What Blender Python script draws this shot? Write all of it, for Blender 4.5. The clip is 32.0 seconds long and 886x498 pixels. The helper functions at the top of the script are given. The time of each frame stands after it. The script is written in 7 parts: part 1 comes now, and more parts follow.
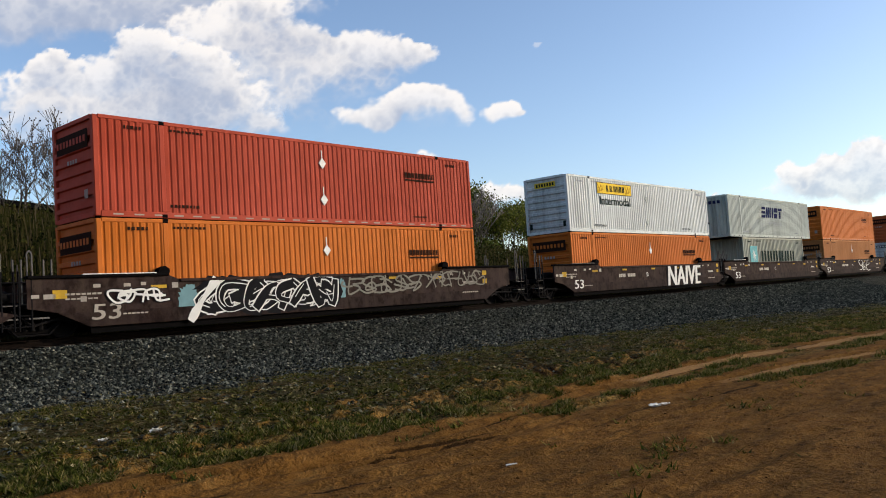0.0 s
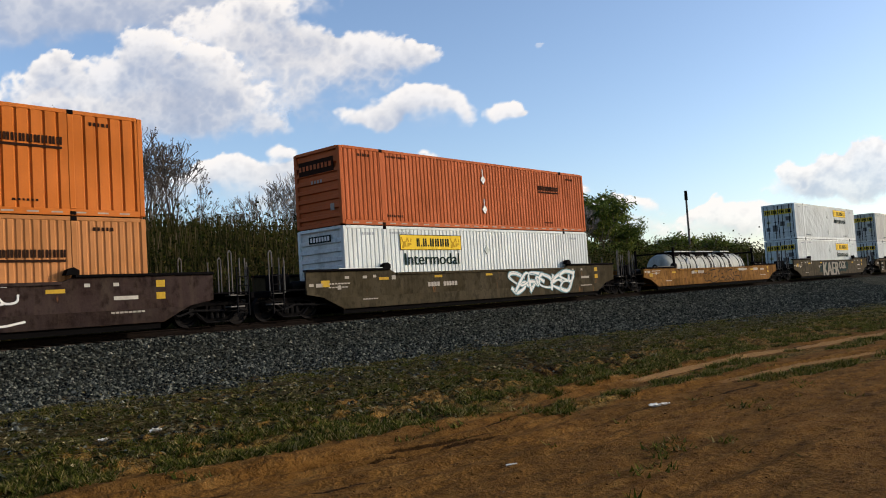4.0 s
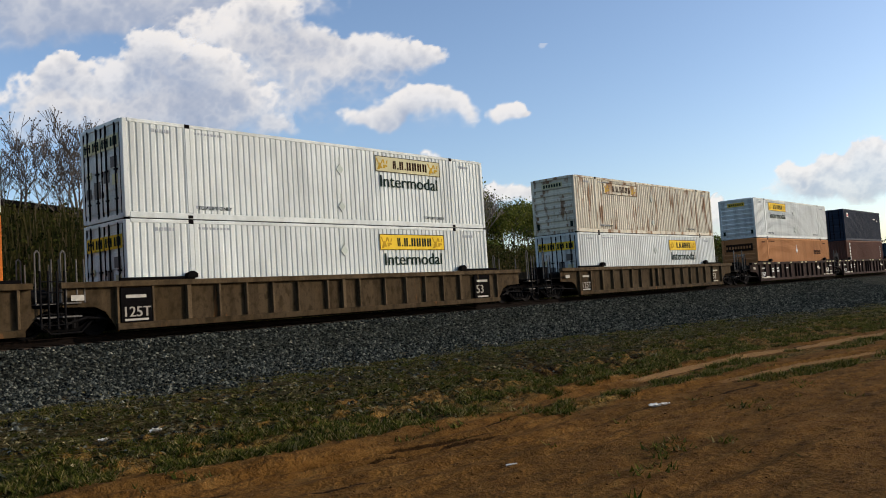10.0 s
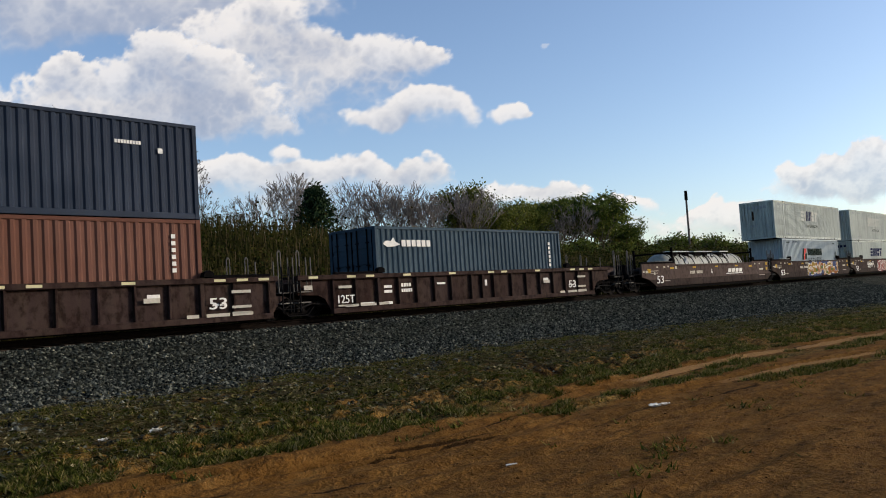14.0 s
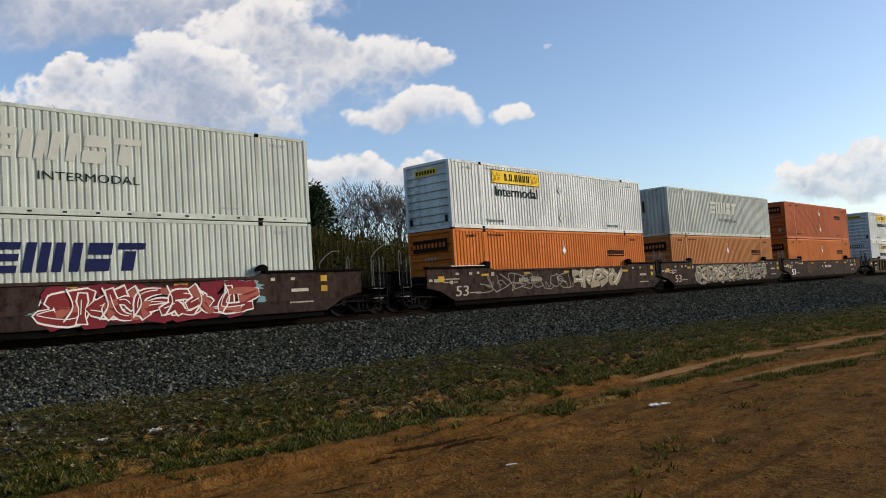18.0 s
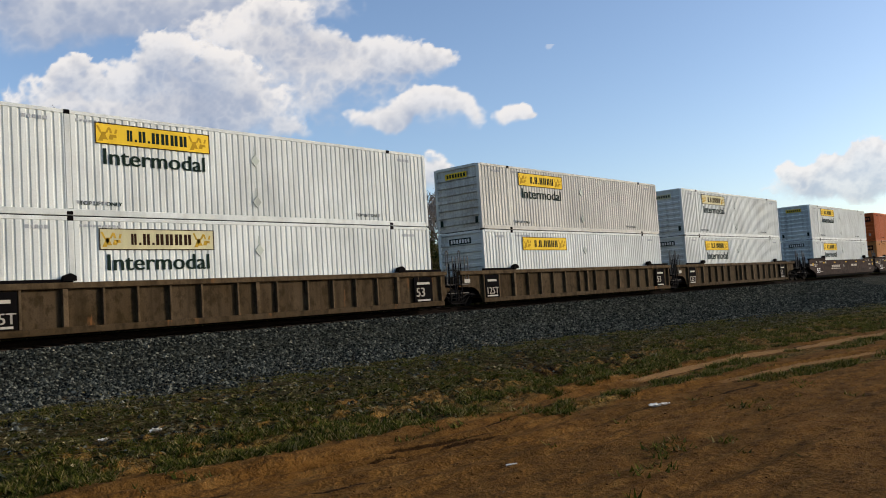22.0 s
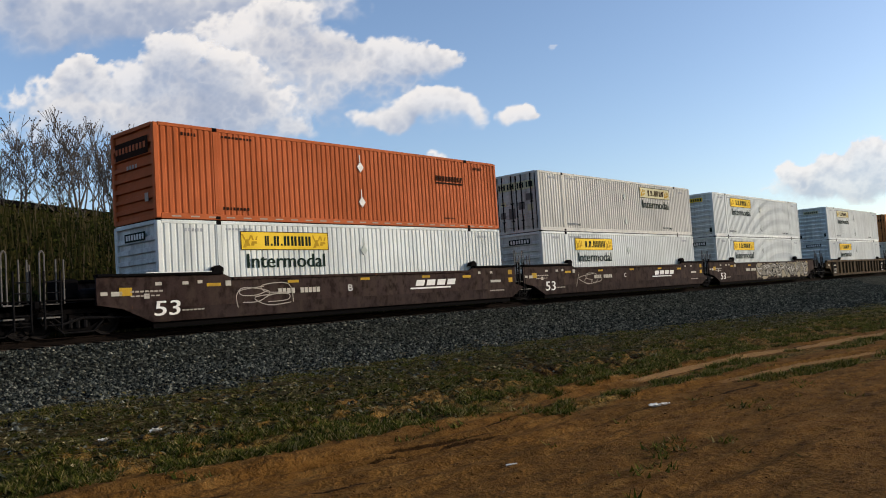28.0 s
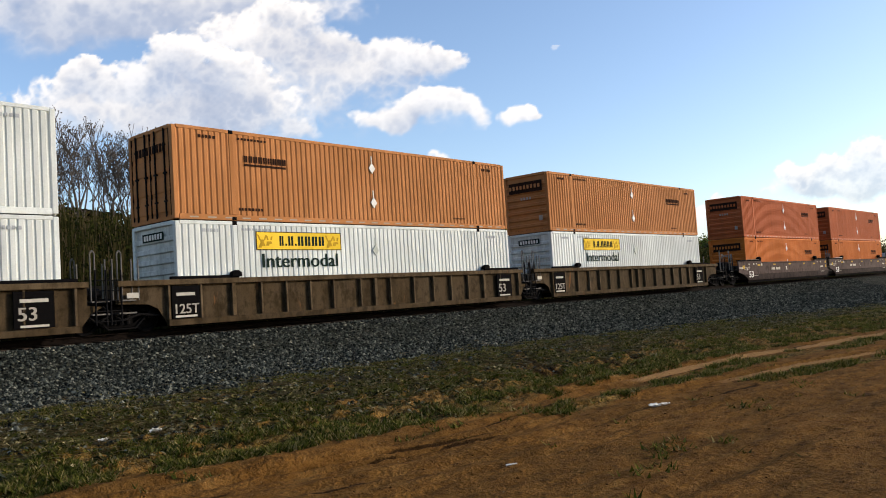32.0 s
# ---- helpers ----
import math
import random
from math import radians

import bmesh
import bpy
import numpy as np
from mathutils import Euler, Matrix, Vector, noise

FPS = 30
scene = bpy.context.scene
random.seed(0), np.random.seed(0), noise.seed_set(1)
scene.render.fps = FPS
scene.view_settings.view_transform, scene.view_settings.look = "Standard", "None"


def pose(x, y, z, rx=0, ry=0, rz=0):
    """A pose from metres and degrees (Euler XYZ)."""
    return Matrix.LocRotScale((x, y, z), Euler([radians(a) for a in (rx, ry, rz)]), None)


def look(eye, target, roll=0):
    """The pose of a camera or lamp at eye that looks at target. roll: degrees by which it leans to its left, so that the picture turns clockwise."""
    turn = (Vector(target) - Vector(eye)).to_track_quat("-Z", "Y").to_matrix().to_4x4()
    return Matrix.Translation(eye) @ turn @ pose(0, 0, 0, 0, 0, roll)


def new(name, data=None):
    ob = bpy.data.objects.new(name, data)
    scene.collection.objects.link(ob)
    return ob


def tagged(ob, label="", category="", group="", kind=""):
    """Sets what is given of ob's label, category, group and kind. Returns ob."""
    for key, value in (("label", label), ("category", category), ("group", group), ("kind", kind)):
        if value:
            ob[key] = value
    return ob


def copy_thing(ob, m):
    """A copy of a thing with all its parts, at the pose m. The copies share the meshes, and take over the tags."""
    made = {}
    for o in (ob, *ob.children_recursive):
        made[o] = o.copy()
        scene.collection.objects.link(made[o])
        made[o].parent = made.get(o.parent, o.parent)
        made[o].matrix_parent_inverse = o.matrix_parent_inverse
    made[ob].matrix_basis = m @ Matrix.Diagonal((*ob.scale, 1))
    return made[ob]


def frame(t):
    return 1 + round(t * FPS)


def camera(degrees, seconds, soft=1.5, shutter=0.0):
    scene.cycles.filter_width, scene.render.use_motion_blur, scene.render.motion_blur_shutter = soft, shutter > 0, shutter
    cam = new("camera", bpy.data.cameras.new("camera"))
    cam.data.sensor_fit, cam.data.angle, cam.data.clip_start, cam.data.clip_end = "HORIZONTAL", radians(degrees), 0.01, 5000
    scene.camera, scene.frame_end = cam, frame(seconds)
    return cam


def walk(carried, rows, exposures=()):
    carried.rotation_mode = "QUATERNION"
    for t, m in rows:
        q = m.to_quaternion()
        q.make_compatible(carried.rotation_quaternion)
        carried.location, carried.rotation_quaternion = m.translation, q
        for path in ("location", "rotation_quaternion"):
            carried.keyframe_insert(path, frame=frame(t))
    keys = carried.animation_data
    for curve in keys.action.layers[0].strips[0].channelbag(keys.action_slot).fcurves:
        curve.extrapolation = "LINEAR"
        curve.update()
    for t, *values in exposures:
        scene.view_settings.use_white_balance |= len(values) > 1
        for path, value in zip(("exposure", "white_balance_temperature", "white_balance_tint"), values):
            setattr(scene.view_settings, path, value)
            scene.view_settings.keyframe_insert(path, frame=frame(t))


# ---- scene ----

# ================= camera =================
EYE = Vector((0.0, 0.0, 1.5))
YAW, PITCH, ROLL = 48.406, 3.3698, -3.682
AIM = Vector((math.sin(radians(YAW)) * math.cos(radians(PITCH)),
              math.cos(radians(YAW)) * math.cos(radians(PITCH)),
              math.sin(radians(PITCH))))

cam = camera(57.05, 32.0, soft=1.0, shutter=0.0)
STAND = look(EYE, EYE + AIM, ROLL)
walk(cam, [(0.0, STAND), (32.0, STAND)],
     exposures=[(0, 0.05, 6600, 14), (6, 0.0, 6600, 14), (9, -0.12, 6550, 14), (26, -0.12, 6550, 14), (30, -0.06, 6550, 14), (32, 0.2, 6600, 14)])

# ================= sky and sun =================
SUN_EL = radians(16.5)
SUN_AZ = math.atan2(0.74, -0.67)
world = bpy.data.worlds.new("sky")
scene.world = world
world.use_nodes = True
wn = world.node_tree
for n in list(wn.nodes):
    wn.nodes.remove(n)
w_out = wn.nodes.new("ShaderNodeOutputWorld")
w_bg = wn.nodes.new("ShaderNodeBackground")
w_sky = wn.nodes.new("ShaderNodeTexSky")
w_sky.sky_type = "NISHITA"
w_sky.sun_disc = False
w_sky.sun_elevation = SUN_EL
w_sky.sun_rotation = SUN_AZ
w_sky.air_density, w_sky.dust_density, w_sky.ozone_density = 0.9, 1.0, 2.2
w_bg.inputs["Strength"].default_value = 0.215
wn.links.new(w_sky.outputs[0], w_bg.inputs[0])
wn.links.new(w_bg.outputs[0], w_out.inputs[0])

sun_data = bpy.data.lights.new("sun", "SUN")
sun_data.energy = 3.6
sun_data.angle = radians(0.53)
sun_data.color = (1.0, 0.89, 0.73)
sun = new("sun", sun_data)
to_sun = Vector((math.sin(SUN_AZ) * math.cos(SUN_EL), math.cos(SUN_AZ) * math.cos(SUN_EL), math.sin(SUN_EL)))
sun.matrix_basis = look(to_sun * 100, (0, 0, 0))

# ================= materials =================
MATS = {}


def base_material(name):
    m = bpy.data.materials.new(name)
    m.use_nodes = True
    nt = m.node_tree
    return m, nt, nt.nodes["Principled BSDF"]


def node(nt, kind, **values):
    n = nt.nodes.new("ShaderNode" + kind)
    for key, v in values.items():
        n.inputs[key].default_value = v
    return n


def ramp(nt, fac, stops):
    r = nt.nodes.new("ShaderNodeValToRGB")
    while len(r.color_ramp.elements) < len(stops):
        r.color_ramp.elements.new(0.5)
    for e, (p, c) in zip(r.color_ramp.elements, stops):
        e.position = p
        e.color = (*c, 1) if len(c) == 3 else c
    nt.links.new(fac, r.inputs[0])
    return r.outputs[0]


def mixed(nt, fac, a, b, mode="MIX"):
    mx = nt.nodes.new("ShaderNodeMix")
    mx.data_type = "RGBA"
    mx.blend_type = mode
    for sock, v in ((mx.inputs[0], fac), (mx.inputs[6], a), (mx.inputs[7], b)):
        if isinstance(v, (int, float)):
            sock.default_value = v
        elif isinstance(v, tuple):
            sock.default_value = (*v, 1)
        else:
            nt.links.new(v, sock)
    return mx.outputs[2]


def local_noise(nt, scale, stretch=(1, 1, 1), detail=4.0, coord="Object"):
    tc = nt.nodes.new("ShaderNodeTexCoord")
    mp = nt.nodes.new("ShaderNodeMapping")
    mp.inputs["Scale"].default_value = stretch
    nt.links.new(tc.outputs[coord], mp.inputs[0])
    nz = node(nt, "TexNoise", Scale=scale, Detail=detail, Roughness=0.6)
    info = nt.nodes.new("ShaderNodeObjectInfo")
    nz.noise_dimensions = "4D"
    mul = nt.nodes.new("ShaderNodeMath")
    mul.operation = "MULTIPLY"
    mul.inputs[1].default_value = 37.0
    nt.links.new(info.outputs["Random"], mul.inputs[0])
    nt.links.new(mul.outputs[0], nz.inputs["W"])
    nt.links.new(mp.outputs[0], nz.inputs[0])
    return nz.outputs[0]


def bumped(nt, bsdf, height, strength, distance):
    b = node(nt, "Bump", Strength=strength, Distance=distance)
    nt.links.new(height, b.inputs["Height"])
    nt.links.new(b.outputs[0], bsdf.inputs["Normal"])


def paint(name, rgb, rough=0.5, dirt=0.35, rust=0.0, metal=0.0, grime=(0.055, 0.042, 0.03)):
    """Weathered paint on steel: faded patches, vertical dirt streaks, rust blooms."""
    if name in MATS:
        return MATS[name]
    m, nt, bsdf = base_material(name)
    patch = local_noise(nt, 0.35, (1, 1, 1), 3)
    streak = local_noise(nt, 1.0, (3.2, 3.2, 0.25), 5)
    fine = local_noise(nt, 26.0, (1, 1, 1), 3)
    faded = tuple(min(1, c * 1.08 + 0.015) for c in rgb)
    dull = tuple(c * 0.80 for c in rgb)
    col = mixed(nt, ramp(nt, patch, [(0.3, (0, 0, 0)), (0.7, (1, 1, 1))]), dull, faded)
    d = min(1, dirt)
    col = mixed(nt, ramp(nt, streak, [(0.45, (0, 0, 0)), (0.8, (d, d, d))]), col, grime)
    col = mixed(nt, ramp(nt, fine, [(0.42, (0, 0, 0)), (0.85, (d * 0.6,) * 3)]), col, grime)
    if name.endswith(("car_paint", "chord_paint", "rib_paint", "sill_paint")):
        mottle = local_noise(nt, 4.2, (1, 1, 0.7), 6)
        scuff = local_noise(nt, 2.3, (1.6, 1.6, 0.6), 7)
        col = mixed(nt, ramp(nt, mottle, [(0.48, (0, 0, 0)), (0.62, (0.75, 0.75, 0.75))]), col, tuple(c * 0.35 for c in rgb))
        col = mixed(nt, ramp(nt, scuff, [(0.56, (0, 0, 0)), (0.66, (0.3, 0.3, 0.3))]), col, tuple(min(1, c * 1.5 + 0.012) for c in rgb))
    if rust > 0:
        bloom = local_noise(nt, 1.3, (2.2, 2.2, 0.5), 7)
        k = 0.72 - 0.28 * rust
        col = mixed(nt, ramp(nt, bloom, [(k, (0, 0, 0)), (k + 0.08, (0.85, 0.85, 0.85))]), col, (0.15, 0.066, 0.022))
    nt.links.new(col, bsdf.inputs["Base Color"])
    rr = ramp(nt, streak, [(0.3, (rough + 0.08,) * 3), (0.8, (min(1, rough + 0.3),) * 3)])
    nt.links.new(rr, bsdf.inputs["Roughness"])
    bsdf.inputs["Metallic"].default_value = metal
    bsdf.inputs["Specular IOR Level"].default_value = 0.07
    bumped(nt, bsdf, patch, 0.25, 0.02)
    MATS[name] = m
    return m


def plain(name, rgb, rough=0.7, metal=0.0, vary=0.25, scale=9.0, gloss=0.06):
    if name in MATS:
        return MATS[name]
    m, nt, bsdf = base_material(name)
    nz = local_noise(nt, scale, (1, 1, 1), 4)
    lo = tuple(c * (1 - vary) for c in rgb)
    hi = tuple(min(1, c * (1 + vary)) for c in rgb)
    nt.links.new(mixed(nt, nz, lo, hi), bsdf.inputs["Base Color"])
    bsdf.inputs["Roughness"].default_value = rough
    bsdf.inputs["Metallic"].default_value = metal
    bsdf.inputs["Specular IOR Level"].default_value = gloss
    bumped(nt, bsdf, nz, 0.3, 0.01)
    MATS[name] = m
    return m


def island(name, stops, rough=0.85, trans=0.0):
    """Colour that varies from piece to piece of one joined mesh."""
    if name in MATS:
        return MATS[name]
    m, nt, bsdf = base_material(name)
    g = nt.nodes.new("ShaderNodeNewGeometry")
    col = ramp(nt, g.outputs["Random Per Island"], stops)
    nt.links.new(col, bsdf.inputs["Base Color"])
    bsdf.inputs["Roughness"].default_value = rough
    bsdf.inputs["Specular IOR Level"].default_value = 0.04
    if trans:
        tr = nt.nodes.new("ShaderNodeBsdfTranslucent")
        nt.links.new(col, tr.inputs[0])
        ms = node(nt, "MixShader", Fac=trans)
        nt.links.new(bsdf.outputs[0], ms.inputs[1])
        nt.links.new(tr.outputs[0], ms.inputs[2])
        nt.links.new(ms.outputs[0], nt.nodes["Material Output"].inputs[0])
    MATS[name] = m
    return m


WHITE = paint("white_paint", (0.560, 0.598, 0.572), 0.45, 0.30)
BEIGE = paint("beige_white_paint", (0.49, 0.49, 0.44), 0.5, 0.35)
RUSTY = paint("rust_streaked_white_paint", (0.56, 0.53, 0.42), 0.6, 0.4, 0.72)
GREYW = paint("pale_grey_paint", (0.395, 0.440, 0.395), 0.5, 0.36)
ORANGE = paint("orange_paint", (0.45, 0.118, 0.011), 0.5, 0.28)
TAN = paint("faded_orange_paint", (0.37, 0.15, 0.046), 0.55, 0.26)
RED = paint("orange_red_paint", (0.355, 0.079, 0.017), 0.5, 0.26)
BRICK = paint("brick_red_paint", (0.33, 0.045, 0.020), 0.5, 0.24)
BROWNC = paint("red_brown_paint", (0.10, 0.040, 0.026), 0.55, 0.3)
NAVY = paint("dark_blue_paint", (0.011, 0.021, 0.040), 0.5, 0.15)
BLUE = paint("blue_paint", (0.022, 0.048, 0.070), 0.5, 0.2)
SLATE = paint("grey_green_paint", (0.34, 0.35, 0.28), 0.55, 0.3)
PALEB = paint("pale_blue_grey_paint", (0.36, 0.42, 0.43), 0.55, 0.25)
MAROON = paint("maroon_car_paint", (0.0185, 0.0082, 0.0068), 0.75, 0.7, 0.15)
MAROONL = paint("dark_maroon_sill_paint", (0.013, 0.0054, 0.0044), 0.75, 0.5)
MAROONG = paint("grey_maroon_car_paint", (0.055, 0.035, 0.030), 0.65, 0.4)
MUSTARD = paint("mustard_car_paint", (0.17, 0.074, 0.007), 0.7, 1.0, 0.55, grime=(0.022, 0.012, 0.003))
OLIVE = paint("olive_brown_car_paint", (0.037, 0.028, 0.012), 0.7, 0.9, 0.3, grime=(0.016, 0.012, 0.006))
# recessed panels darker than chord and ribs: recess shade put into the paint
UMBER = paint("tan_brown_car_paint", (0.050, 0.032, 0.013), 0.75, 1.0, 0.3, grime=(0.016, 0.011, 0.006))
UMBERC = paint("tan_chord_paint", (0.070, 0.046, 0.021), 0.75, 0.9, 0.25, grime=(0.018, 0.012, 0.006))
MARIB = paint("dark_maroon_rib_paint", (0.019, 0.0078, 0.0064), 0.75, 0.55)
# near-black albedos put the underframe's darkness into the colour
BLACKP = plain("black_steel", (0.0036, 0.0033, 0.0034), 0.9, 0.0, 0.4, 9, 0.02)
STEEL = plain("worn_steel", (0.10, 0.094, 0.085), 0.65, 0.0, 0.35, 9, 0.08)
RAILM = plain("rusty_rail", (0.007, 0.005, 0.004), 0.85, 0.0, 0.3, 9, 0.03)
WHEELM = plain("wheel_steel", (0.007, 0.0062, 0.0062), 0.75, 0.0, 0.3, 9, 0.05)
YELLOW = paint("yellow_sign_paint", (0.66, 0.44, 0.02), 0.5, 0.15)
YELLOWF = paint("faded_yellow_paint", (0.50, 0.47, 0.28), 0.5, 0.25)
DARKINK = plain("dark_lettering", (0.010, 0.019, 0.015), 0.9, 0, 0.25, 9, 0.03)
BROWNINK = plain("brown_lettering", (0.022, 0.011, 0.007), 0.9, 0, 0.25, 9, 0.03)
NAVYINK = plain("navy_lettering", (0.012, 0.016, 0.055), 0.9, 0, 0.25, 9, 0.03)
GHOSTW = plain("ghost_white_lettering", (0.37, 0.385, 0.345), 0.8, 0, 0.2, 4, 0.05)
GREYINK = plain("ghost_lettering", (0.27, 0.29, 0.30), 0.85, 0, 0.3, 9, 0.05)
WHITEINK = plain("white_lettering", (0.58, 0.58, 0.55), 0.7, 0, 0.25, 7, 0.1)
FADEINK = plain("faded_white_lettering", (0.27, 0.245, 0.21), 0.7, 0, 0.4, 6, 0.1)
REDINK = plain("red_lettering", (0.45, 0.03, 0.03), 0.5)
TEAL = plain("teal_lettering", (0.08, 0.28, 0.30), 0.5)
# ends of pale boxes: grime thickened to put end-wall shade into the paint
SHADED_ENDS = {WHITE: paint("end_shade_white_paint", (0.560, 0.598, 0.572), 0.55, 0.75, grime=(0.075, 0.068, 0.058)),
          BEIGE: paint("end_shade_beige_paint", (0.49, 0.49, 0.44), 0.6, 0.85, grime=(0.05, 0.040, 0.028)),
          GREYW: paint("end_shade_grey_paint", (0.395, 0.440, 0.395), 0.55, 0.8, grime=(0.06, 0.055, 0.045))}
STRIPM = paint("dusty_yellow_strip_paint", (0.42, 0.26, 0.018), 0.6, 0.5)
EMBLEMM = plain("ochre_emblem", (0.33, 0.205, 0.018), 0.8, 0, 0.4, 5, 0.03)
# cast iron near-black too, for the dark under the cars
CASTM = plain("black_cast_iron", (0.0055, 0.0052, 0.0055), 0.8, 0.0, 0.4, 6, 0.05)
# lighter rib paint carries the lit rib edges in its colour
UMBERR = paint("lit_rib_paint", (0.095, 0.064, 0.032), 0.75, 0.8, 0.2, grime=(0.02, 0.013, 0.007))
GOLDF = plain("faded_gold_lettering", (0.085, 0.05, 0.014), 0.8, 0, 0.4, 5, 0.05)
PLATEM = plain("dusty_white_plate", (0.36, 0.34, 0.29), 0.75, 0, 0.4, 8, 0.06)
DUSTY = paint("dusty_tan_paint", (0.38, 0.17, 0.062), 0.6, 0.3)
TANKW = paint("stained_tank_paint", (0.36, 0.375, 0.335), 0.5, 0.55, 0.12)
WOOD = plain("creosoted_wood", (0.035, 0.026, 0.02), 0.9, 0, 0.4, 9, 0.05)

# ================= mesh kit =================


class Shape:
    """Vertices and faces of one part."""

    def __init__(self):
        self.v, self.f = [], []

    def add(self, verts, faces):
        k = len(self.v)
        self.v.extend(verts)
        self.f.extend([tuple(i + k for i in f) for f in faces])
        return self

    def box(self, x0, x1, y0, y1, z0, z1, bev=0.0):
        if bev <= 0:
            vs = [(x, y, z) for x in (x0, x1) for y in (y0, y1) for z in (z0, z1)]
            return self.add(vs, [(0, 1, 3, 2), (4, 6, 7, 5), (0, 4, 5, 1), (2, 3, 7, 6), (0, 2, 6, 4), (1, 5, 7, 3)])
        bev = min(bev, (x1 - x0) / 3, (z1 - z0) / 3, (y1 - y0) / 3)
        lo, hi = (x0, y0, z0), (x1, y1, z1)
        vs, idx = [], {}
        for cx in (0, 1):
            for cy in (0, 1):
                for cz in (0, 1):
                    c = (cx, cy, cz)
                    for ax in range(3):
                        p = []
                        for i in range(3):
                            full = hi[i] if c[i] else lo[i]
                            inn = full + (-bev if c[i] else bev)
                            p.append(full if i == ax else inn)
                        idx[c, ax] = len(vs)
                        vs.append(tuple(p))
        fs = []
        for ax in range(3):
            o = [i for i in range(3) if i != ax]
            for side in (0, 1):
                loop = []
                for a, b in ((0, 0), (1, 0), (1, 1), (0, 1)):
                    c = [0, 0, 0]
                    c[ax], c[o[0]], c[o[1]] = side, a, b
                    loop.append(idx[tuple(c), ax])
                flip = (side == 0) ^ (ax == 1)
                fs.append(tuple(reversed(loop)) if flip else tuple(loop))
            for a in (0, 1):
                for b in (0, 1):
                    c0, c1 = [0, 0, 0], [0, 0, 0]
                    c0[o[0]] = c1[o[0]] = a
                    c0[o[1]] = c1[o[1]] = b
                    c1[ax] = 1
                    fs.append((idx[tuple(c0), o[0]], idx[tuple(c1), o[0]], idx[tuple(c1), o[1]], idx[tuple(c0), o[1]]))
        for cx in (0, 1):
            for cy in (0, 1):
                for cz in (0, 1):
                    fs.append(tuple(idx[(cx, cy, cz), ax] for ax in range(3)))
        return self.add(vs, fs)

    def prism(self, outline, y0, y1):
        """Outline in x and z, swept from y0 to y1."""
        n = len(outline)
        vs = [(x, y0, z) for x, z in outline] + [(x, y1, z) for x, z in outline]
        fs = [tuple(range(n)), tuple(range(2 * n - 1, n - 1, -1))]
        fs += [(i, (i + 1) % n, (i + 1) % n + n, i + n) for i in range(n)]
        return self.add(vs, fs)

    def rod(self, a, b, r, n=6, r2=None):
        a, b = Vector(a), Vector(b)
        d = (b - a)
        if d.length < 1e-6:
            return self
        q = d.to_track_quat("Z", "Y").to_matrix()
        r2 = r if r2 is None else r2
        vs = []
        for p, rr in ((a, r), (b, r2)):
            for i in range(n):
                an = 2 * math.pi * i / n
                vs.append(tuple(p + q @ Vector((rr * math.cos(an), rr * math.sin(an), 0))))
        fs = [(i, (i + 1) % n, (i + 1) % n + n, i + n) for i in range(n)]
        fs += [tuple(range(n - 1, -1, -1)), tuple(range(n, 2 * n))]
        return self.add(vs, fs)

    def pipe(self, pts, r, n=6):
        for a, b in zip(pts, pts[1:]):
            self.rod(a, b, r, n)
        return self

    def lathe(self, profile, axis, at, n=20):
        """Profile rows of (distance along the axis, radius)."""
        vs, fs = [], []
        for d, r in profile:
            for i in range(n):
                an = 2 * math.pi * i / n
                c, s = r * math.cos(an), r * math.sin(an)
                p = (d, c, s) if axis == "x" else (c, d, s)
                vs.append((at[0] + p[0], at[1] + p[1], at[2] + p[2]))
        for k in range(len(profile) - 1):
            for i in range(n):
                j = (i + 1) % n
                fs.append((k * n + i, k * n + j, (k + 1) * n + j, (k + 1) * n + i))
        fs.append(tuple(range(n - 1, -1, -1)))
        fs.append(tuple(range((len(profile) - 1) * n, len(profile) * n)))
        return self.add(vs, fs)

    def mesh(self, name, material, smooth=False):
        me = bpy.data.meshes.new(name)
        me.from_pydata(self.v, [], self.f)
        me.materials.append(material)
        if smooth:
            me.polygons.foreach_set("use_smooth", [True] * len(me.polygons))
        bm = bmesh.new()
        bm.from_mesh(me)
        bmesh.ops.recalc_face_normals(bm, faces=bm.faces)
        bm.to_mesh(me)
        bm.free()
        me.update()
        return me


CACHE = {}


SMALL_MARKS = ("graffiti_ground", "sign_emblem", "sign_lettering", "stencil_lettering", "reflective_tape", "rail_hole_row", "nose_mark", "road_lettering", "graffiti_patch", "panel_lettering", "code_lettering", "door_lettering", "tank_lettering", "word", "brand_lettering", "graffiti_fade", "graffiti", "graffiti_outline", "nose_lettering", "graffiti_highlight", "lift_lettering")


def part(name, key, build, material, parent, label="", at=(0, 0, 0), smooth=False):
    """One mesh object under a thing or a part; alike parts share their mesh."""
    k = (key, material.name)
    if k not in CACHE:
        sh = Shape()
        build(sh)
        CACHE[k] = sh.mesh(name, material, smooth)
    ob = new(name, CACHE[k])
    ob.parent = parent
    ob.location = at
    if label:
        tagged(ob, label)
    if name in SMALL_MARKS:
        tagged(ob, kind="stuff")
    return ob


def thing(name, label, category, group=""):
    return tagged(new(name), label, category, group)


GLYPHS = {}


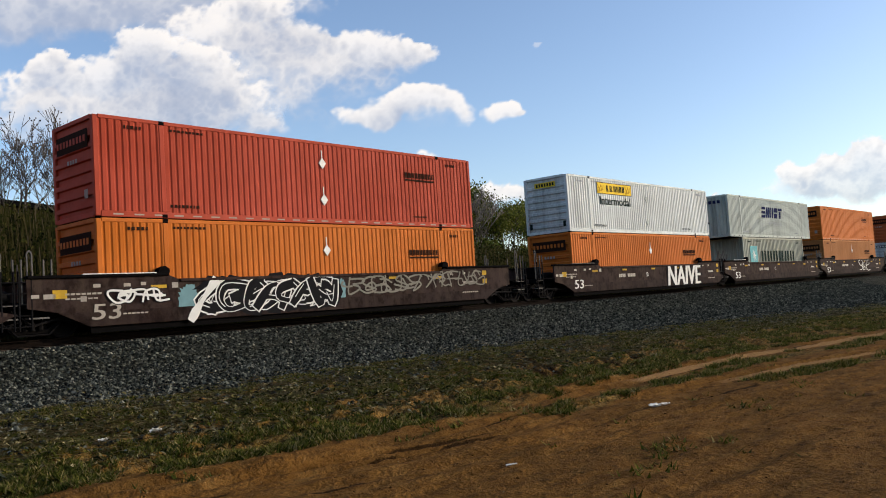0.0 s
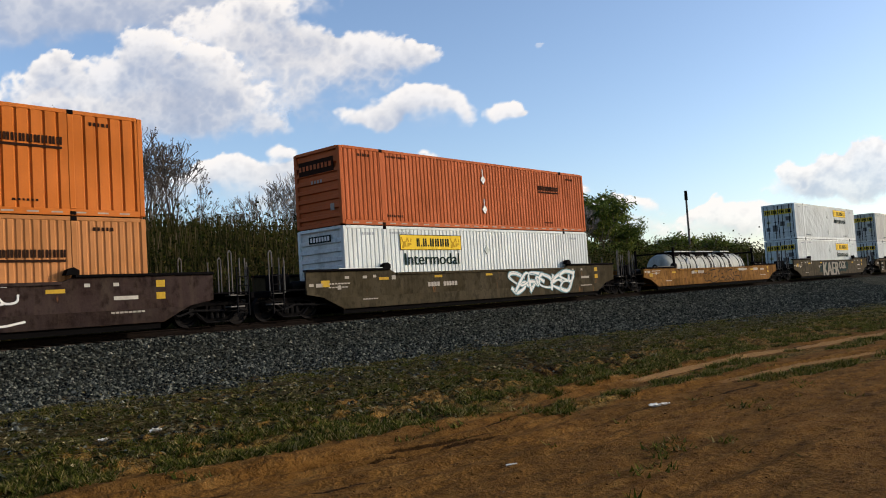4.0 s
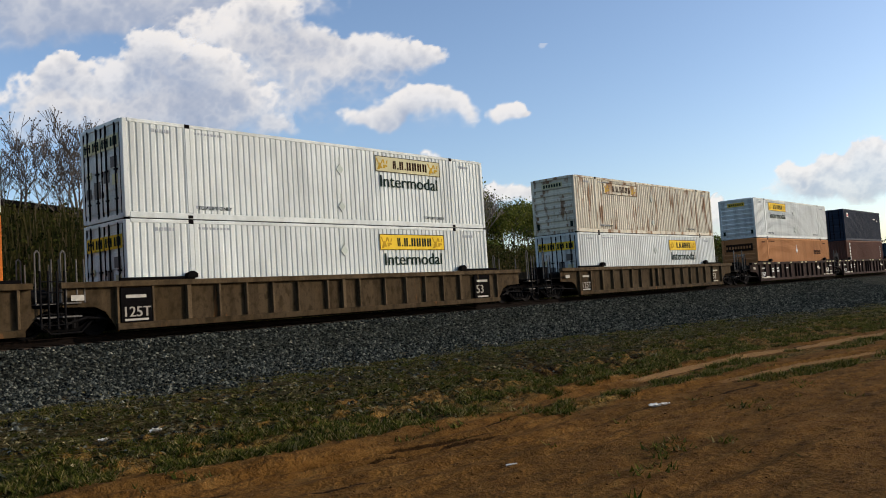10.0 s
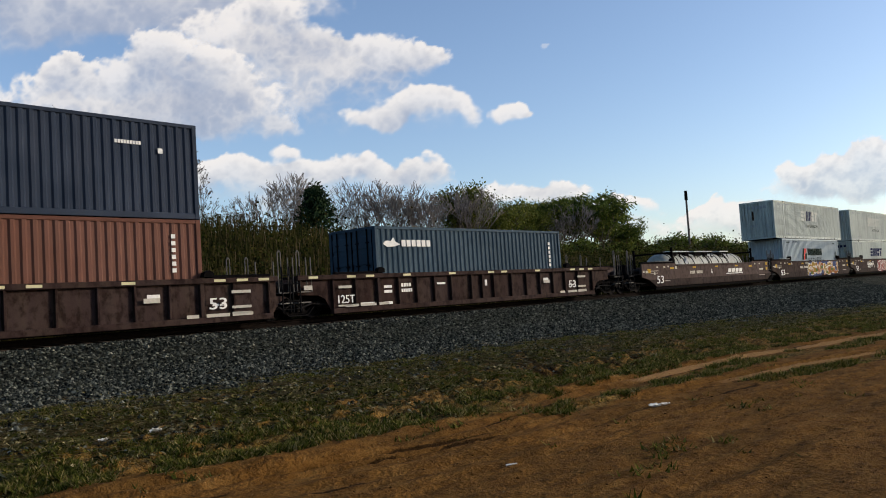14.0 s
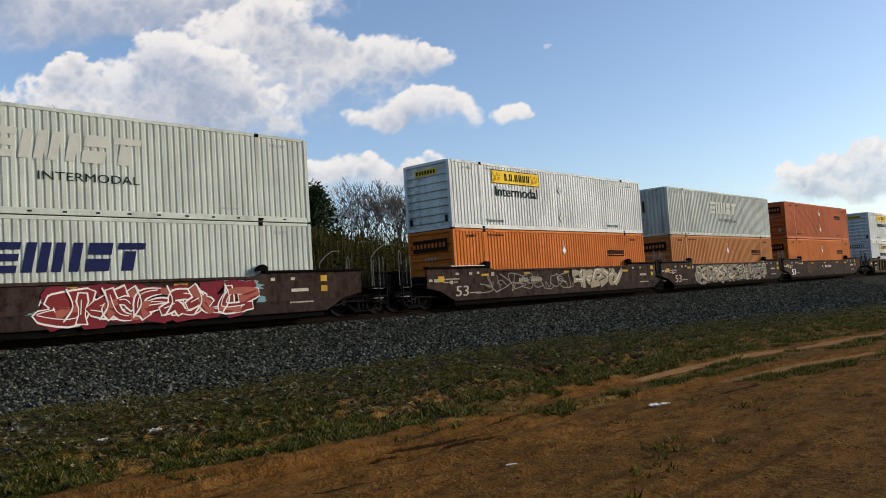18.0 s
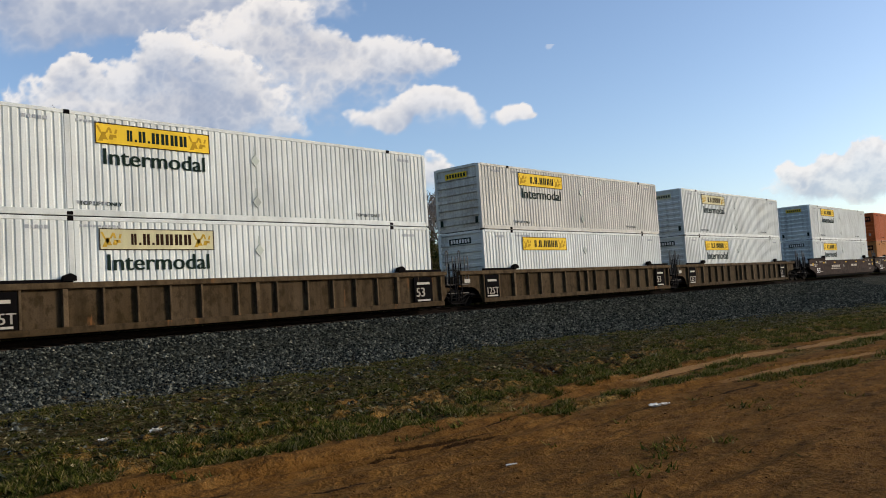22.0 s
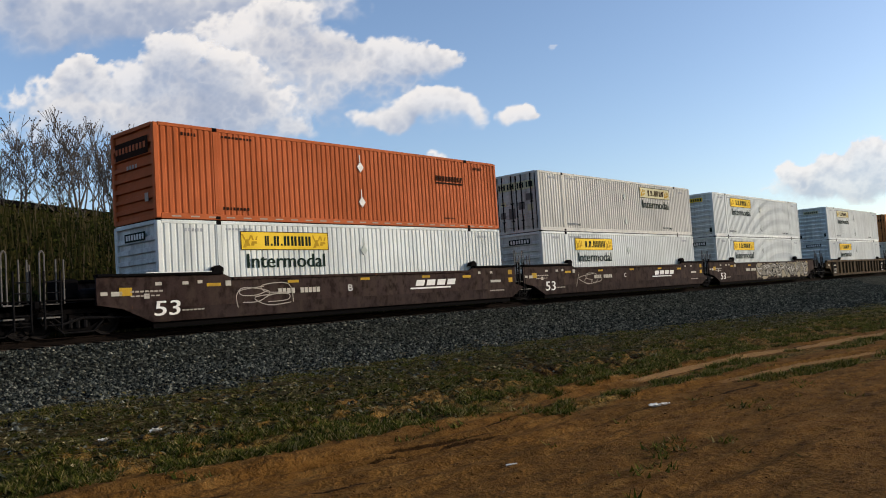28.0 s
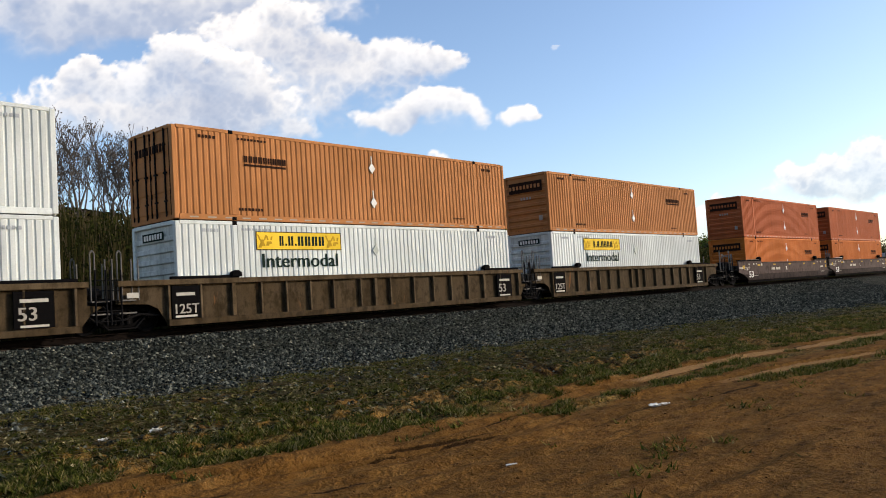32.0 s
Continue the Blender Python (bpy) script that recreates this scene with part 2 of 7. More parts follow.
def letters(body):
    """Outlines of words in the built-in font, scaled to height one, from x = 0."""
    if body not in GLYPHS:
        cu = bpy.data.curves.new("word", "FONT")
        cu.body = body
        cu.resolution_u = 3
        ob = bpy.data.objects.new("word", cu)
        scene.collection.objects.link(ob)
        dg = bpy.context.evaluated_depsgraph_get()
        me = bpy.data.meshes.new_from_object(ob.evaluated_get(dg))
        vs = [tuple(v.co) for v in me.vertices]
        fs = [tuple(p.vertices) for p in me.polygons]
        bpy.data.objects.remove(ob)
        bpy.data.curves.remove(cu)
        bpy.data.meshes.remove(me)
        x0, x1 = min(v[0] for v in vs), max(v[0] for v in vs)
        z0, z1 = min(v[1] for v in vs), max(v[1] for v in vs)
        GLYPHS[body] = ([((v[0] - x0) / (x1 - x0), (v[1] - z0) / (z1 - z0)) for v in vs], fs)
    return GLYPHS[body]


def lettering(sh, body, x0, x1, z0, z1, y, lean=0.0, bold=0.0):
    vs, fs = letters(body)
    for dx in ((0,) if not bold else (-bold, 0, bold)):
        yy = y - (0.0006 * (1 + dx / bold) if bold else 0)
        sh.add([(x0 + (x1 - x0) * u + lean * w * (z1 - z0) + dx, yy, z0 + (z1 - z0) * w) for u, w in vs], fs)
    return sh


def slab(sh, x0, x1, z0, z1, y, lean=0.0, t=0.004):
    """A flat painted field or sticker on a side that faces the road."""
    k = lean * (z1 - z0)
    return sh.prism([(x0, z0), (x1, z0), (x1 + k, z1), (x0 + k, z1)], y - t, y)


def glyph_bars(sh, x0, x1, z0, z1, y, widths, bar, lean=0.0, gap=0.3):
    """Letter-sized pairs of plain upright bars; narrow ones are dots."""
    unit = (x1 - x0) / (sum(widths) + gap * (len(widths) - 1))
    x = x0
    for w in widths:
        ww = w * unit
        if w < 0.4:
            slab(sh, x, x + bar, z0, z0 + bar, y, lean)
        else:
            slab(sh, x, x + max(bar, 0.42 * ww), z0, z1, y, lean)
            slab(sh, x + ww - max(bar, 0.42 * ww), x + ww, z0, z1, y, lean)
        x += ww + gap * unit
    return sh


def blocks(sh, n, x0, x1, z0, z1, y, lean=0.0, gap=0.22):
    """A row of letter-sized bars."""
    w = (x1 - x0) / n
    for i in range(n):
        slab(sh, x0 + i * w, x0 + (i + 1 - gap) * w, z0, z1, y, lean)
    return sh

# ================= the train =================
TRACK_Y, RAIL_Z = 22.99, 1.07
MOVING = []          # (thing, place along the train, height over the rail)

# distance run at whole seconds: steady pull, plus offsets fitted to the camera's view
TIMING_FIT = (0.24, 0.04, -0.14, -0.38, -0.25, -0.2, 0.05, -0.11, -0.37, -0.52, 0.13, -0.03, -0.23, -0.3, -0.5, 0.0, 0.3,
         0.05, -0.08, -0.26, -0.39, -0.45, 0.32, 0.18, 0.04, -0.04, 0.1, 0.2, -0.18, -0.3, -0.32, -0.46, 0.45)


def run(sec):
    return 19.3628 * sec + 0.0133256 * sec * sec + TIMING_FIT[sec]


HALF = 1.295          # half width of a container
TALL = 2.86


def side_profile(length, style):
    """Outline of a corrugated side seen from above: rows of (x, depth)."""
    rows, x = [], 0.10
    end = length - 0.10
    if style == "iso":
        pitch, rows = 0.278, [(0.10, 0)]
        n = int((end - x) / pitch)
        pitch = (end - x) / n
        for i in range(n):
            b = x + i * pitch
            rows += [(b + pitch * 0.25, 0), (b + pitch * 0.45, 0.045), (b + pitch * 0.75, 0.045), (b + pitch * 0.95, 0)]
        rows.append((end, 0))
        return rows
    flat, groove, depth = {"narrow": (0.120, 0.036, 0.027), "ridged": (0.105, 0.042, 0.029), "wide": (0.25, 0.04, 0.045)}[style]
    pitch = flat + 2 * groove + 0.02
    n = int((end - x) / pitch)
    pitch = (end - x) / n
    rows = [(x, 0)]
    for i in range(n):
        b = x + (i + 0.5) * pitch
        rows += [(b - groove - 0.01, 0), (b - 0.012, depth), (b + 0.012, depth), (b + groove + 0.01, 0)]
    rows.append((end, 0))
    return rows


def container(spec, length, mat, style, nose, x, z, height=TALL, name="shipping_container", label=""):
    """A steel box with corrugated sides; nose: 'front' or 'doors' leads."""
    c = thing(name, label, "container", "containers on the train")
    c.location = (0, TRACK_Y, RAIL_Z)
    MOVING.append((c, x, z))
    L = length
    key = (L, style, round(height, 2))
    prof = side_profile(L, style)

    def side(sh, sign):
        vs, fs = [], []
        for px, d in prof:
            y = sign * (HALF - 0.012 - d)
            vs += [(px, y, 0.17), (px, y, height - 0.11), (px, y - sign * 0.02, 0.17), (px, y - sign * 0.02, height - 0.11)]
        for i in range(len(prof) - 1):
            a, b = 4 * i, 4 * i + 4
            fs += [(a, b, b + 1, a + 1), (a + 2, a + 3, b + 3, b + 2), (a + 1, b + 1, b + 3, a + 3), (a, a + 2, b + 2, b)]
        sh.add(vs, fs)

    for sign in (-1, 1):
        part("side_panel", ("side", key, sign), lambda sh: side(sh, sign), mat, c)
        part("bottom_rail", ("brail", key, sign), lambda sh: sh.box(0.16, L - 0.16, *sorted((sign * HALF, sign * (HALF - 0.07))), 0.0, 0.17, 0.012), mat, c)
        part("top_rail", ("trail", key, sign), lambda sh: sh.box(0.16, L - 0.16, *sorted((sign * HALF, sign * (HALF - 0.06))), height - 0.11, height, 0.012), mat, c)
        for xx in (0.0, L - 0.16):
            part("corner_post", ("cpost", key, sign), lambda sh: sh.box(0, 0.16, *sorted((sign * HALF, sign * (HALF - 0.16))), 0.02, height - 0.02, 0.02), mat, c, at=(xx, 0, 0))
        if L > 14:
            for xx in ((L - 12.19) / 2, (L + 12.19) / 2 - 0.16):
                part("lift_post", ("lpost", key, sign), lambda sh: sh.box(0, 0.16, *sorted((sign * (HALF + 0.004), sign * (HALF - 0.06))), 0.175, height - 0.115, 0.015), mat, c, at=(xx, 0, 0))
                for zz in ((0.0, height - 0.12) if sign < 0 else ()):
                    part("corner_casting", ("cast", key, sign), lambda sh: sh.box(-0.02, 0.18, *sorted((sign * (HALF + 0.006), sign * (HALF - 0.09))), 0, 0.125, 0.02), BLACKP, c, "dark steel casting", at=(xx, 0, zz))
        else:
            for xx in (-0.004, L - 0.176):
                for zz in ((-0.004, height - 0.12) if sign < 0 else ()):
                    part("corner_casting", ("cast2", key, sign), lambda sh: sh.box(0, 0.18, *sorted((sign * (HALF + 0.004), sign * (HALF - 0.17))), 0, 0.124, 0.02), mat, c, at=(xx, 0, zz))

    def roof(sh):
        n = int(L / 0.6)
        sh.box(0.02, L - 0.02, -HALF + 0.06, HALF - 0.06, height - 0.07, height - 0.025)
        for i in range(n):
            xx = 0.3 + i * (L - 0.6) / n
            sh.box(xx, xx + 0.22, -HALF + 0.12, HALF - 0.12, height - 0.024, height - 0.006)
    part("roof", ("roof", key), roof, mat, c)
    part("floor", ("floor", key), lambda sh: sh.box(0.05, L - 0.05, -HALF + 0.07, HALF - 0.07, 0.03, 0.15), BLACKP, c)

    def folded(sh, x0, face, y0, y1, rows):
        vs, fs = [], []
        for d, zz in rows:
            vs += [(x0 + face * d, y0, zz), (x0 + face * d, y1, zz), (x0 + face * (d + 0.03), y0, zz), (x0 + face * (d + 0.03), y1, zz)]
        for i in range(len(rows) - 1):
            a, b = 4 * i, 4 * i + 4
            fs += [(a, a + 1, b + 1, b), (a + 2, b + 2, b + 3, a + 3), (a, b, b + 2, a + 2), (a + 1, a + 3, b + 3, b + 1)]
        sh.add(vs, fs)

    def front(sh, x0, face):
        rows, n = [(0.085, 0.1)], 7
        for i in range(n):
            zz = 0.28 + i * (height - 0.55) / n
            rows += [(0.085, zz), (0.006, zz + 0.025), (0.006, zz + 0.15), (0.085, zz + 0.175)]
        folded(sh, x0, face, -HALF + 0.14, HALF - 0.14, rows + [(0.085, height - 0.08)])

    def upright_front(sh, x0, face):
        n, cols = 9, [(-HALF + 0.14, 0.07)]
        pitch = 2 * (HALF - 0.16) / n
        for i in range(n):
            yy = -HALF + 0.16 + i * pitch
            cols += [(yy + 0.06 * pitch, 0.07), (yy + 0.22 * pitch, 0.01), (yy + 0.62 * pitch, 0.01), (yy + 0.78 * pitch, 0.07)]
        cols.append((HALF - 0.14, 0.07))
        vs, fs = [], []
        for yy, d in cols:
            vs += [(x0 + face * d, yy, 0.1), (x0 + face * d, yy, height - 0.08), (x0 + face * (d + 0.03), yy, 0.1), (x0 + face * (d + 0.03), yy, height - 0.08)]
        for i in range(len(cols) - 1):
            a, b = 4 * i, 4 * i + 4
            fs += [(a, b, b + 1, a + 1), (a + 2, a + 3, b + 3, b + 2), (a + 1, b + 1, b + 3, a + 3), (a, a + 2, b + 2, b)]
        sh.add(vs, fs)

    def door(sh, x0, face, y0):
        rows, n = [(0.035, 0.1)], 4
        for i in range(n):
            zz = 0.25 + i * (height - 0.45) / n
            rows += [(0.035, zz), (0.014, zz + 0.03), (0.014, zz + (height - 0.45) / n - 0.16), (0.035, zz + (height - 0.45) / n - 0.13)]
        folded(sh, x0, face, y0, y0 + 1.10, rows + [(0.035, height - 0.1)])

    for x0, face in ((0, 1), (L, -1)):
        is_nose = face == 1
        if (nose == "front") == is_nose:
            wall = upright_front if style == "iso" or mat is GREYW else front
            part("front_wall", ("front", key, face, wall is front), lambda sh: wall(sh, x0, face), SHADED_ENDS.get(mat, mat), c, "front wall, grime and shade painted in" if mat in SHADED_ENDS else "")
        else:
            for y0 in (-1.115, 0.015):
                dr = part("door", ("door", key, face, y0), lambda sh: door(sh, x0, face, y0), SHADED_ENDS.get(mat, mat), c, "door, grime and shade painted in" if mat in SHADED_ENDS else "")
                part("door_gasket", ("gasket", key, face, y0), lambda sh: [sh.box(*sorted((x0 + face * 0.002, x0 + face * 0.03)), y0 - 0.012 + 1.1 * q, y0 + 0.02 + 1.1 * q, 0.12, height - 0.12) for q in (0, 1)], BLACKP, dr, "black rubber gasket")
                for q in range(3):
                    part("rod_bracket", ("rbrk", key, face, y0, q), lambda sh: sh.box(*sorted((x0 - face * 0.03, x0 + face * 0.03)), y0 + 0.17, y0 + 0.33, 0.55 + q * 0.85, 0.60 + q * 0.85), CASTM, dr, "dark rod bracket")
                    part("rod_bracket", ("rbrk2", key, face, y0, q), lambda sh: sh.box(*sorted((x0 - face * 0.03, x0 + face * 0.03)), y0 + 0.72, y0 + 0.88, 0.55 + q * 0.85, 0.60 + q * 0.85), CASTM, dr, "dark rod bracket")
                for yy in (y0 + 0.25, y0 + 0.8):
                    part("lock_rod", ("rod", key, face, yy), lambda sh: sh.rod((x0 - face * 0.005, yy, 0.1), (x0 - face * 0.005, yy, height - 0.08), 0.03, 8), CASTM, dr, "dark steel lock rod")
    for xx in (0.0, L - 0.06):
        part("header", ("header", key), lambda sh: sh.box(0.0, 0.06, -HALF + 0.15, HALF - 0.15, height - 0.12, height, 0.01), mat, c, at=(xx, 0, 0))
        part("end_sill", ("sill", key), lambda sh: sh.box(0.0, 0.06, -HALF + 0.15, HALF - 0.15, 0, 0.14, 0.01), mat, c, at=(xx, 0, 0))
    return c


FACE = -HALF - 0.001


def diamond(c, x, z, r=0.2, mat=None):
    part("placard_plate", ("dia", x, z, r), lambda sh: sh.prism([(x - r * 0.8, z), (x, z - r), (x + r * 0.8, z), (x, z + r)], FACE - 0.025, FACE), mat or WHITEINK, c, "white diamond placard plate")
    part("placard_strap", ("strap", x, z, r), lambda sh: sh.box(x - 0.02, x + 0.02, FACE - 0.008, FACE, z + r, z + r + 0.26), mat or WHITEINK, c)


def freight_marks(c, L, mat, seed=0):
    """Rows of small stencilled code, too small to read."""
    def build(sh):
        rng = random.Random(seed)
        for x0, z, n, h in ((L - 1.55, 2.48, 5, 0.10), (0.9, 2.52, 5, 0.10), (2.3, 2.58, 9, 0.07), (2.25, 0.32, 8, 0.09), (L - 3.6, 0.34, 6, 0.06)):
            x = x0
            for i in range(n):
                w = rng.uniform(0.05, 0.10)
                slab(sh, x, x + w, z, z + h, FACE)
                x += w + 0.05
    part("stencil_lettering", ("marks", L, seed), build, mat, c, "small stencilled marks")


def white_box(x, z, nose="front", coat=None, sign=None, word=True, seed=0, ink=None):
    """White domestic box with the yellow panel and the word below it."""
    coat = coat or WHITE
    sign = sign or YELLOW
    ink = ink or DARKINK
    state = {WHITE: "clean white", BEIGE: "dirty beige-white", RUSTY: "rust-streaked white"}[coat]
    panel = {YELLOW: "bright yellow panel", YELLOWF: "faded yellow panel"}[sign]
    lead = "ribbed wall leading" if nose == "front" else "doors leading"
    c = container("w", 16.15, coat, "narrow", nose, x, z, label=f"{state} corrugated 53-foot container, {panel}, {lead}")
    p0 = 2.82 if nose == "front" else 9.82
    up = z > 2
    top = 2.62 if up else 2.56
    part("sign_panel", ("sign", p0, top), lambda sh: slab(sh, p0, p0 + 3.58, top - 0.60, top, FACE), coat if coat is RUSTY else sign, c, panel)
    def sign_bars(sh):
        glyph_bars(sh, p0 + 0.92, p0 + 2.80, top - 0.46, top - 0.14, FACE - 0.005, (0.7, 0.25, 0.9, 0.25, 1, 1, 1, 1), 0.07)

    def sign_emblems(sh):
        for q in (0.08, 2.9):
            for k, (dx, dz, lean) in enumerate(((0.0, 0.0, 0.5), (0.16, 0.02, -0.5), (0.3, 0.0, 0.3), (0.42, 0.03, -0.3))):
                slab(sh, p0 + q + dx, p0 + q + dx + 0.12, top - 0.52 + dz + 0.03 * k, top - 0.26 + dz - 0.03 * k, FACE - 0.005, lean)
                slab(sh, p0 + q + dx + 0.05, p0 + q + dx + 0.11, top - 0.28, top - 0.10 - 0.02 * k, FACE - 0.0055, -lean)
    part("sign_emblem", ("signemb", p0, top), sign_emblems, EMBLEMM if sign is YELLOW else STRIPM, c, "dull ochre emblem strokes")
    part("sign_lettering", ("signbars", p0, top), sign_bars, ink if sign is YELLOW else BROWNINK, c, "dark lettering bars")
    part("sign_border", ("sigborder", p0, top), lambda sh: [slab(sh, p0 + xa, p0 + xb, top + za, top + zb, FACE - 0.0045) for xa, xb, za, zb in ((0, 3.58, -0.025, 0), (0, 3.58, -0.60, -0.575), (0, 0.03, -0.575, -0.025), (3.55, 3.58, -0.575, -0.025))], BROWNINK, c)
    if word:
        part("word", ("word", p0, top), lambda sh: lettering(sh, "Intermodal", p0 + 0.22, p0 + 3.38, top - 1.17, top - 0.72, FACE - 0.004, 0, 0.014), ink, c, "dark green word Intermodal")
    for zz in (0.62, 1.95):
        diamond(c, 8.05, zz, 0.2, GREYW)
    freight_marks(c, 16.15, GREYINK, seed)
    for xa, n in ((2.32, 0), (12.3, 1)):
        part("lift_lettering", ("lift", n), lambda sh: lettering(sh, "TOP LIFT ONLY", xa, xa + 1.2, 0.29, 0.40, FACE - 0.003, 0, 0.006), DARKINK, c, "small dark words TOP LIFT ONLY")
    if nose == "front":
        part("nose_badge", ("badge", up), lambda sh: sh.box(-0.012, 0.0, -0.62, 0.62, 2.32, 2.58), sign if up else DARKINK, c, "narrow name band")
        part("nose_lettering", ("badgeline", up), lambda sh: [sh.box(-0.02, -0.013, -0.54 + i * 0.16, -0.44 + i * 0.16, 2.37, 2.53) for i in range(7)], DARKINK if up else WHITEINK, c)
        part("nose_vent", ("nvent",), lambda sh: [sh.box(-0.012, 0.0, y, y + 0.16, 0.28, 0.56, 0.01) for y in (-1.1, 0.9)], DARKINK, c, "dark vent")
    else:
        part("door_band", ("band",), lambda sh: [sh.box(-0.004, 0.015, y, y + 0.5, 2.05, 2.45) for y in (-1.05, -0.52, 0.06, 0.58)], sign, c, panel)
        part("nose_lettering", ("bandline",), lambda sh: [sh.box(-0.012, -0.005, y + 0.06 + 0.15 * i, y + 0.15 + 0.15 * i, 2.12, 2.38) for y in (-1.05, -0.52, 0.06, 0.58) for i in range(3)], DARKINK, c)
        part("door_notice", ("notice",), lambda sh: (sh.box(0.0, 0.012, -0.95, -0.62, 1.0, 1.3), sh.box(0.0, 0.012, 0.65, 0.95, 1.35, 1.55)), YELLOWF, c)
        part("door_plate", ("dplates",), lambda sh: (sh.box(0.0, 0.012, -0.95, -0.55, 1.5, 1.82), sh.box(0.0, 0.012, -0.45, -0.1, 1.1, 1.45), sh.box(0.0, 0.012, 0.12, 0.5, 0.7, 1.2), sh.box(0.0, 0.012, 0.7, 1.0, 0.75, 1.05)), STEEL, c, "grey notice plates")
    return c


def orange_box(x, z, coat=None, nose="front", dias=2, style="ridged", seed=0, brand=True):
    coat = coat or ORANGE
    state = {ORANGE: "orange", TAN: "faded tan-orange", DUSTY: "dusty pale tan", RED: "orange-red", BRICK: "brick-red"}[coat]
    lead = "ribbed wall leading" if nose == "front" else "doors leading"
    c = container("o", 16.15, coat, style, nose, x, z, label=f"{state} corrugated 53-foot container, {lead}")
    b0 = 12.2 if nose == "front" else 2.5
    zb = 1.9 if z > 2 else 1.78
    if nose == "doors" and z < 2:
        b0, zb = 2.95, 2.25
    if brand:
        part("brand_lettering", ("brand", b0, zb), lambda sh: (glyph_bars(sh, b0, b0 + 1.66, zb - 0.02, zb + 0.19, FACE, (1,) * 9, 0.042), slab(sh, b0, b0 + 1.66, zb - 0.14, zb - 0.07, FACE)), BROWNINK, c, "dark brown lettering bars")
    rows = {0: (), 1: (1.95,), 2: (0.82, 2.1)}[dias]
    for zz in rows:
        diamond(c, 8.1, zz)
    freight_marks(c, 16.15, BROWNINK, seed)
    if z > 2:
        part("reflective_tape", ("tape",), lambda sh: [slab(sh, 0.5 + i * 0.62, 0.5 + i * 0.62 + 0.3, 0.06, 0.10, FACE) for i in range(25)], FADEINK, c, "pale reflective dashes")
    if nose == "front":
        part("nose_plate", ("noseplate",), lambda sh: sh.box(-0.012, 0.0, -0.98, 0.98, 1.98, 2.5), BROWNINK, c, "dark name band")
        part("nose_lettering", ("noseletters",), lambda sh: [sh.box(-0.02, -0.013, -0.85 + i * 0.21, -0.73 + i * 0.21, 2.16, 2.34) for i in range(9)], coat, c)
        part("nose_mark", ("nosemark",), lambda sh: (sh.box(-0.012, 0.0, -0.9, -0.7, 0.55, 0.8), [sh.box(-0.012, 0.0, -0.3 + i * 0.17, -0.2 + i * 0.17, 1.62, 1.74) for i in range(4)]), FADEINK, c)
    else:
        part("door_lettering", ("doorbars",), lambda sh: [sh.box(-0.006, 0.012, -0.9 + i * 0.2, -0.77 + i * 0.2, 2.1, 2.35) for i in range(9)], BROWNINK, c)
    return c


def slanted_marks(sh, x, z, h=0.78, lean=0.22):
    """Five heavy slanted bars, some cut across."""
    def bar(a, b, c=0.0, d=1.0):
        slab(sh, x + a + lean * c * h, x + b + lean * c * h, z + c * h, z + d * h, FACE, lean)
    for c, d in ((0, 0.24), (0.38, 0.62), (0.76, 1)):
        bar(0.0, 0.72, c, d)
    for a in (0.86, 1.23, 1.60):
        bar(a, a + 0.25)
    bar(2.05, 2.31)
    bar(2.48, 3.14, 0, 0.44)
    bar(2.48, 3.14, 0.58, 1)
    bar(3.3, 4.1, 0.76, 1)
    bar(3.5, 3.85, 0, 0.70)
    return sh


def grey_box(x, z, brand, seed=0):
    """Pale grey domestic box with slanted lettering; brand: dark, blue, ghost."""
    what = {"dark": "navy slanted lettering", "ghost": "faded ghost lettering", "blue": "peeling blue lettering"}[brand]
    c = container("g", 16.15, GREYW, "ridged", "doors" if brand == "none" else "front", x, z, label=f"pale grey corrugated 53-foot container with {what}")
    if brand == "dark":
        ink = NAVYINK
    else:
        ink = GHOSTW
    zb = 1.45 if z > 2 else 1.38
    part("brand_lettering", ("slant", zb), lambda sh: slanted_marks(sh, 5.85, zb), ink, c, what)
    if brand == "blue":
        part("brand_remains", ("remains",), lambda sh: [slab(sh, 7.1 + i * 0.36, 7.3 + i * 0.36, zb, zb + 0.8, FACE - 0.005, 0.25) for i in range(4)], NAVYINK, c)
    if z > 2:
        part("word", ("wordg",), lambda sh: lettering(sh, "INTERMODAL", 7.2, 10.0, 0.92, 1.15, FACE - 0.004), GREYINK if brand == "dark" else DARKINK, c, "thin dark word INTERMODAL")
    part("rail_hole_row", ("holes",), lambda sh: [slab(sh, 0.6 + i * 0.9, 0.72 + i * 0.9, 0.06, 0.11, FACE) for i in range(17)], DARKINK, c)
    freight_marks(c, 16.15, GREYINK, seed)
    part("nose_streak", ("nstreak",), lambda sh: sh.box(-0.008, 0.0, 0.22, 0.36, 1.45, 2.15), BROWNINK, c, "dark smear")
    part("nose_lettering", ("nslant", brand), lambda sh: [sh.box(-0.012, 0.0, -0.75 + i * 0.3, -0.55 + i * 0.3, 2.3, 2.52) for i in range(5)] + [sh.box(-0.012, 0.0, 0.1 + 0.15 * i, 0.2 + 0.15 * i, 0.95, 1.1) for i in range(3)], NAVYINK if brand == "dark" else GREYINK, c)
    return c


